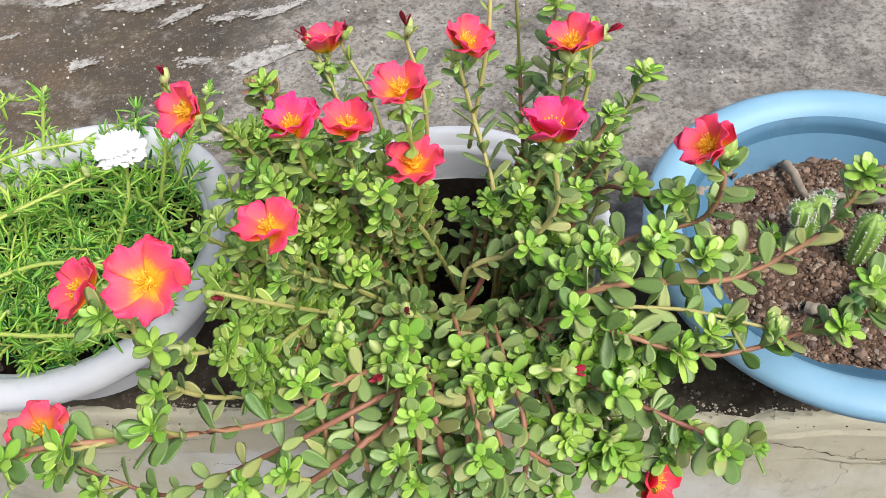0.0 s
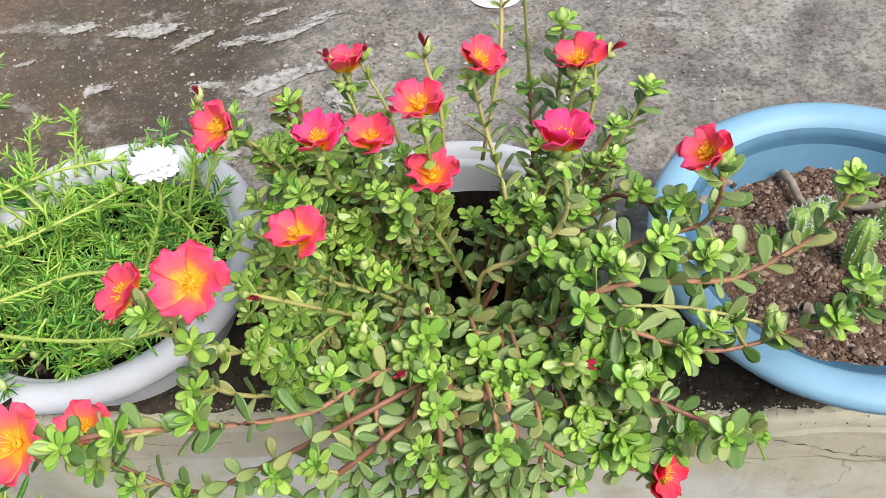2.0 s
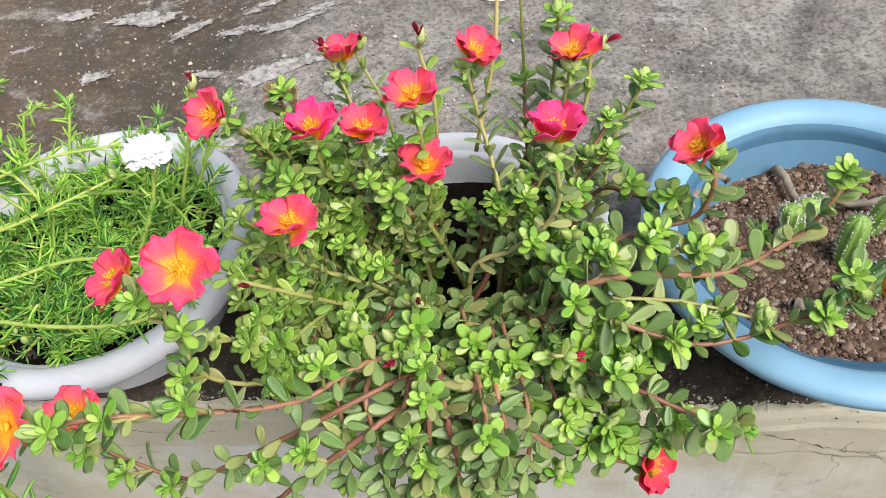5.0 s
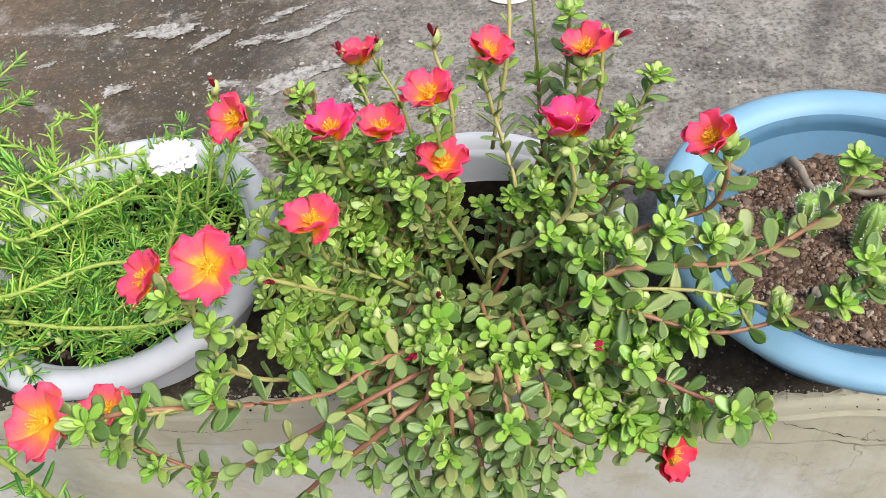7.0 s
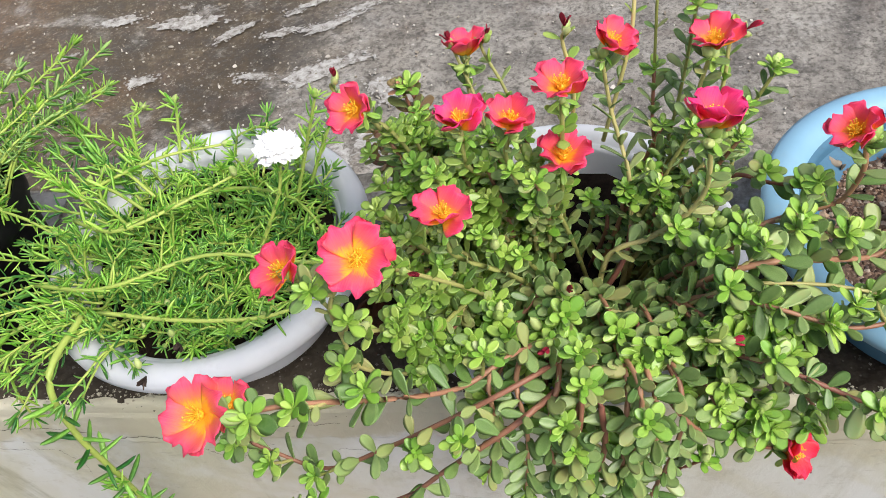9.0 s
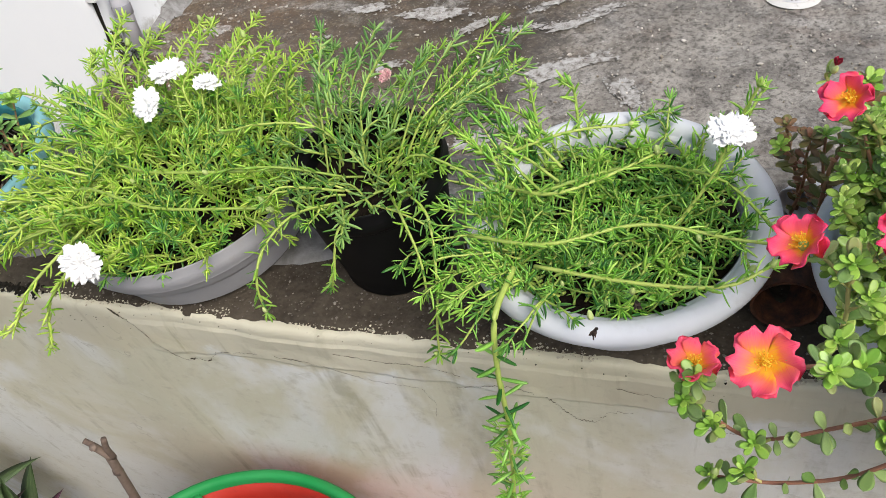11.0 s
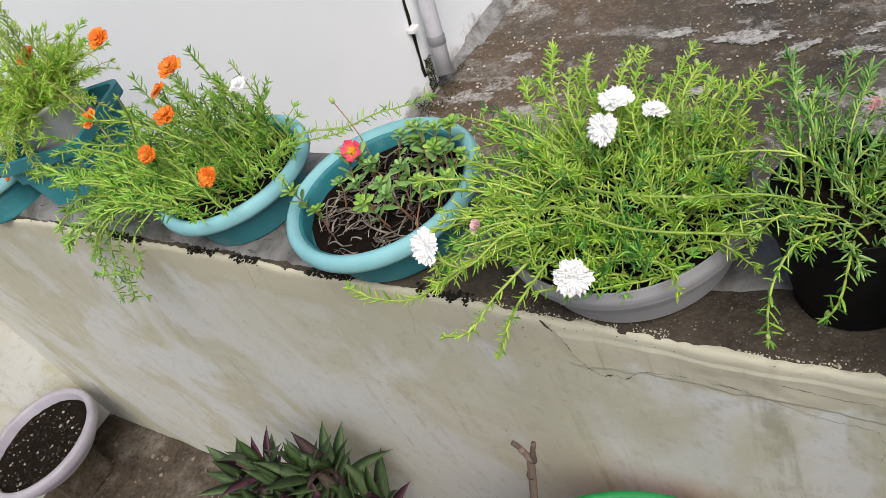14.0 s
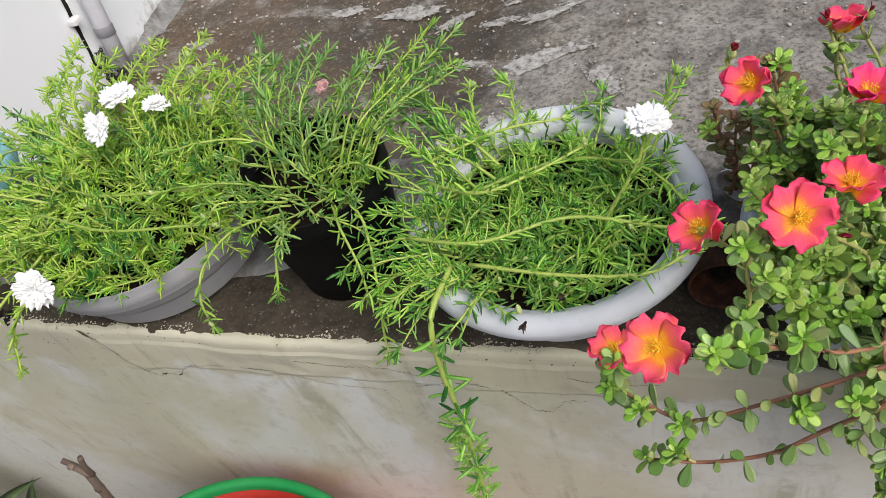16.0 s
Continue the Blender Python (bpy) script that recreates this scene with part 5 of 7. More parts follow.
        buds_at(buds, rnd, Vector(at) + Vector((-0.004, 0.004, 0.004)), Vector((-0.3, 0, 0.8)), 1, 0.010)


moss_rose("moss rose with fine green leaves and one white flower", 0.606, 0.113, 0.082, moss_c, M_NEEDLE_FRESH, M_STEM_LIME, M_NEEDLE_LIME)


def moss_g(plant, stems, needles, buds, young):
    rnd = random.Random(22)
    c = Vector((0.088, 0.133, 0.086))

    def floor(p):
        r = (p.xy - c.xy).length
        rt = (p.xy - Vector((-0.284, 0.111))).length
        if rt < 0.168:
            return 0.125
        return 0.092 if r < 0.150 else (0.110 if r < 0.165 else (0.020 if p.y > -0.006 else 0.035))

    for i in range(290):
        a, r = rnd.uniform(0, 6.28), 0.140 * math.sqrt(rnd.random())
        o = Vector((math.cos(a), math.sin(a), 0))
        front = max(0.0, -math.sin(a)) * r / 0.14
        p = c + o * r + Vector((0, 0, 0.004))
        d = o * rnd.uniform(0.1, 0.8) * (1 - 0.9 * front) + Vector((rnd.uniform(-0.7, 0.7), rnd.uniform(-0.4, 0.2), rnd.uniform(0.35, 1.0)))
        pts = catmull(grow(rnd, p, d, rnd.uniform(0.04, 0.095), 0.9, 0.24, floor, 7), 2)
        needle_stem(rnd, pts, stems, young if rnd.random() < 0.55 else needles, rnd.uniform(0.0125, 0.0185), rnd.uniform(0.0046, 0.0058), 2, 0.0016, 0.0011, bare=0.05, spread=1.1)
        if rnd.random() < 0.06:
            buds_at(buds, rnd, pts[-1], Vector((0, 0, 1)), 1, 0.009)
    # tall yellowing shoots, fanned out and leaning back over the terrace
    for k in range(19):
        u = -1 + 2 * k / 18 + rnd.uniform(-0.06, 0.06)
        p = c + Vector((u * 0.11, rnd.uniform(0.03, 0.11), 0.02))
        tip = Vector((0.065 + u * 0.17, rnd.uniform(0.24, 0.37), rnd.uniform(0.150, 0.205)))
        pts = catmull([p, p.lerp(tip, 0.5) + Vector((0, -0.02, 0.035)), tip], 8)
        needle_stem(rnd, pts, stems, young, rnd.uniform(0.0125, 0.0165), 0.0036, 2, 0.0019, 0.0013, spread=1.5, tuft=7, bare=0.0)
        if k % 3 != 1:
            buds_at(buds, rnd, pts[-1], Vector((0, 0, 1)), 1, 0.011)
    # shoots sprawling over the front left rim and across the next bowl's edge
    for k in range(34):
        a = rnd.uniform(2.6, 4.20)
        o = Vector((math.cos(a), math.sin(a), 0))
        pts = catmull(grow(rnd, c + o * 0.10 + Vector((0, 0, 0.03)), o + Vector((0, 0, 0.65)), rnd.uniform(0.09, 0.17), 0.62, 0.11, floor, 8), 2)
        needle_stem(rnd, pts, stems, young if k % 3 else needles, rnd.uniform(0.014, 0.020), 0.0072, 2, 0.0020, 0.0014)
        if k % 2:
            buds_at(buds, rnd, pts[-1], Vector((0, 0, 1)), 1, 0.009)
    for h in ([(-0.02, 0.06, 0.12), (0.06, 0.04, 0.175), (0.16, 0.02, 0.175), (0.25, 0.04, 0.16), (0.275, 0.05, 0.15)], [(0.05, 0.10, 0.15), (0.14, 0.06, 0.185), (0.22, 0.07, 0.18), (0.27, 0.09, 0.165)],
              [(0.05, 0.06, 0.13), (0.01, 0.00, 0.165), (-0.03, -0.045, 0.150), (-0.06, -0.062, 0.19)], [(0.10, 0.02, 0.12), (0.115, -0.035, 0.150), (0.123, -0.050, 0.172)],
              [(0.02, 0.04, 0.13), (-0.06, -0.03, 0.120), (-0.13, -0.06, 0.085), (-0.20, -0.065, 0.075), (-0.245, -0.06, 0.08)], [(0.04, 0.02, 0.13), (0.00, -0.05, 0.110), (-0.05, -0.075, 0.055), (-0.09, -0.08, 0.04)], [(0.06, 0.02, 0.13), (0.03, -0.055, 0.105), (0.00, -0.075, 0.05), (-0.01, -0.08, 0.03)]):
        needle_stem(rnd, catmull(h, 7), stems, young, 0.0155, 0.0056, 2, 0.0021, 0.0014)
        buds_at(buds, rnd, Vector(h[-1]), Vector((0.3, 0, 0.6)), 2, 0.010)
    double_flower(plant, (0.067, 0.226, 0.184), (0.05, -0.10, 1.0), 0.022, "white", 1, 0.5)
    double_flower(plant, (0.073, 0.168, 0.184), (-0.1, -0.75, 0.6), 0.0215, "white", 2, 0.5)
    double_flower(plant, (0.115, 0.226, 0.166), (0.3, 0.2, 1.0), 0.017, "white", 3, 0.8)
    double_flower(plant, (0.125, -0.060, 0.181), (0.35, -0.85, 0.25), 0.0205, "white", 4, 0.5)
    double_flower(plant, (-0.052, -0.064, 0.204), (-0.12, -0.75, 0.55), 0.022, "white", 5, 0.5)
    double_flower(plant, (-0.005, -0.022, 0.199), (-0.1, -0.4, 0.8), 0.010, "dry", 6)


moss_rose("yellow-green moss rose with white double flowers", 0.088, 0.133, 0.086, moss_g, M_NEEDLE_FRESH, M_STEM_LIME, M_NEEDLE_YELLOW)


def moss_k(plant, stems, needles, buds, young):
    rnd = random.Random(23)
    c = Vector((0.354, 0.122, 0.125))

    def floor(p):
        r = (p.xy - c.xy).length
        return 0.130 if r < 0.072 else (0.161 if r < 0.090 else (0.012 if p.y > -0.006 else -0.9))

    # upright bushy growth over the back half, leaning outwards
    for i in range(30):
        u = rnd.uniform(-1.25, 1.15)
        p = c + Vector((u * 0.05, rnd.uniform(0.0, 0.055), 0.004))
        tip = Vector((0.378 + u * 0.110, rnd.uniform(0.17, 0.285), rnd.uniform(0.155, 0.215)))
        pts = catmull([p, p.lerp(tip, 0.5) + Vector((rnd.uniform(-0.01, 0.01), -0.015, 0.025)), tip], 8)
        needle_stem(rnd, pts, stems, needles if i % 4 else young, rnd.uniform(0.0135, 0.0195), 0.0048, 2, 0.0014, 0.0009, bare=0.30, spread=0.8, tuft=9)
    # low tangle over the earth and the front rim
    for i in range(30):
        a = rnd.uniform(0, 6.28)
        o = Vector((math.cos(a), math.sin(a), 0))
        p = c + o * rnd.uniform(0.0, 0.06)
        b = rnd.uniform(0, 6.28)
        d = Vector((math.cos(b), math.sin(b), rnd.uniform(0.4, 0.9)))
        pts = catmull(grow(rnd, p, d, rnd.uniform(0.05, 0.10), 0.6, 0.2, floor, 8), 2)
        needle_stem(rnd, pts, stems, young if i % 2 else needles, rnd.uniform(0.013, 0.019), 0.0065, 2, bare=0.1)
    for h in ([(0.345, 0.07, 0.145), (0.325, 0.02, 0.180), (0.318, -0.03, 0.190), (0.316, -0.058, 0.172), (0.316, -0.066, 0.140)], [(0.365, 0.06, 0.145), (0.370, 0.010, 0.170), (0.365, -0.012, 0.14), (0.353, -0.012, 0.112)],
              [(0.395, 0.08, 0.145), (0.430, 0.03, 0.170), (0.448, 0.005, 0.145), (0.452, -0.010, 0.115)], [(0.405, 0.09, 0.145), (0.450, 0.04, 0.165), (0.460, 0.00, 0.12), (0.455, -0.02, 0.07), (0.450, -0.025, 0.03)],
              [(0.335, 0.10, 0.15), (0.285, 0.08, 0.18), (0.235, 0.07, 0.185), (0.205, 0.065, 0.18)], [(0.355, 0.12, 0.15), (0.305, 0.13, 0.19), (0.245, 0.12, 0.20), (0.210, 0.11, 0.195)], [(0.385, 0.10, 0.15), (0.425, 0.10, 0.185), (0.475, 0.09, 0.175), (0.505, 0.08, 0.16)],
              [(0.345, 0.08, 0.15), (0.310, 0.04, 0.195), (0.291, 0.028, 0.185)]):
        needle_stem(rnd, catmull(h, 7), stems, young, 0.0160, 0.0065, 2, 0.0015, 0.0012, tuft=8)
        buds_at(buds, rnd, Vector(h[-1]), Vector((0, 0, 1)), 1, 0.010)
    double_flower(plant, (0.358, 0.214, 0.186), (0.2, -0.5, 0.8), 0.011, "dry", 2)


moss_rose("dark green moss rose with long trailing stems", 0.354, 0.122, 0.125, moss_k, M_NEEDLE_DEEP, M_STEM_LIME, M_NEEDLE)


def moss_u(plant, stems, needles, buds, young):
    rnd = random.Random(24)
    c = Vector((-0.645, 0.126, 0.080))

    def floor(p):
        r = (p.xy - c.xy).length
        return 0.086 if r < 0.120 else (0.114 if r < 0.156 else (0.012 if p.y > -0.006 else -0.9))

    for i in range(78):
        a, r = rnd.uniform(0, 6.28), 0.112 * math.sqrt(rnd.random())
        o = Vector((math.cos(a), math.sin(a), 0))
        d = o * rnd.uniform(0.0, 0.6) + Vector((rnd.uniform(-0.8, 0.5), rnd.uniform(-0.4, 0.3), rnd.uniform(0.4, 1.1)))
        pts = catmull(grow(rnd, c + o * r, d, rnd.uniform(0.06, 0.12), 0.45, 0.16, floor, 7), 2)
        needle_stem(rnd, pts, stems, needles if i % 2 else young, rnd.uniform(0.015, 0.022), 0.0085, 2, 0.0016, 0.0011, bare=0.1)
    # tall thin shoots against the wall
    for k in range(40):
        p = c + Vector((rnd.uniform(-0.11, 0.10), rnd.uniform(-0.02, 0.10), 0.02))
        pts = catmull(grow(rnd, p, (rnd.uniform(-1.2, 0.9), rnd.uniform(-0.3, 0.2), 1.0), rnd.uniform(0.10, 0.21), 0.02, 0.10, floor, 8), 2)
        needle_stem(rnd, pts, stems, needles, rnd.uniform(0.014, 0.020), 0.0075, 2, 0.0018, 0.0012, bare=0.15, tuft=6)
    # long pale shoots that trail away along the parapet
    for k in range(86):
        low = k % 2 == 0
        p = c + (Vector((rnd.uniform(-0.13, -0.02), rnd.uniform(-0.125, -0.02), 0.04)) if low else Vector((rnd.uniform(-0.10, 0.08), rnd.uniform(-0.10, 0.08), 0.03)))
        d = Vector((-1.0, rnd.uniform(-0.25, 0.15) if low else rnd.uniform(-0.45, 0.25), rnd.uniform(0.1, 0.5) if low else rnd.uniform(0.2, 0.9)))
        d.y += rnd.uniform(-0.4, 0.4)
        pts = catmull(grow(rnd, p, d, rnd.uniform(0.08, 0.22) if k % 3 else rnd.uniform(0.25, 0.46), 0.20, 0.17, floor, 12), 2)
        needle_stem(rnd, pts, stems, needles if k % 2 else young, rnd.uniform(0.017, 0.024), 0.0072, 2, 0.0026, 0.0017, bare=0.05)
        if k % 3 == 0:
            buds_at(buds, rnd, pts[-1], Vector((-1, 0, 0.3)), 1, 0.010)
    # two shoots that lie over the edge of the next bowl
    for h in ([(-0.53, 0.12, 0.12), (-0.47, 0.125, 0.165), (-0.43, 0.150, 0.160), (-0.391, 0.180, 0.150)], [(-0.55, 0.16, 0.12), (-0.46, 0.165, 0.160), (-0.391, 0.195, 0.150), (-0.352, 0.228, 0.150), (-0.299, 0.252, 0.150), (-0.26, 0.262, 0.158)], [(-0.54, 0.09, 0.12), (-0.48, 0.085, 0.155), (-0.447, 0.075, 0.140)]):
        needle_stem(rnd, catmull(h, 7), stems, young, 0.016, 0.0055, 2, 0.0018, 0.0012, bare=0.0)
        buds_at(buds, rnd, Vector(h[-1]), Vector((0.5, 0, 0.6)), 1, 0.010)
    # tuft that hangs over the edge
    for k in (0, 3, 5, 7, 8):
        pts = catmull([(-0.71 - 0.012 * k, 0.02, 0.13), (-0.745 - 0.014 * k, -0.055, 0.10), (-0.775 - 0.016 * k, -0.075, 0.03), (-0.80 - rnd.uniform(0.0, 0.16), -0.085, -0.03 + rnd.uniform(-0.05, 0.05))], 6)
        needle_stem(rnd, pts, stems, needles, 0.016, 0.0075, 2)
    heads = [((-0.548, 0.034, 0.303), (0.1, -0.3, 1.0)), ((-0.710, 0.048, 0.206), (0.2, -0.7, 0.7)), ((-0.542, 0.026, 0.188), (0.3, -0.6, 0.6)), ((-0.499, 0.06, 0.371), (0.2, -0.3, 0.9)), ((-0.567, 0.06, 0.330), (-0.2, -0.4, 0.8)), ((-1.330, 0.05, 0.110), (-0.2, -0.6, 0.7))]
    for i, (at, f) in enumerate(heads):
        at = Vector(at)
        double_flower(plant, at, f, 0.0175 if i not in (4,) else 0.013, "orange", i, 1.0)
        root = c + Vector(((at.x - c.x) * 0.5, (at.y - c.y) * 0.4, 0.02))
        needle_stem(rnd, catmull([root, root.lerp(at, 0.5) + Vector((0, 0, 0.015)), at - Vector((0, 0, 0.004))], 7), stems, needles, 0.016, 0.0085, 2, tuft=8)
    double_flower(plant, (-0.591, 0.20, 0.232), (0, -0.3, 1), 0.016, "white", 3, 0.8)


moss_rose("airy moss rose with orange double flowers", -0.645, 0.126, 0.080, moss_u, M_NEEDLE, M_STEM_LIME, M_NEEDLE_LIME)

# ---- details of the structure ----
M_CRACK = mat("crack_shadow", 0.95, spec=0.1)[0]
M_CRACK.node_tree.nodes["Principled BSDF"].inputs["Base Color"].default_value = (0.085, 0.07, 0.05, 1)

def crack(points, width, where, name="crack"):
    """A thin jagged dark groove strip that lies on the plaster."""
    rnd = random.Random(int(abs(points[0][0]) * 1000))
    pts = catmull([Vector((x, 0, z)) for x, z in points], 14)
    vs, fs = [], []
    for i, p in enumerate(pts):
        w = 0.75 * width * max(0.0, 0.40 + 2.2 * noise.noise(Vector((p.x * 70, p.z * 70, 6)))) * (1 - 0.6 * i / len(pts))
        dx, dz = rnd.uniform(-0.0012, 0.0012), rnd.uniform(-0.0022, 0.0022)
        y = wall_y(p.x, p.z) - (0.0030 if p.x > 0.02 and p.z > -0.12 else 0.0008)
        vs += [(p.x + dx, y, p.z + dz + w), (p.x + dx, y + 0.0002, p.z + dz), (p.x + dx, y, p.z + dz - w)]
    for i in range(len(pts) - 1):
        for k in range(2):
            a = i * 3 + k
            fs.append((a, a + 3, a + 4, a + 1))
    ob = link_mesh(name, vs, fs, M_CRACK)
    return tagged(ob, "thin dark crack in the parapet plaster", "crack", kind="structure")


crack([(0.000, 0.002), (0.010, -0.014), (0.024, -0.026), (0.030, -0.050), (0.034, -0.068)], 0.0075, "front")
crack([(0.034, -0.066), (0.050, -0.090), (0.067, -0.101), (0.086, -0.095), (0.100, -0.098), (0.125, -0.072)], 0.0026, "front")
crack([(0.125, -0.072), (0.165, -0.064), (0.190, -0.060)], 0.0009, "front")
crack([(0.440, -0.080), (0.498, -0.064), (0.530, -0.072)], 0.0008, "front")
crack([(0.542, -0.073), (0.561, -0.100), (0.584, -0.123), (0.600, -0.108), (0.611, -0.092), (0.635, -0.088)], 0.0016, "front")
crack([(0.300, -0.034), (0.345, -0.043), (0.400, -0.040), (0.450, -0.052)], 0.0008, "front")
crack([(0.215, -0.060), (0.270, -0.067), (0.330, -0.086), (0.390, -0.092)], 0.0007, "front")
crack([(0.395, -0.094), (0.402, -0.130), (0.396, -0.165)], 0.0007, "front")
crack([(0.620, -0.040), (0.665, -0.046), (0.715, -0.041)], 0.0008, "front")
crack([(0.700, -0.098), (0.740, -0.104)], 0.0009, "front")
crack([(-0.593, -0.002), (-0.599, -0.053), (-0.625, -0.085)], 0.0018, "front")
crack([(-0.235, -0.03), (-0.245, -0.07), (-0.260, -0.11)], 0.0010, "front")
crack([(1.140, -0.012), (1.179, -0.016), (1.216, -0.041), (1.268, -0.068), (1.300, -0.071), (1.40, -0.075)], 0.0013, "front")


def broken_edge():
    """Black crumbs along the arris under the turquoise bowls, and grit on the coping."""
    rnd = random.Random(5)
    s, g = Soup(), Soup()

    def chip(soup, p, r, flat=0.6):
        v = [Vector((rnd.uniform(-1, 1), rnd.uniform(-1, 1), rnd.uniform(-1, 1))).normalized() * r * rnd.uniform(0.6, 1.2) for _ in range(6)]
        base = [(1, 0, 0), (-1, 0, 0), (0, 1, 0), (0, -1, 0), (0, 0, flat), (0, 0, -flat)]
        soup.add([(p[0] + b[0] * r * rnd.uniform(0.6, 1.3), p[1] + b[1] * r * rnd.uniform(0.6, 1.3), p[2] + b[2] * r * rnd.uniform(0.6, 1.3)) for b in base],
                 [(0, 2, 4), (2, 1, 4), (1, 3, 4), (3, 0, 4), (2, 0, 5), (1, 2, 5), (3, 1, 5), (0, 3, 5)])

    # black crumbs draw the dark gap line of the broken arris
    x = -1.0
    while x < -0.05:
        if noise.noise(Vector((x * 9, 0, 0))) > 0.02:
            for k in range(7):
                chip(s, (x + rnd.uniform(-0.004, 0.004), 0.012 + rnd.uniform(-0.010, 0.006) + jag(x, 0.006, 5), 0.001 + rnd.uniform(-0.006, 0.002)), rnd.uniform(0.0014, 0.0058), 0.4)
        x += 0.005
    for k in range(700):
        x = rnd.uniform(-0.1, 1.6)
        chip(g, (x, 0.016 + abs(rnd.gauss(0, 0.028)), 0.003), rnd.uniform(0.0006, 0.0022), 0.7)
    cream, speck = Soup(), Soup()
    for k in range(1500):
        x = rnd.uniform(-0.12, 1.7)
        if noise.noise(Vector((x * 7, 4, 0))) < -0.25:
            continue
        chip(cream, (x, 0.010 + jag(x, 0.006, 5) + rnd.gauss(0.001, 0.004), 0.0006), rnd.uniform(0.0006, 0.0020), 0.5)
    # tiny black chips drawn for small pits below the arris
    for k in range(170):
        x, z = rnd.uniform(-0.1, 1.5), -0.004 - abs(rnd.gauss(0, 0.03))
        y = jag(x, 0.006, 5) * (1.0 if z > -0.03 else 0.4) + 0.004 * noise.noise(Vector((x * 2.2, z * 2.2, 4.0)))
        chip(speck, (x, y, z), rnd.uniform(0.0004, 0.0013), 0.7)
    ob = cream.object("plaster_crumbs", varied_material("cream_crumbs", (0.30, 0.27, 0.20), (0.62, 0.58, 0.46), 0.9, island=True), None, smooth=False)
    tagged(ob, "cream plaster crumbs along the worn parapet edge", "plaster crumbs", kind="stuff")
    ob = speck.object("mould_specks", M_DARK, None, smooth=False)
    tagged(ob, "tiny black specks drawn for pits under the parapet edge", "mould specks", kind="stuff")
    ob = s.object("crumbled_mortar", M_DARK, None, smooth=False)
    tagged(ob, "black crumbs drawing the dark gap along the broken parapet edge", "mortar crumbs", kind="stuff")
    ob = g.object("grit", varied_material("pale_grit", (0.04, 0.033, 0.026), (0.24, 0.215, 0.18), 0.9, island=True), None, smooth=False)
    tagged(ob, "pale grit scattered on the damp parapet top", "grit", kind="stuff")


broken_edge()


def floor_patches():
    """Patches of old white skin left on the terrace floor, with crumbled borders, and loose flakes."""
    rnd = random.Random(8)
    m, nt, b = mat("peeled_white_skin", 0.6, spec=0.4)
    co = coords(nt)
    n1 = noise_of(nt, co, 34, 8, 0.75, 0.4)
    col = ramp(nt, n1, (0.38, (0.10, 0.085, 0.07)), (0.50, (0.34, 0.33, 0.31)), (0.66, (0.52, 0.52, 0.51)))
    nt.links.new(col, b.inputs["Base Color"])
    bump(nt, b, n1, 0.4, 0.003)
    s = Soup()
    far = [(-0.35, 1.975, 0.125, 0.032, 0.05), (-0.29, 1.955, 0.05, 0.02, 0.5), (-0.16, 1.885, 0.06, 0.018, 0.7), (-0.12, 1.92, 0.05, 0.014, 0.5), (0.026, 1.872, 0.062, 0.021, 0.25), (0.175, 1.886, 0.075, 0.025, 0.35), (0.26, 1.93, 0.06, 0.012, 0.5), (0.10, 2.02, 0.065, 0.012, 0.35), (0.06, 1.98, 0.03, 0.010, 0.5), (0.30, 1.98, 0.07, 0.012, 0.4), (-0.43, 1.665, 0.050, 0.024, 0.15), (-0.035, 1.65, 0.05, 0.020, 0.0), (0.17, 1.64, 0.09, 0.040, 0.5)]
    near = [(0.27, 1.69, 0.09, 0.030, 0.4), (0.40, 1.56, 0.035, 0.05, 0.2), (0.44, 1.50, 0.03, 0.045, 0.4), (-0.62, 2.02, 0.08, 0.03, 0.1), (0.40, 1.32, 0.05, 0.06, 0.3), (0.30, 1.25, 0.06, 0.05, 0.8), (-0.02, 1.29, 0.06, 0.04, 0.5), (0.10, 1.33, 0.04, 0.05, 0.1), (-0.75, 1.83, 0.03, 0.008, 0.3), (-0.36, 2.20, 0.07, 0.02, 0.1), (0.5, 2.15, 0.05, 0.012, 0.2), (-1.40, 2.40, 0.12, 0.06, 1.3)]
    for x, y, a, c, turn in far + near:
        ca, sa = math.cos(turn), math.sin(turn)
        n = 72
        vs, fs = [(x, y, FLOOR_BACK + 0.0062)], []
        for k in range(n):
            w = 2 * math.pi * k / n
            r = 1 + 0.55 * noise.noise(Vector((math.cos(w) * 1.6 + x * 9, math.sin(w) * 1.6 + y * 9, 0))) + 0.35 * noise.noise(Vector((math.cos(w) * 6 + x * 9, math.sin(w) * 6, 3))) + 0.16 * noise.noise(Vector((math.cos(w) * 17, math.sin(w) * 17 + x * 5, 3)))
            u, v = a * r * math.cos(w), c * r * math.sin(w)
            vs.append((x + u * ca - v * sa, y + u * sa + v * ca, FLOOR_BACK + 0.0050))
        fs += [(0, 1 + k, 1 + (k + 1) % n) for k in range(n)]
        s.add(vs, fs)
        for k in range(26):
            w, r = rnd.uniform(0, 6.28), rnd.uniform(0.9, 1.7)
            u, v = a * r * math.cos(w), c * r * math.sin(w)
            q = rnd.uniform(0.002, 0.007)
            s.add([(x + u * ca - v * sa + q * math.cos(t) * rnd.uniform(0.5, 1.4), y + u * sa + v * ca + q * math.sin(t) * rnd.uniform(0.5, 1.4), FLOOR_BACK + 0.0052) for t in (0, 1.2, 2.3, 3.5, 4.9)], [(0, 1, 2, 3, 4)])
    ob = s.object("paint_patches", m, None, smooth=False)
    tagged(ob, "peeling white cement skin on the terrace floor", "paint patches", kind="stuff")
    f = Soup()
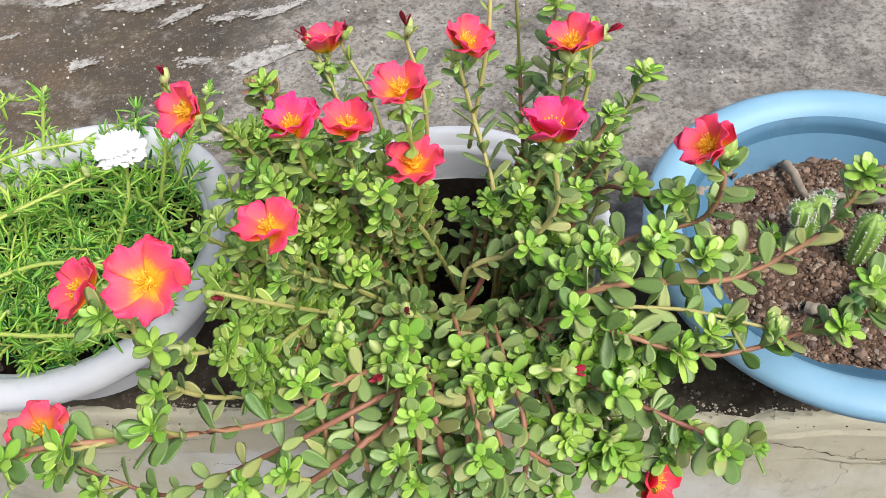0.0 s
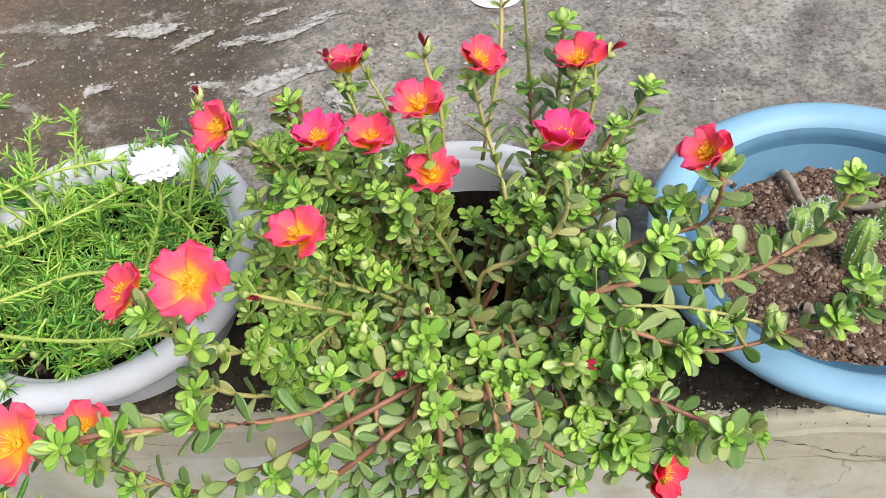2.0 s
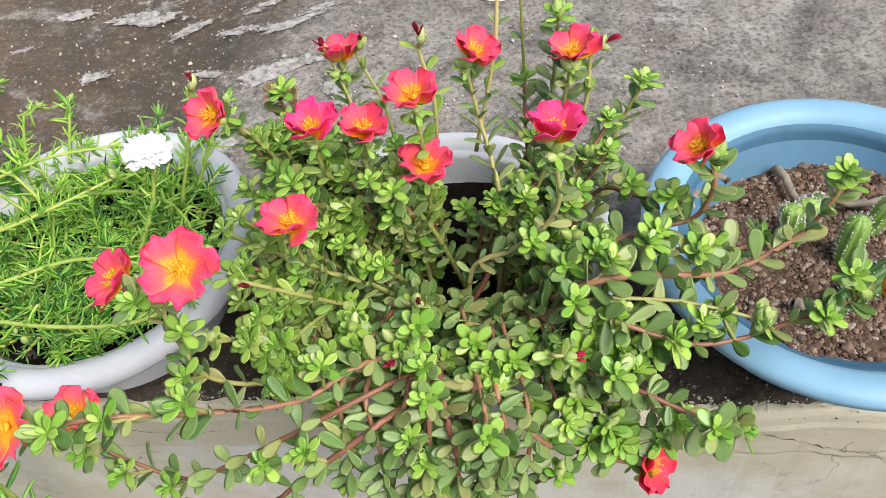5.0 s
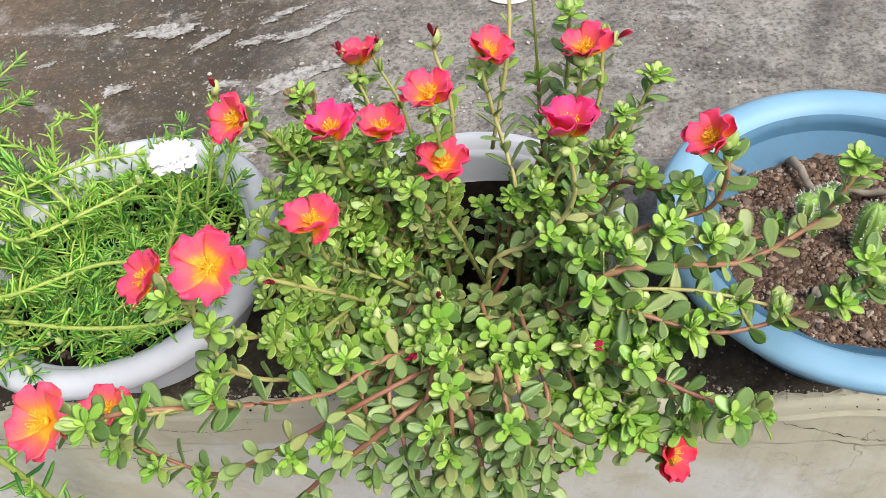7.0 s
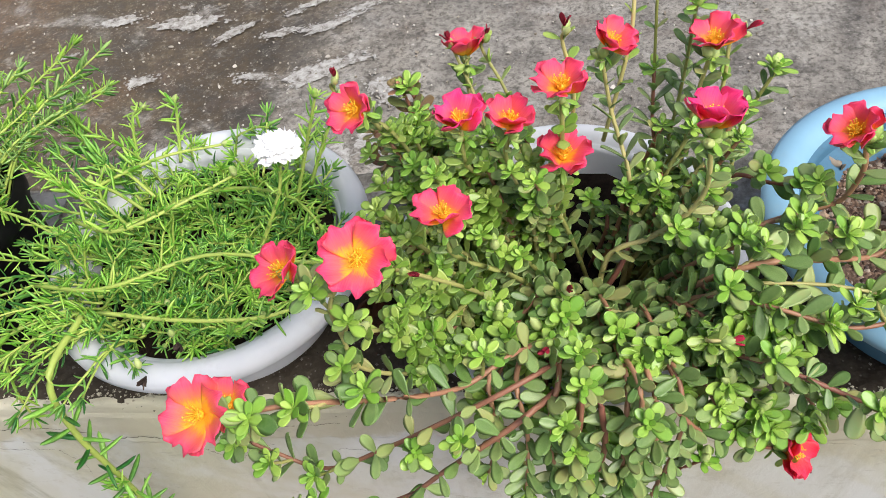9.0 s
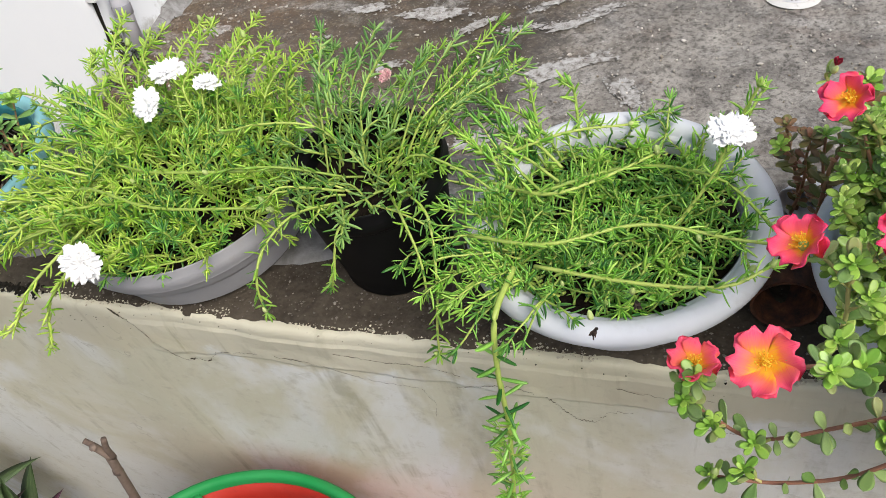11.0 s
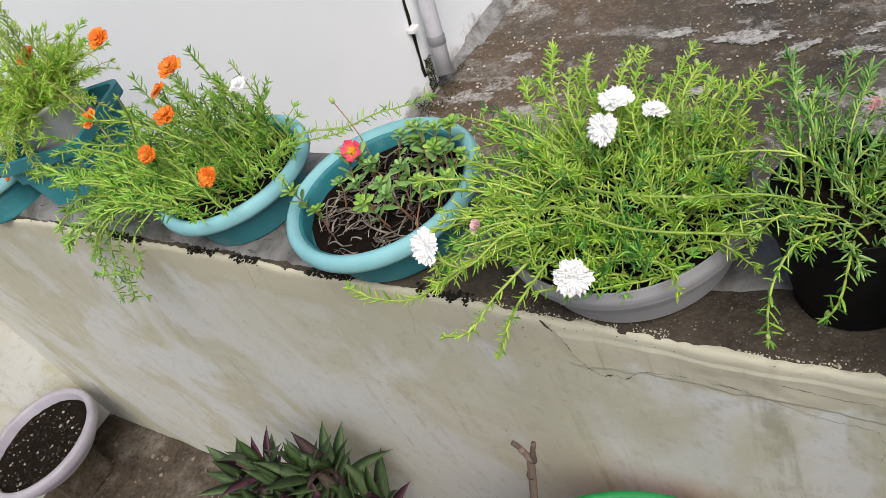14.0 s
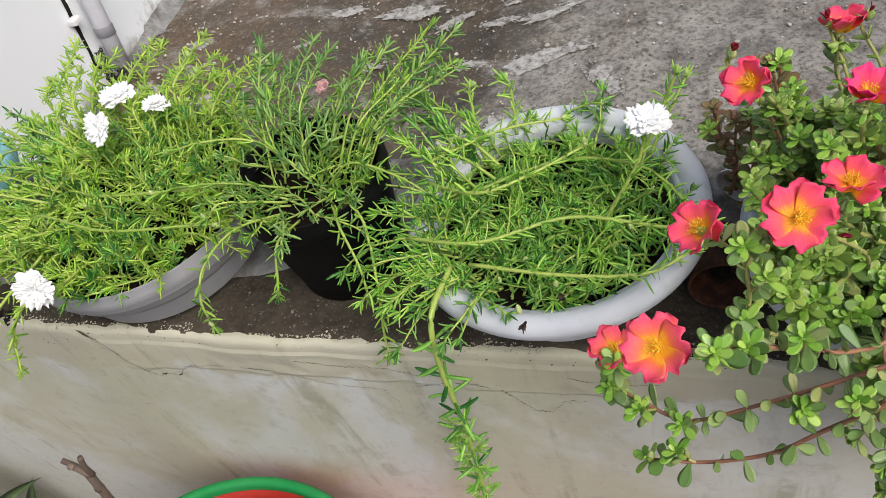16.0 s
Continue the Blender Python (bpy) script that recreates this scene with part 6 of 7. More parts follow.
    for k in range(1500):
        x, y = rnd.uniform(-1.55, 1.6), rnd.uniform(0.9, 2.6)
        if noise.noise(Vector((x * 1.5, y * 1.5, 7))) + 0.25 * (x < -0.9) < -0.05 and rnd.random() < 0.8:
            continue
        q = rnd.uniform(0.0015, 0.0045) * (2.2 if rnd.random() < 0.06 else 1) * (1.7 if x < -0.9 else 1)
        z = FLOOR_BACK + 0.005
        ring = [(x + q * math.cos(t) * rnd.uniform(0.5, 1.4), y + q * math.sin(t) * rnd.uniform(0.5, 1.4)) for t in (0, 1.2, 2.3, 3.5, 4.9)]
        f.add([(a, c, z + rnd.uniform(0.0005, 0.003)) for a, c in ring] + [(a, c, z - 0.002) for a, c in ring], [(0, 1, 2, 3, 4)] + [(i, i + 5, (i + 1) % 5 + 5, (i + 1) % 5) for i in range(5)])
    ob = f.object("loose_flakes", varied_material("pale_flakes", (0.24, 0.20, 0.15), (0.62, 0.59, 0.54), 0.8, island=True), None, smooth=False)
    tagged(ob, "loose pale paint flakes and grit on the terrace floor", "paint flakes", kind="stuff")


floor_patches()


def cove():
    """Rough cement fillet where the house wall meets the terrace floor, with moss at the pipe's foot."""
    vs, fs = [], []
    n, steps = 5, 260
    for i in range(steps + 1):
        y = BACK + 0.02 + (6.5 - BACK) * i / steps
        r = 0.045 + 0.025 * noise.noise(Vector((y * 4, 1, 0))) + 0.012 * noise.noise(Vector((y * 17, 1, 0))) + (0.06 if y > 2.0 else 0.0) * (0.6 + 0.4 * noise.noise(Vector((y * 3, 5, 0))))
        r *= 0.30 if y < 1.66 else min(1.0, 0.30 + (y - 1.66) * 4)
        for k in range(n):
            f = k / (n - 1)
            vs.append((-1.5655 + r * f ** 0.7 + 0.004 * noise.noise(Vector((y * 25, k, 2))), y, FLOOR_BACK + 0.004 + r * 0.55 * (1 - f) ** 1.6))
    for i in range(steps):
        for k in range(n - 1):
            a = i * n + k
            fs.append((a, a + 1, a + n + 1, a + n))
    ob = link_mesh("floor_fillet", vs, fs, M_WASH, None, smooth=True)
    tagged(ob, "rough grey cement fillet at the foot of the house wall", "fillet", kind="structure")
    rnd = random.Random(4)
    s = Soup()
    for k in range(3600):
        y = 1.10 + 1.0 * rnd.random() ** 1.3
        x = -1.566 + abs(rnd.gauss(0, 0.03)) * (2.6 if rnd.random() < 0.25 and y < 1.75 else 1.0)
        z = FLOOR_BACK + 0.006 + max(0.0, 0.040 - (x + 1.566)) * rnd.random() * (1.4 if 1.4 < y < 1.75 else 0.5)
        if rnd.random() < 0.14:
            y, x = 1.645 + rnd.random() * 0.05, -1.563
            z = FLOOR_BACK + 0.15 * rnd.random() ** 1.4
            y += (z - FLOOR_BACK) * 0.225
        elif noise.noise(Vector((x * 14, y * 14, 2))) < (-0.12 if y < 1.75 else 0.12):
            continue
        d = Vector((rnd.uniform(0.0, 1), rnd.uniform(-1, 1), rnd.uniform(0.1, 1.0))).normalized()
        s.place(NEEDLE, Vector((x, y, z)), d, Vector((0, 0, 1)), rnd.uniform(0.005, 0.013), 4.5)
    ob = s.object("moss", varied_material("wall_moss", (0.014, 0.018, 0.007), (0.085, 0.085, 0.024), 0.9, island=True), None)
    tagged(ob, "dark green moss at the foot of the wall", "moss", kind="stuff")


cove()


def drain_pipe():
    p = thing("drain_pipe", -1.50, 1.708, -0.872, "grey plastic rainwater pipe leaning on the white wall", "pipe")
    up = Vector((0.0, 0.225, 1.0)).normalized()
    s = Soup()
    base, top = Vector((0, 0, 0.0)), up * 2.6
    n = 28
    a = up.orthogonal().normalized()
    b = up.cross(a)
    vs, fs = [], []
    prof = [(0.028, 0.03), (0.030, 0.0), (0.034, 0.0), (0.034, 0.20), (0.0345, 2.6)]
    for r, h in prof:
        for k in range(n):
            w = 2 * math.pi * k / n
            vs.append(up * h + a * r * math.cos(w) + b * r * math.sin(w))
    for i in range(len(prof) - 1):
        for k in range(n):
            fs.append((i * n + k, i * n + (k + 1) % n, (i + 1) * n + (k + 1) % n, (i + 1) * n + k))
    link_mesh("pipe", vs, fs, M_PIPE, p, smooth=True)
    vs, fs = [], []
    for r, h in ((0.035, 0.125), (0.0375, 0.127), (0.0375, 0.163), (0.035, 0.166)):
        for k in range(n):
            w = 2 * math.pi * k / n
            vs.append(up * h + a * r * math.cos(w) + b * r * math.sin(w))
    for i in range(3):
        for k in range(n):
            fs.append((i * n + k, i * n + (k + 1) % n, (i + 1) * n + (k + 1) % n, (i + 1) * n + k))
    link_mesh("collar", vs, fs, plastic_material("dark_grey_pvc", (0.22, 0.22, 0.24)), p, "dark grey collar", smooth=True)
    q = box("bracket", -0.062, -0.02, -0.050, -0.005, 0.225, 0.245, M_OFFWHITE, p, "white wall bracket", 0.003)
    # uneven black strip laid on the wall face beside the pipe
    vs, fs = [], []
    for i in range(60):
        f = i / 59
        h = 0.02 + 2.5 * f
        y = up.y * h - 0.062 + 0.006 * noise.noise(Vector((h * 20, 0, 0)))
        w = 0.010 + 0.006 * noise.noise(Vector((h * 13, 4, 0)))
        vs += [(-0.0615, y - w, h), (-0.0615, y + w, h)]
        if i:
            fs.append((2 * i - 2, 2 * i, 2 * i + 1, 2 * i - 1))
    ob = link_mesh("dark_wall_strip", [(x - 1.50, y + 1.708, z - 0.872) for x, y, z in vs], fs, M_DARK)
    tagged(ob, "black strip on the wall beside the pipe", "wall chase", kind="structure")


drain_pipe()


M_WASH_PALE = plastic_material("chalky_white_cement", (0.58, 0.575, 0.56), dirt=(0.22, 0.20, 0.17), rough=0.85, worn=0.8)


def floor_drain():
    d = thing("floor_drain", 0.900, 2.035, FLOOR_BACK, "white cemented floor drain with a slotted grate", "floor drain")
    v, f = lathe([(0.060, 0.006), (0.062, 0.010), (0.072, 0.010), (0.082, 0.006), (0.088, 0.003)], 40, 0.03, 2)
    link_mesh("surround", v, f, M_WASH_PALE, d, "rough white cement ring", smooth=True)
    v, f = lathe([(0.0, 0.005), (0.060, 0.005)], 24)
    link_mesh("sump", v, f, M_DARK, d)
    v, f = lathe([(0.050, 0.007), (0.052, 0.013), (0.060, 0.013), (0.061, 0.006)], 32)
    link_mesh("frame", v, f, M_PIPE, d, smooth=True)
    for k in range(-3, 4):
        half = math.sqrt(max(0.0, 0.051 ** 2 - (k * 0.0135) ** 2))
        box("bar", k * 0.0135 - 0.0035, k * 0.0135 + 0.0035, -half, half, 0.0065, 0.0125, M_PIPE, d)


floor_drain()


# ---- what grows and lies in the blue bowl ----
def pebbles(name, cx, cy, R, z, n, lo, hi, material, label, seed, parent, phase=0.0):
    rnd = random.Random(seed)
    s = Soup()
    ico = [(0.0, 0.0, 1.0), (0.894, 0.0, 0.447), (0.276, 0.851, 0.447), (-0.724, 0.526, 0.447), (-0.724, -0.526, 0.447), (0.276, -0.851, 0.447), (0.724, 0.526, -0.447), (-0.276, 0.851, -0.447), (-0.894, 0.0, -0.447), (-0.276, -0.851, -0.447), (0.724, -0.526, -0.447), (0.0, 0.0, -1.0)]
    faces = [(0, 1, 2), (0, 2, 3), (0, 3, 4), (0, 4, 5), (0, 5, 1), (1, 6, 2), (2, 7, 3), (3, 8, 4), (4, 9, 5), (5, 10, 1), (6, 7, 2), (7, 8, 3), (8, 9, 4), (9, 10, 5), (10, 6, 1), (11, 7, 6), (11, 8, 7), (11, 9, 8), (11, 10, 9), (11, 6, 10)]
    for k in range(n):
        a, r = rnd.uniform(0, 6.28), R * math.sqrt(rnd.random())
        q = lo * (hi / lo) ** (rnd.random() ** 2.2)
        sx, sy, sz = (q * rnd.uniform(0.7, 1.3) for _ in range(3))
        c, t = math.cos(a * 7), math.sin(a * 7)
        zz = z + 0.008 * noise.noise(Vector((r * math.cos(a) * 30 + phase, r * math.sin(a) * 30, 0)))
        s.add([(cx + r * math.cos(a) + c * x * sx - t * y * sy, cy + r * math.sin(a) + t * x * sx + c * y * sy, zz + w * sz * 0.8) for x, y, w in ((i[0] * rnd.uniform(0.8, 1.15), i[1] * rnd.uniform(0.8, 1.15), i[2]) for i in ico)], faces)
    ob = s.object(name, material, None, smooth=False)
    return tagged(ob, label, name.replace("_", " "), kind="stuff")


M_GRAVEL = varied_material("lava_gravel", (0.055, 0.034, 0.026), (0.23, 0.150, 0.105), 0.95, 0.2, True, 120, sheen=(0.40, 0.34, 0.28))
M_CACTUS = varied_material("cactus_green", (0.18, 0.33, 0.06), (0.32, 0.48, 0.11), 0.5, 0.4, False, 90)
M_CACTUS_OLD = varied_material("dark_cactus_green", (0.06, 0.15, 0.035), (0.12, 0.22, 0.05), 0.5, 0.4, False, 90)
M_SPINE = varied_material("white_cactus_spine", (0.55, 0.55, 0.48), (0.8, 0.8, 0.72), 0.7, island=True)
pebbles("gravel", 1.249, 0.106, 0.113, 0.0712, 15000, 0.0008, 0.0032, M_GRAVEL, "loose reddish brown gravel on the blue bowl's soil", 31, None, 3.0)
pebbles("pebbles", 1.249, 0.106, 0.108, 0.0725, 90, 0.0020, 0.0056, varied_material("tan_pebble", (0.12, 0.085, 0.075), (0.46, 0.32, 0.21), 0.8, 0.3, True, 120), "scattered tan and grey pebbles on the gravel", 37, None, 3.0)


def cactus(x, y, z, r, h, lean, label, material, ribs=8, seed=0, heads=()):
    """A ribbed cactus with rows of white spine tufts; small offsets sit on its shoulders."""
    rnd = random.Random(seed)
    c = thing("cactus", x, y, z, label, "cactus", "cacti in the blue bowl")
    c.matrix_world = Matrix.Translation((x, y, z)) @ Vector(lean).normalized().to_track_quat("Z", "Y").to_matrix().to_4x4()

    def column(parent, at, r, h, name, mt):
        n, rings = ribs * 6, 12
        vs, fs, tufts = [], [], Soup()
        for i in range(rings + 1):
            f = i / rings
            rr = r * (0.72 + 0.28 * math.sin(min(1, f * 1.6) * math.pi / 2)) * math.sqrt(max(0.0, 1 - max(0, (f - 0.72) / 0.28) ** 2))
            for k in range(n):
                a = 2 * math.pi * k / n
                q = rr * (0.86 + 0.14 * abs(math.cos(a * ribs / 2)) ** 0.7)
                vs.append((at[0] + q * math.cos(a), at[1] + q * math.sin(a), at[2] + h * f))
        for i in range(rings):
            for k in range(n):
                fs.append((i * n + k, i * n + (k + 1) % n, (i + 1) * n + (k + 1) % n, (i + 1) * n + k))
        body = link_mesh(name, vs, fs, mt, parent, smooth=True)
        for k in range(ribs):
            a = 2 * math.pi * k / ribs
            for i in range(1, 11):
                f = i / 10.5
                rr = r * (0.72 + 0.28 * math.sin(min(1, f * 1.6) * math.pi / 2)) * math.sqrt(max(0.0, 1 - max(0, (f - 0.72) / 0.28) ** 2))
                p = Vector((at[0] + rr * math.cos(a), at[1] + rr * math.sin(a), at[2] + h * f))
                for _ in range(4):
                    d = (Vector((math.cos(a), math.sin(a), 0.3 if f < 0.9 else 1.0)) + rand_dir(rnd) * 0.8).normalized()
                    tufts.tube([p, p + d * rnd.uniform(0.0016, 0.0034)], 0.00028, 0.0001, 3)
        tufts.object("spine_tuft", M_SPINE, body, "tiny white spine tufts", "stuff", smooth=False)
        return body

    column(c, (0, 0, 0), r * 0.82, h, "body", material)
    for ax, ay, az, rr, hh in heads:
        column(c, (ax, ay, az), rr, hh, "offset", M_CACTUS)
    return c


cactus(1.222, 0.120, 0.072, 0.0115, 0.036, (-0.05, 0.15, 1), "small pale green ribbed cactus with twin round heads", M_CACTUS, 8, 1, ((-0.005, 0.004, 0.030, 0.0085, 0.018), (0.010, 0.004, 0.030, 0.0085, 0.018), (-0.014, -0.002, 0.016, 0.007, 0.012)))
cactus(1.257, 0.100, 0.072, 0.0125, 0.048, (0.1, 0.2, 1), "short upright ribbed cactus with white spines", M_CACTUS, 9, 2)
cactus(1.232, 0.046, 0.082, 0.0135, 0.085, (0.85, 0.45, 0.28), "dark green ribbed cactus leaning over the gravel", M_CACTUS_OLD, 9, 3)
cactus(1.247, 0.156, 0.072, 0.008, 0.018, (0, 0, 1), "tiny grey-spined cactus offset", M_CACTUS_OLD, 8, 4)
cactus(1.285, 0.130, 0.072, 0.011, 0.040, (0.4, 0.2, 1), "small upright ribbed cactus beside the twigs", M_CACTUS, 8, 5)


def twig(points, r, label, seed):
    pts = catmull(points, 6)
    rnd = random.Random(seed)
    pts = [p + rand_dir(rnd) * r * 0.25 for p in pts]
    s = Soup()
    s.tube(pts, r, r * 0.75, 8)
    ob = s.object("twig", M_TWIG)
    return tagged(ob, label, "twig", "dry twigs in the pots")


twig([(1.195, 0.214, 0.078), (1.205, 0.226, 0.083), (1.219, 0.229, 0.083), (1.230, 0.221, 0.079)], 0.0042, "curled grey dried cactus stem on gravel", 1)
twig([(1.222, 0.200, 0.080), (1.226, 0.185, 0.084), (1.230, 0.170, 0.080), (1.236, 0.160, 0.078)], 0.0042, "short grey dried cactus stem on gravel", 2)
twig([(1.236, 0.164, 0.079), (1.255, 0.158, 0.083), (1.280, 0.152, 0.082), (1.31, 0.160, 0.079)], 0.0036, "long grey dried stem lying on gravel", 3)
twig([(1.138, 0.178, 0.079), (1.150, 0.190, 0.086), (1.166, 0.192, 0.084), (1.180, 0.186, 0.079)], 0.0046, "thick grey dried stem by the blue rim", 4)
twig([(1.14, 0.150, 0.079), (1.146, 0.165, 0.084), (1.156, 0.176, 0.080)], 0.0050, "knobbly grey dried root on gravel", 5)
twig([(1.205, 0.055, 0.079), (1.215, 0.050, 0.083), (1.226, 0.046, 0.080)], 0.0050, "pale knobbly dead cactus stub", 6)


# ---- the turquoise bowl with dry stems and seedlings ----
def dry_bowl():
    rnd = random.Random(41)
    c = Vector((-0.284, 0.111, 0.074))
    litter = Soup()
    for k in range(240):
        a, r = rnd.uniform(0, 6.28), 0.118 * math.sqrt(rnd.random())
        p = c + Vector((math.cos(a) * r, math.sin(a) * r, 0.003 + rnd.uniform(0, 0.01)))
        b = rnd.uniform(0, 6.28)
        d = Vector((math.cos(b), math.sin(b), rnd.uniform(-0.15, 0.35)))
        L = rnd.uniform(0.010, 0.055)
        q = [p, p + d * L * 0.35 + rand_dir(rnd) * L * 0.16, p + d * L * 0.7 + rand_dir(rnd) * L * 0.2, p + d * L + rand_dir(rnd) * L * 0.2]
        q = [Vector((v.x, v.y, max(v.z, 0.077))) for v in q]
        if any((v.xy - c.xy).length > 0.122 for v in q):
            continue
        litter.tube(catmull(q, 4), rnd.uniform(0.0006, 0.0021), 0.0006, 5)
    ob = litter.object("stem_litter", varied_material("old_stem_litter", (0.06, 0.045, 0.036), (0.42, 0.35, 0.29), 0.9, island=True))
    tagged(ob, "tangle of dry grey stems on dark soil", "stem litter", kind="stuff")
    plant = thing("purslane_seedlings", c.x, c.y, c.z, "young purslane regrowing among dry stems, one red flower", "plant")
    inv = Matrix.Translation(-c)
    stems, leaves, tips, buds = Soup(), Soup(), Soup(), Buds()
    spots = [(-0.37, 0.05), (-0.355, 0.035), (-0.30, 0.09), (-0.31, 0.15), (-0.25, 0.06), (-0.22, 0.08), (-0.235, 0.10), (-0.205, 0.12), (-0.26, 0.19), (-0.235, 0.20), (-0.21, 0.17), (-0.34, 0.16), (-0.37, 0.13), (-0.19, 0.145), (-0.25, 0.145), (-0.28, 0.205), (-0.36, 0.09), (-0.18, 0.10), (-0.195, 0.16), (-0.22, 0.205), (-0.175, 0.125), (-0.24, 0.17), (-0.20, 0.06)]
    spots += [(rnd.uniform(-0.31, -0.19), rnd.uniform(0.11, 0.205)) for k in range(4)]
    for x, y in spots:
        p = Vector((x, y, 0.076))
        pts = catmull(grow(rnd, p, (rnd.uniform(-0.4, 0.4), rnd.uniform(-0.3, 0.5), 1), rnd.uniform(0.03, 0.085), 0.1, 0.15, lambda q: 0.076, 6), 2)
        leafy_stem(rnd, pts, stems, leaves, leaves if rnd.random() < 0.6 else tips, rnd.uniform(0.019, 0.026), 0.014, 0.0015, 0.001, bare=0.25, rosette=rnd.choice((5, 6, 7)))
    at = Vector((-0.349, 0.149, 0.142))
    pts = catmull([(-0.335, 0.155, 0.076), (-0.342, 0.150, 0.11), at - Vector((0, 0, 0.004))], 6)
    leafy_stem(rnd, pts, stems, leaves, tips, 0.013, 0.012, rosette=0)
    flower(plant, at, (0.25, -0.70, 0.6), 0.0190, "coral", 0.92, seed=4)
    # a bare seedling stalk with a bud
    pts = catmull([(-0.365, 0.19, 0.09), (-0.372, 0.195, 0.14), (-0.392, 0.20, 0.195)], 6)
    stems.tube(pts, 0.0012, 0.0008, 5)
    buds_at(buds, rnd, pts[-1], Vector((0, 0, 1)), 2, 0.012)
    for soup, name, material in ((stems, "stem", M_STEM), (leaves, "leaves", varied_material("seedling_leaf", (0.14, 0.31, 0.07), (0.31, 0.51, 0.16), 0.4, island=True)), (tips, "young_leaves", M_TIP), (buds, "bud_cluster", M_BUD)):
        soup.object(name, material, plant, kind="stuff").matrix_local = inv


dry_bowl()


# ---- the far end of the parapet ----
def square_planter():
    p = thing("square_planter", -1.235, 0.170, 0.0, "deep turquoise square planter holding a white tub", "planter", "", 24)

    def ring(half, rad, z, n=6):
        out = []
        for cx, cy, a0 in ((1, 1, 0), (-1, 1, 90), (-1, -1, 180), (1, -1, 270)):
            for k in range(n):
                a = radians(a0 + 90 * k / (n - 1))
                out.append((cx * (half - rad) + rad * math.cos(a), cy * (half - rad) + rad * math.sin(a), z))
        return out

    def loft(name, rings, material, label=""):
        vs = [v for r in rings for v in r]
        n = len(rings[0])
        fs = [(i * n + k, i * n + (k + 1) % n, (i + 1) * n + (k + 1) % n, (i + 1) * n + k) for i in range(len(rings) - 1) for k in range(n)]
        return link_mesh(name, vs, fs, material, p, label, smooth=False)

    teal = plastic_material("deep_teal_plastic", (0.03, 0.245, 0.29), rough=0.4)
    loft("body", [ring(0.085, 0.02, 0.0), ring(0.088, 0.02, 0.004), ring(0.105, 0.024, 0.135)], teal)
    loft("rim", [ring(0.107, 0.025, 0.130), ring(0.122, 0.03, 0.130), ring(0.123, 0.03, 0.158), ring(0.117, 0.028, 0.160), ring(0.110, 0.026, 0.157), ring(0.106, 0.025, 0.09)], M_TURQ)
    t = thing("tub", -1.225, 0.175, 0.085, "white plastic tub standing inside the turquoise planter", "tub")
    v, f = lathe([(0.0, 0.0), (0.070, 0.0), (0.073, 0.004), (0.083, 0.13), (0.087, 0.132), (0.087, 0.140), (0.080, 0.139), (0.072, 0.02)], 40, 0.004, 2)
    link_mesh("body", v, f, M_OFFWHITE, t, smooth=True)
    v, f = lathe([(0.0, 0.118), (0.078, 0.116)], 30)
    link_mesh("soil", v, f, M_SOIL, t)
    base = box("liner", -0.07, 0.07, -0.07, 0.07, 0.06, 0.086, M_SOIL, p, "dark earth in the planter")
    return p


square_planter()
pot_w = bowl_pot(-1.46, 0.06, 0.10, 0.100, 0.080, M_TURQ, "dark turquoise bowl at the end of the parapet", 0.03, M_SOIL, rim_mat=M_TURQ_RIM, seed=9)


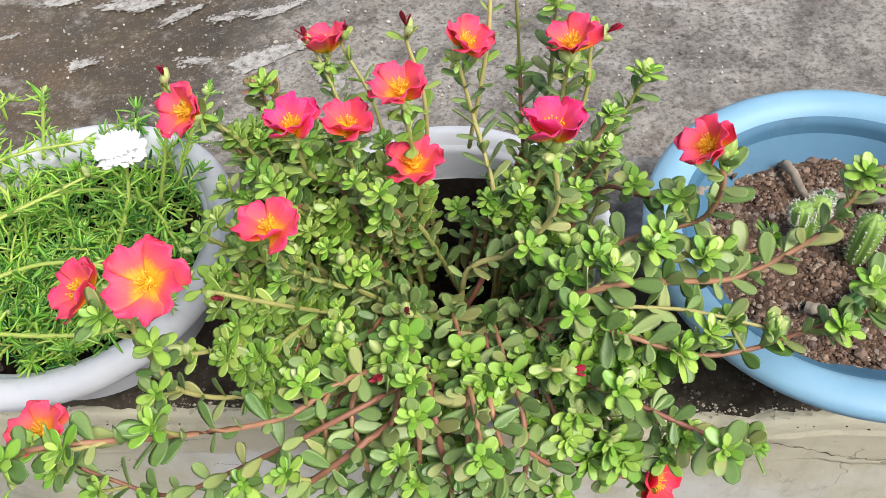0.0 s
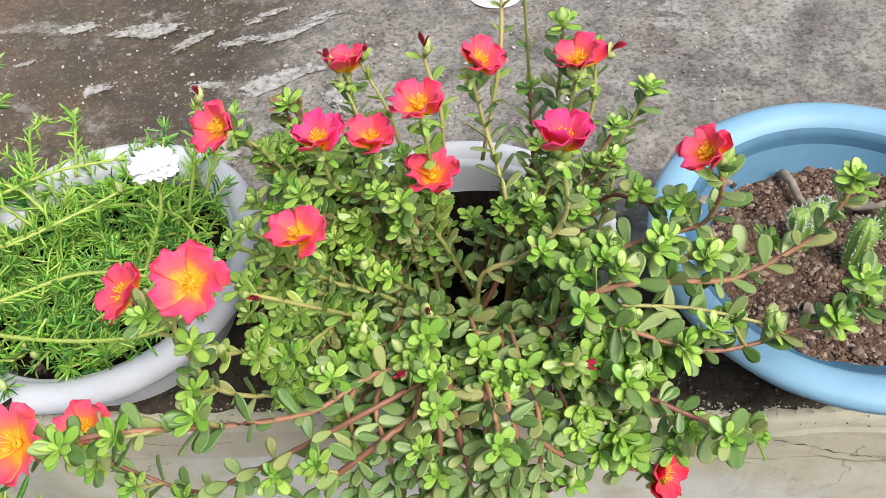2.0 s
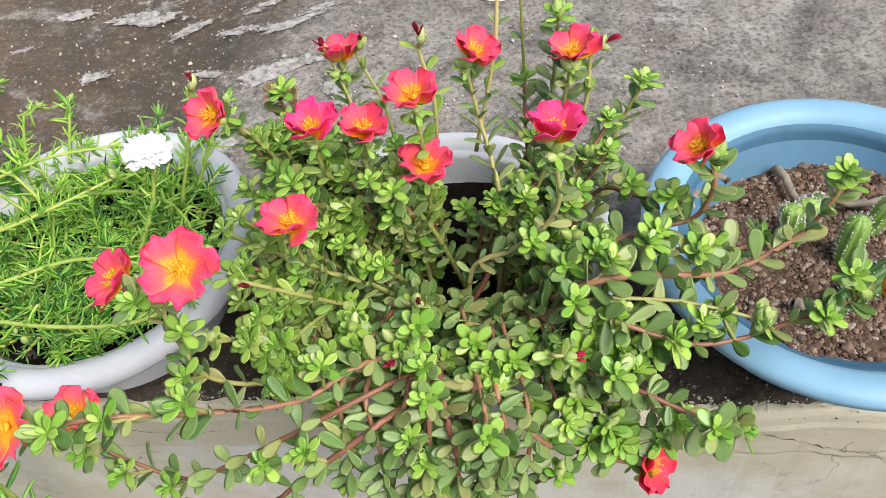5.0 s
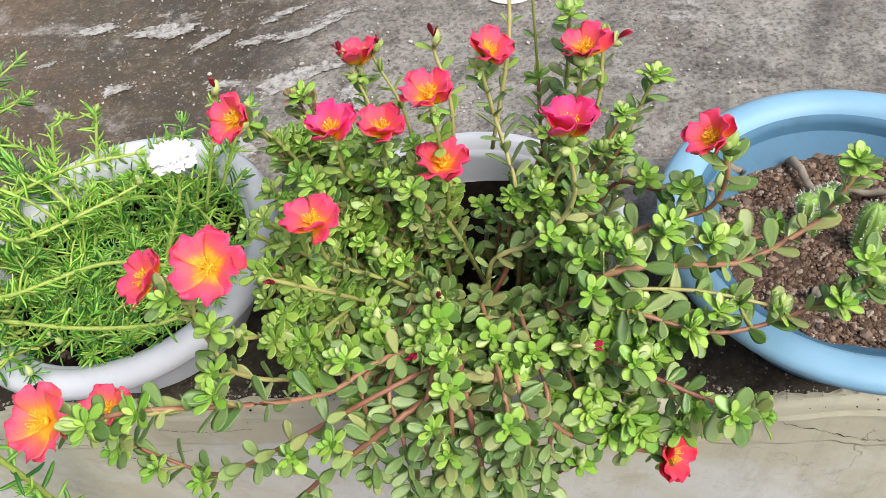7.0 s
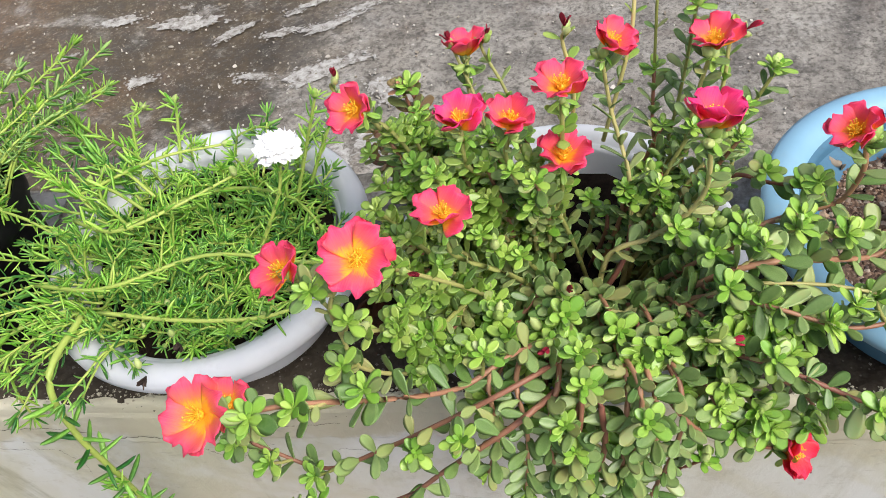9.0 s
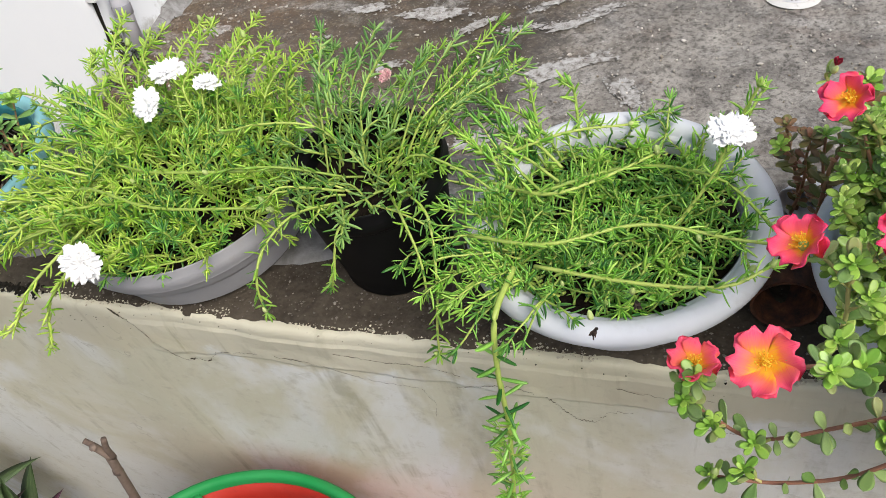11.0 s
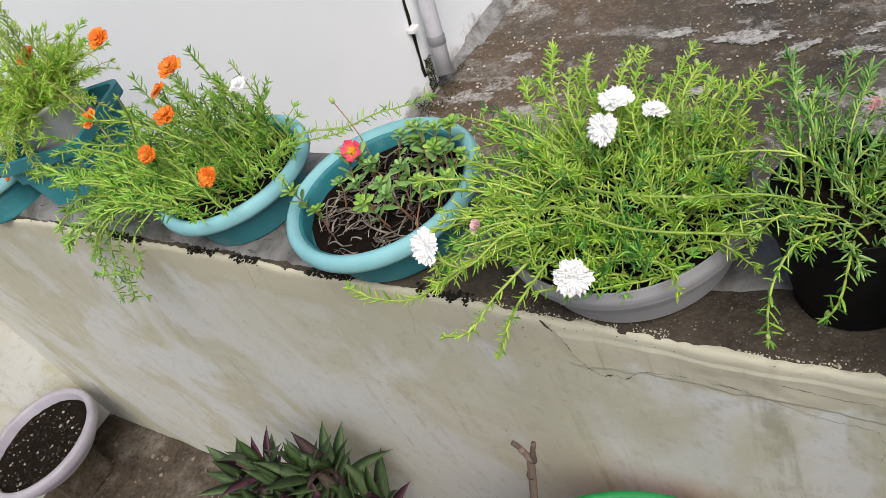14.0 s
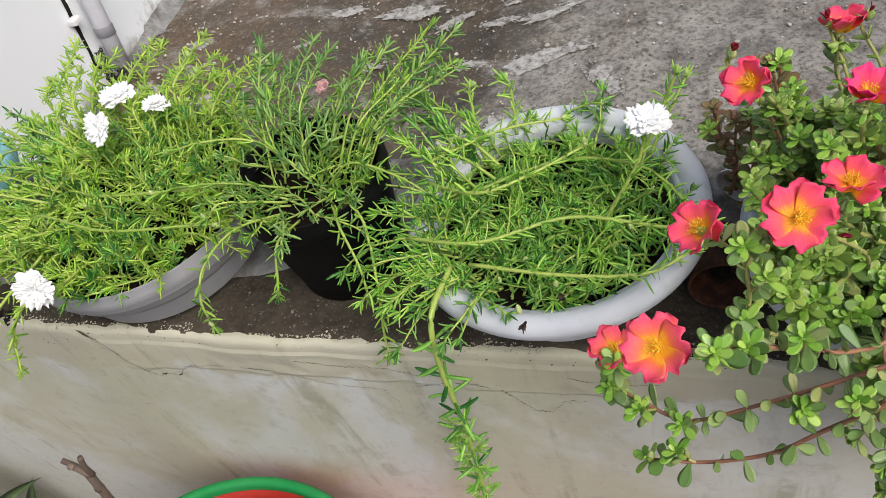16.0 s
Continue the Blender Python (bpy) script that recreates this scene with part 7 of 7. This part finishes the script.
def moss_v(plant, stems, needles, buds, young):
    rnd = random.Random(25)
    c = Vector((-1.225, 0.175, 0.205))
    for i in range(150):
        a = rnd.uniform(0, 6.28)
        o = Vector((math.cos(a), math.sin(a), 0))
        d = o * rnd.uniform(0.3, 1.2) + Vector((0, 0, rnd.uniform(0.4, 1.2)))
        pts = catmull(grow(rnd, c + o * rnd.uniform(0, 0.06), d, rnd.uniform(0.08, 0.17), 0.55, 0.14, lambda q: 0.13, 7), 2)
        needle_stem(rnd, pts, stems, needles, rnd.uniform(0.016, 0.023), 0.0066, 2)
    for k in range(12):
        pts = catmull(grow(rnd, c + Vector((rnd.uniform(-0.05, 0.06), rnd.uniform(-0.02, 0.05), 0.02)), (rnd.uniform(-0.6, 0.7), rnd.uniform(-0.2, 0.3), 1.2), rnd.uniform(0.15, 0.24), 0.0, 0.08, lambda q: 0.17, 8), 2)
        needle_stem(rnd, pts, stems, needles, 0.017, 0.006, 2)
    for k in range(9):
        p = c + Vector((rnd.uniform(-0.07, 0.07), -0.06, 0.01))
        pts = catmull([p, p + Vector((0, -0.03, 0.01)), p + Vector((rnd.uniform(-0.02, 0.03), -0.055, -0.05)), p + Vector((rnd.uniform(-0.03, 0.05), -0.065, -0.09))], 6)
        needle_stem(rnd, pts, stems, needles, 0.016, 0.005, 2)
    # a bare brown stem that arches over to the next bowl
    needle_stem(rnd, catmull([(-1.19, 0.18, 0.22), (-1.12, 0.17, 0.27), (-1.00, 0.14, 0.20), (-0.90, 0.10, 0.17), (-0.80, 0.09, 0.20), (-0.72, 0.07, 0.27), (-0.69, 0.06, 0.315)], 7), stems, needles, 0.012, 0.010, 1, 0.0022, 0.0014)
    for i, (at, f) in enumerate((((-0.991, 0.253, 0.307), (0.3, -0.5, 0.7)), ((-1.190, 0.20, 0.31), (0.1, -0.5, 0.8)), ((-0.965, 0.12, 0.215), (0, -0.5, 0.8)), ((-1.475, 0.05, -0.002 + 0.11), (0.1, -0.5, 0.8)))):
        at = Vector(at)
        double_flower(plant, at, f, 0.021, "orange", i + 3, 1.1)
        needle_stem(rnd, catmull([c + Vector((0.03, 0, 0.01)), c.lerp(at, 0.6) + Vector((0, 0, 0.02)), at - Vector(f).normalized() * 0.005], 7), stems, needles, 0.016, 0.006, 2)


moss_rose("yellowing moss rose in a white tub, orange flowers", -1.225, 0.175, 0.205, moss_v, M_NEEDLE_YELLOW, M_STEM_GREEN)


# ---- between the bowls ----
def rusty_tin():
    t = thing("tin_can", 0.770, 0.088, 0.028, "rusty brown tin lying on its side between the bowls", "tin can")
    t.matrix_world = Matrix.Translation((0.770, 0.072, 0.033)) @ Vector((0.05, -1, 0.12)).normalized().to_track_quat("Z", "Y").to_matrix().to_4x4()
    m, nt, b = mat("rusted_tin", 0.75, 0.3)
    n = noise_of(nt, coords(nt), 60, 6, 0.7)
    nt.links.new(ramp(nt, n, (0.35, (0.035, 0.018, 0.012)), (0.55, (0.13, 0.045, 0.02)), (0.7, (0.24, 0.10, 0.045))), b.inputs["Base Color"])
    bump(nt, b, n, 0.6, 0.002)
    v, f = lathe([(0.0, -0.06), (0.029, -0.06), (0.030, -0.058), (0.030, -0.002), (0.032, 0.0), (0.031, 0.002), (0.0285, 0.0), (0.0285, -0.055), (0.0, -0.056)], 36, 0.01, 1)
    link_mesh("body", v, f, m, t, smooth=True)


rusty_tin()


def chipped_cup():
    c = thing("cup", 0.782, 0.215, 0.020, "chipped white plastic cup lying behind the bowls", "cup")
    c.matrix_world = Matrix.Translation((0.782, 0.215, 0.0205)) @ Vector((-0.45, -0.85, 0.10)).normalized().to_track_quat("Z", "Y").to_matrix().to_4x4()
    v, f = lathe([(0.0, -0.036), (0.014, -0.036), (0.016, -0.035), (0.0185, 0.0), (0.0200, 0.001), (0.0200, 0.003), (0.0175, 0.002), (0.0145, -0.032), (0.0, -0.033)], 32, 0.03, 3)
    link_mesh("body", v, f, M_OFFWHITE, c, smooth=True)


chipped_cup()


# ---- in the yard below the parapet ----
def tub():
    t = thing("plant_tub", 0.150, -0.312, FLOOR_FRONT, "orange-red plastic tub with a green rim below the parapet", "tub")
    H, R = 0.995, 0.270
    v, f = lathe([(0.0, 0.006), (0.17, 0.006), (0.175, 0.0), (0.185, 0.01), (R - 0.006, H - 0.016), (R - 0.010, H - 0.016), (R - 0.013, H - 0.06), (0.19, H - 0.40)], 64, 0.003, 4)
    link_mesh("body", v, f, M_RED, t, smooth=True)
    v, f = lathe([(R - 0.008, H - 0.032), (R + 0.001, H - 0.029), (R + 0.003, H - 0.008), (R - 0.001, H), (R - 0.010, H), (R - 0.013, H - 0.007), (R - 0.0135, H - 0.018)], 72, 0.003, 4)
    link_mesh("rim", v, f, M_GREEN, t, "bright green rim", smooth=True)
    for a in (125, 65, 185, 5, 245, 305):
        c, s = math.cos(radians(a)), math.sin(radians(a))
        so = Soup()
        so.tube([Vector((c * (R - 0.016), s * (R - 0.016), H - 0.01)), Vector((c * (R - 0.018), s * (R - 0.018), H - 0.06)), Vector((c * (R - 0.03), s * (R - 0.03), H - 0.13))], 0.007, 0.007, 6)
        so.object("rib", M_GREEN, t, "green rib")
    vs, fs = [(0, 0, 0.02)], []
    n, rings = 40, 8
    for j in range(1, rings + 1):
        for k in range(n):
            a = 2 * math.pi * k / n
            r = (R - 0.028) * j / rings
            vs.append((r * math.cos(a), r * math.sin(a), 0.03 * (1 - j / rings) + 0.012 * noise.noise(Vector((r * math.cos(a) * 14, r * math.sin(a) * 14, 1)))))
    fs += [(0, 1 + k, 1 + (k + 1) % n) for k in range(n)]
    for j in range(rings - 1):
        for k in range(n):
            a0, a1 = 1 + j * n + k, 1 + j * n + (k + 1) % n
            fs.append((a0, a0 + n, a1 + n, a1))
    link_mesh("soil", vs, fs, M_SOIL, t, smooth=True).location = (0, 0, H - 0.082)
    # a bare cutting stuck in the earth, forked at its cut top
    st = thing("cutting", -0.075, -0.165, FLOOR_FRONT + H - 0.13, "bare grey-brown forked cutting stuck in the tub", "plant cutting")
    so = Soup()
    b, tp = Vector((-0.085, -0.165, FLOOR_FRONT + H - 0.14)), Vector((0.012, -0.138, -0.115))
    mid = b.lerp(tp, 0.55) + Vector((0.003, 0, 0))
    so.tube(catmull([b, mid, tp], 8), 0.0066, 0.0056, 9)
    for f in (0.35, 0.62, 0.86):
        q = b.lerp(tp, f)
        so.tube([q - Vector((0.001, 0, 0.003)), q, q + Vector((0.001, 0, 0.003))], 0.0070, 0.0066, 9)
    so.tube(catmull([tp - Vector((0.004, 0, 0.012)), tp + Vector((-0.008, 0, 0.012)), tp + Vector((-0.019, 0.0, 0.026))], 4), 0.0040, 0.0036, 8)
    so.tube(catmull([tp - Vector((-0.002, 0, 0.012)), tp + Vector((0.008, 0, 0.014)), tp + Vector((0.014, 0.004, 0.034))], 4), 0.0042, 0.0036, 8)
    so.tube(catmull([tp - Vector((0, 0.002, 0.01)), tp + Vector((-0.004, -0.003, 0.016)), tp + Vector((-0.003, -0.006, 0.024))], 4), 0.0046, 0.0044, 8)
    so.object("stick", varied_material("grey_brown_bark", (0.10, 0.07, 0.055), (0.24, 0.18, 0.14), 0.85, island=True, scale=150), st).matrix_local = Matrix.Translation(-st.matrix_world.translation)


tub()


def boat_lily():
    """A clump of stiff sword leaves, green above and purple beneath, on stout bare stems."""
    rnd = random.Random(51)
    base = Vector((-0.66, -0.21, FLOOR_FRONT))
    p = thing("boat_lily", base.x, base.y, base.z, "clump of boat lily with stiff green and purple leaves", "plant")
    inv = Matrix.Translation(-base)
    stems = Soup()
    m, nt, b = mat("sword_leaf_green", 0.42, spec=0.5)
    n1 = noise_of(nt, coords(nt, (2, 30, 2)), 3, 4, 0.6)
    nt.links.new(ramp(nt, n1, (0.3, (0.028, 0.060, 0.020)), (0.62, (0.09, 0.145, 0.052)), (0.78, (0.17, 0.22, 0.11))), b.inputs["Base Color"])
    bump(nt, b, n1, 0.25, 0.02)
    m2 = varied_material("sword_leaf_purple", (0.045, 0.018, 0.032), (0.11, 0.035, 0.06), 0.5, island=False, scale=30)
    m3 = varied_material("sword_leaf_dry", (0.05, 0.03, 0.03), (0.12, 0.08, 0.06), 0.7, island=False, scale=30)

    def blade(mt, sag):
        vs, fs = [], []
        k = 12
        for i in range(k + 1):
            s = i / k
            w = 0.185 * (0.55 + 0.9 * s - 1.55 * s ** 2.2) if s < 1 else 0.0
            w = max(w, 0.002)
            x, z = s * (1 - 0.12 * sag * s), 0.05 * s - sag * s * s * 0.55
            vs += [(x, -w, z + 0.22 * w), (x, 0, z), (x, w, z + 0.22 * w), (x, 0, z - 0.008)]
        for i in range(k):
            a = i * 4
            for c in range(4):
                fs.append((a + c, a + 4 + c, a + 4 + (c + 1) % 4, a + (c + 1) % 4))
        return leaf_mesh("leaf", (vs, fs), mt)

    kinds = [blade(m, 0.25), blade(m, 0.6), blade(m, 0.05), blade(m2, 0.3), blade(m, 0.9), blade(m3, 1.1)]
    crowns = [(-0.80, -0.20, -0.58, 0.3), (-0.72, -0.17, -0.53, 0.0), (-0.64, -0.19, -0.53, 0.9), (-0.57, -0.15, -0.51, -0.2), (-0.52, -0.13, -0.52, 1.4), (-0.66, -0.25, -0.55, 0.4), (-0.58, -0.22, -0.56, 2.1), (-0.47, -0.16, -0.585, 0.7), (-0.50, -0.21, -0.60, 1.9), (-0.44, -0.12, -0.64, 2.9)]
    for j, (x, y, z, t) in enumerate(crowns):
        top = Vector((x * 0.9 - 0.155, y, z - 0.052))
        stems.tube(catmull([base + Vector(((x - base.x) * 0.5, 0.02 * j - 0.05, 0)), base.lerp(top, 0.6) + Vector((rnd.uniform(-0.03, 0.03), 0, 0)), top], 6), 0.013, 0.011, 8)
        for k in range(16):
            a = k * 2.4 + t + rnd.uniform(-0.6, 0.6)
            el = 0.45 + 1.05 * (k / 16) + rnd.uniform(-0.35, 0.3)
            d = Vector((math.cos(a) * math.cos(el), math.sin(a) * math.cos(el), math.sin(el)))
            x_ = d
            up = Vector((0, 0, 1)) - d * d.z
            y_ = up.cross(x_).normalized() if up.length > 0.05 else d.orthogonal().normalized()
            z_ = x_.cross(y_)
            L = rnd.uniform(0.085, 0.150)
            ob = new("leaf", kinds[rnd.choice((0, 0, 1, 1, 2, 2, 3, 4, 5, 5 if k < 5 else 0, 3 if k > 10 else 1))])
            ob.parent = p
            ob.matrix_local = inv @ Matrix.Translation(top + Vector((0, 0, 0.004 * k - 0.02))) @ Matrix((x_, y_, z_)).transposed().to_4x4() @ Matrix.Diagonal((L, L * rnd.uniform(0.8, 1.2), L, 1))
    stems.object("stem", M_TWIG, p).matrix_local = inv


boat_lily()


def big_pot():
    t = thing("large_pot", -2.262, -0.270, FLOOR_FRONT + 0.215, "large lilac-white plastic pot filled with dark soil", "flower pot")
    H, R = 0.130, 0.228
    v, f = lathe([(0.0, 0.006), (0.10, 0.006), (0.105, 0.0), (0.11, 0.01), (0.155, H * 0.4), (R - 0.035, H - 0.05), (R - 0.010, H - 0.045), (R, H - 0.036), (R, H - 0.010), (R - 0.006, H), (R - 0.022, H), (R - 0.028, H - 0.008), (R - 0.036, H - 0.07), (R - 0.045, H - 0.085)], 80, 0.003, 4)
    link_mesh("body", v, f, plastic_material("lilac_white_plastic", (0.34, 0.32, 0.37)), t, smooth=True)
    vs, fs = [(0, 0, 0.02)], []
    n, rings = 64, 16
    for j in range(1, rings + 1):
        for k in range(n):
            a = 2 * math.pi * k / n
            r = (R - 0.031) * j / rings
            vs.append((r * math.cos(a), r * math.sin(a), 0.003 * noise.noise(Vector((r * math.cos(a) * 12, r * math.sin(a) * 12, 1))) + 0.004 * noise.noise(Vector((r * math.cos(a) * 50, r * math.sin(a) * 50, 1)))))
    fs += [(0, 1 + k, 1 + (k + 1) % n) for k in range(n)]
    for j in range(rings - 1):
        for k in range(n):
            a0, a1 = 1 + j * n + k, 1 + j * n + (k + 1) % n
            fs.append((a0, a0 + n, a1 + n, a1))
    link_mesh("soil", vs, fs, M_SOIL, t, smooth=True).location = (0, 0, H - 0.040)
    pebbles("soil_crumbs", -2.262, -0.270, 0.185, FLOOR_FRONT + 0.215 + H - 0.040, 600, 0.002, 0.008, varied_material("soil_crumbs", (0.008, 0.006, 0.005), (0.035, 0.027, 0.02), 0.95, island=True, sheen=(0.45, 0.42, 0.38)), "dark soil crumbs and white perlite in the pot", 52, None)


big_pot()
pebbles("floor_rubble", -1.9, -0.25, 0.75, FLOOR_FRONT + 0.004, 900, 0.002, 0.012, varied_material("floor_rubble", (0.05, 0.04, 0.03), (0.28, 0.24, 0.19), 0.95, island=True), "grit and crumbs on the lower floor", 53, None)
blk = box("stone_block", -2.47, -2.24, -0.36, -0.18, FLOOR_FRONT, FLOOR_FRONT + 0.215, M_YARD, None, "", 0.012)
tagged(blk, "dirty brown stone block under the large pot", "stone block")
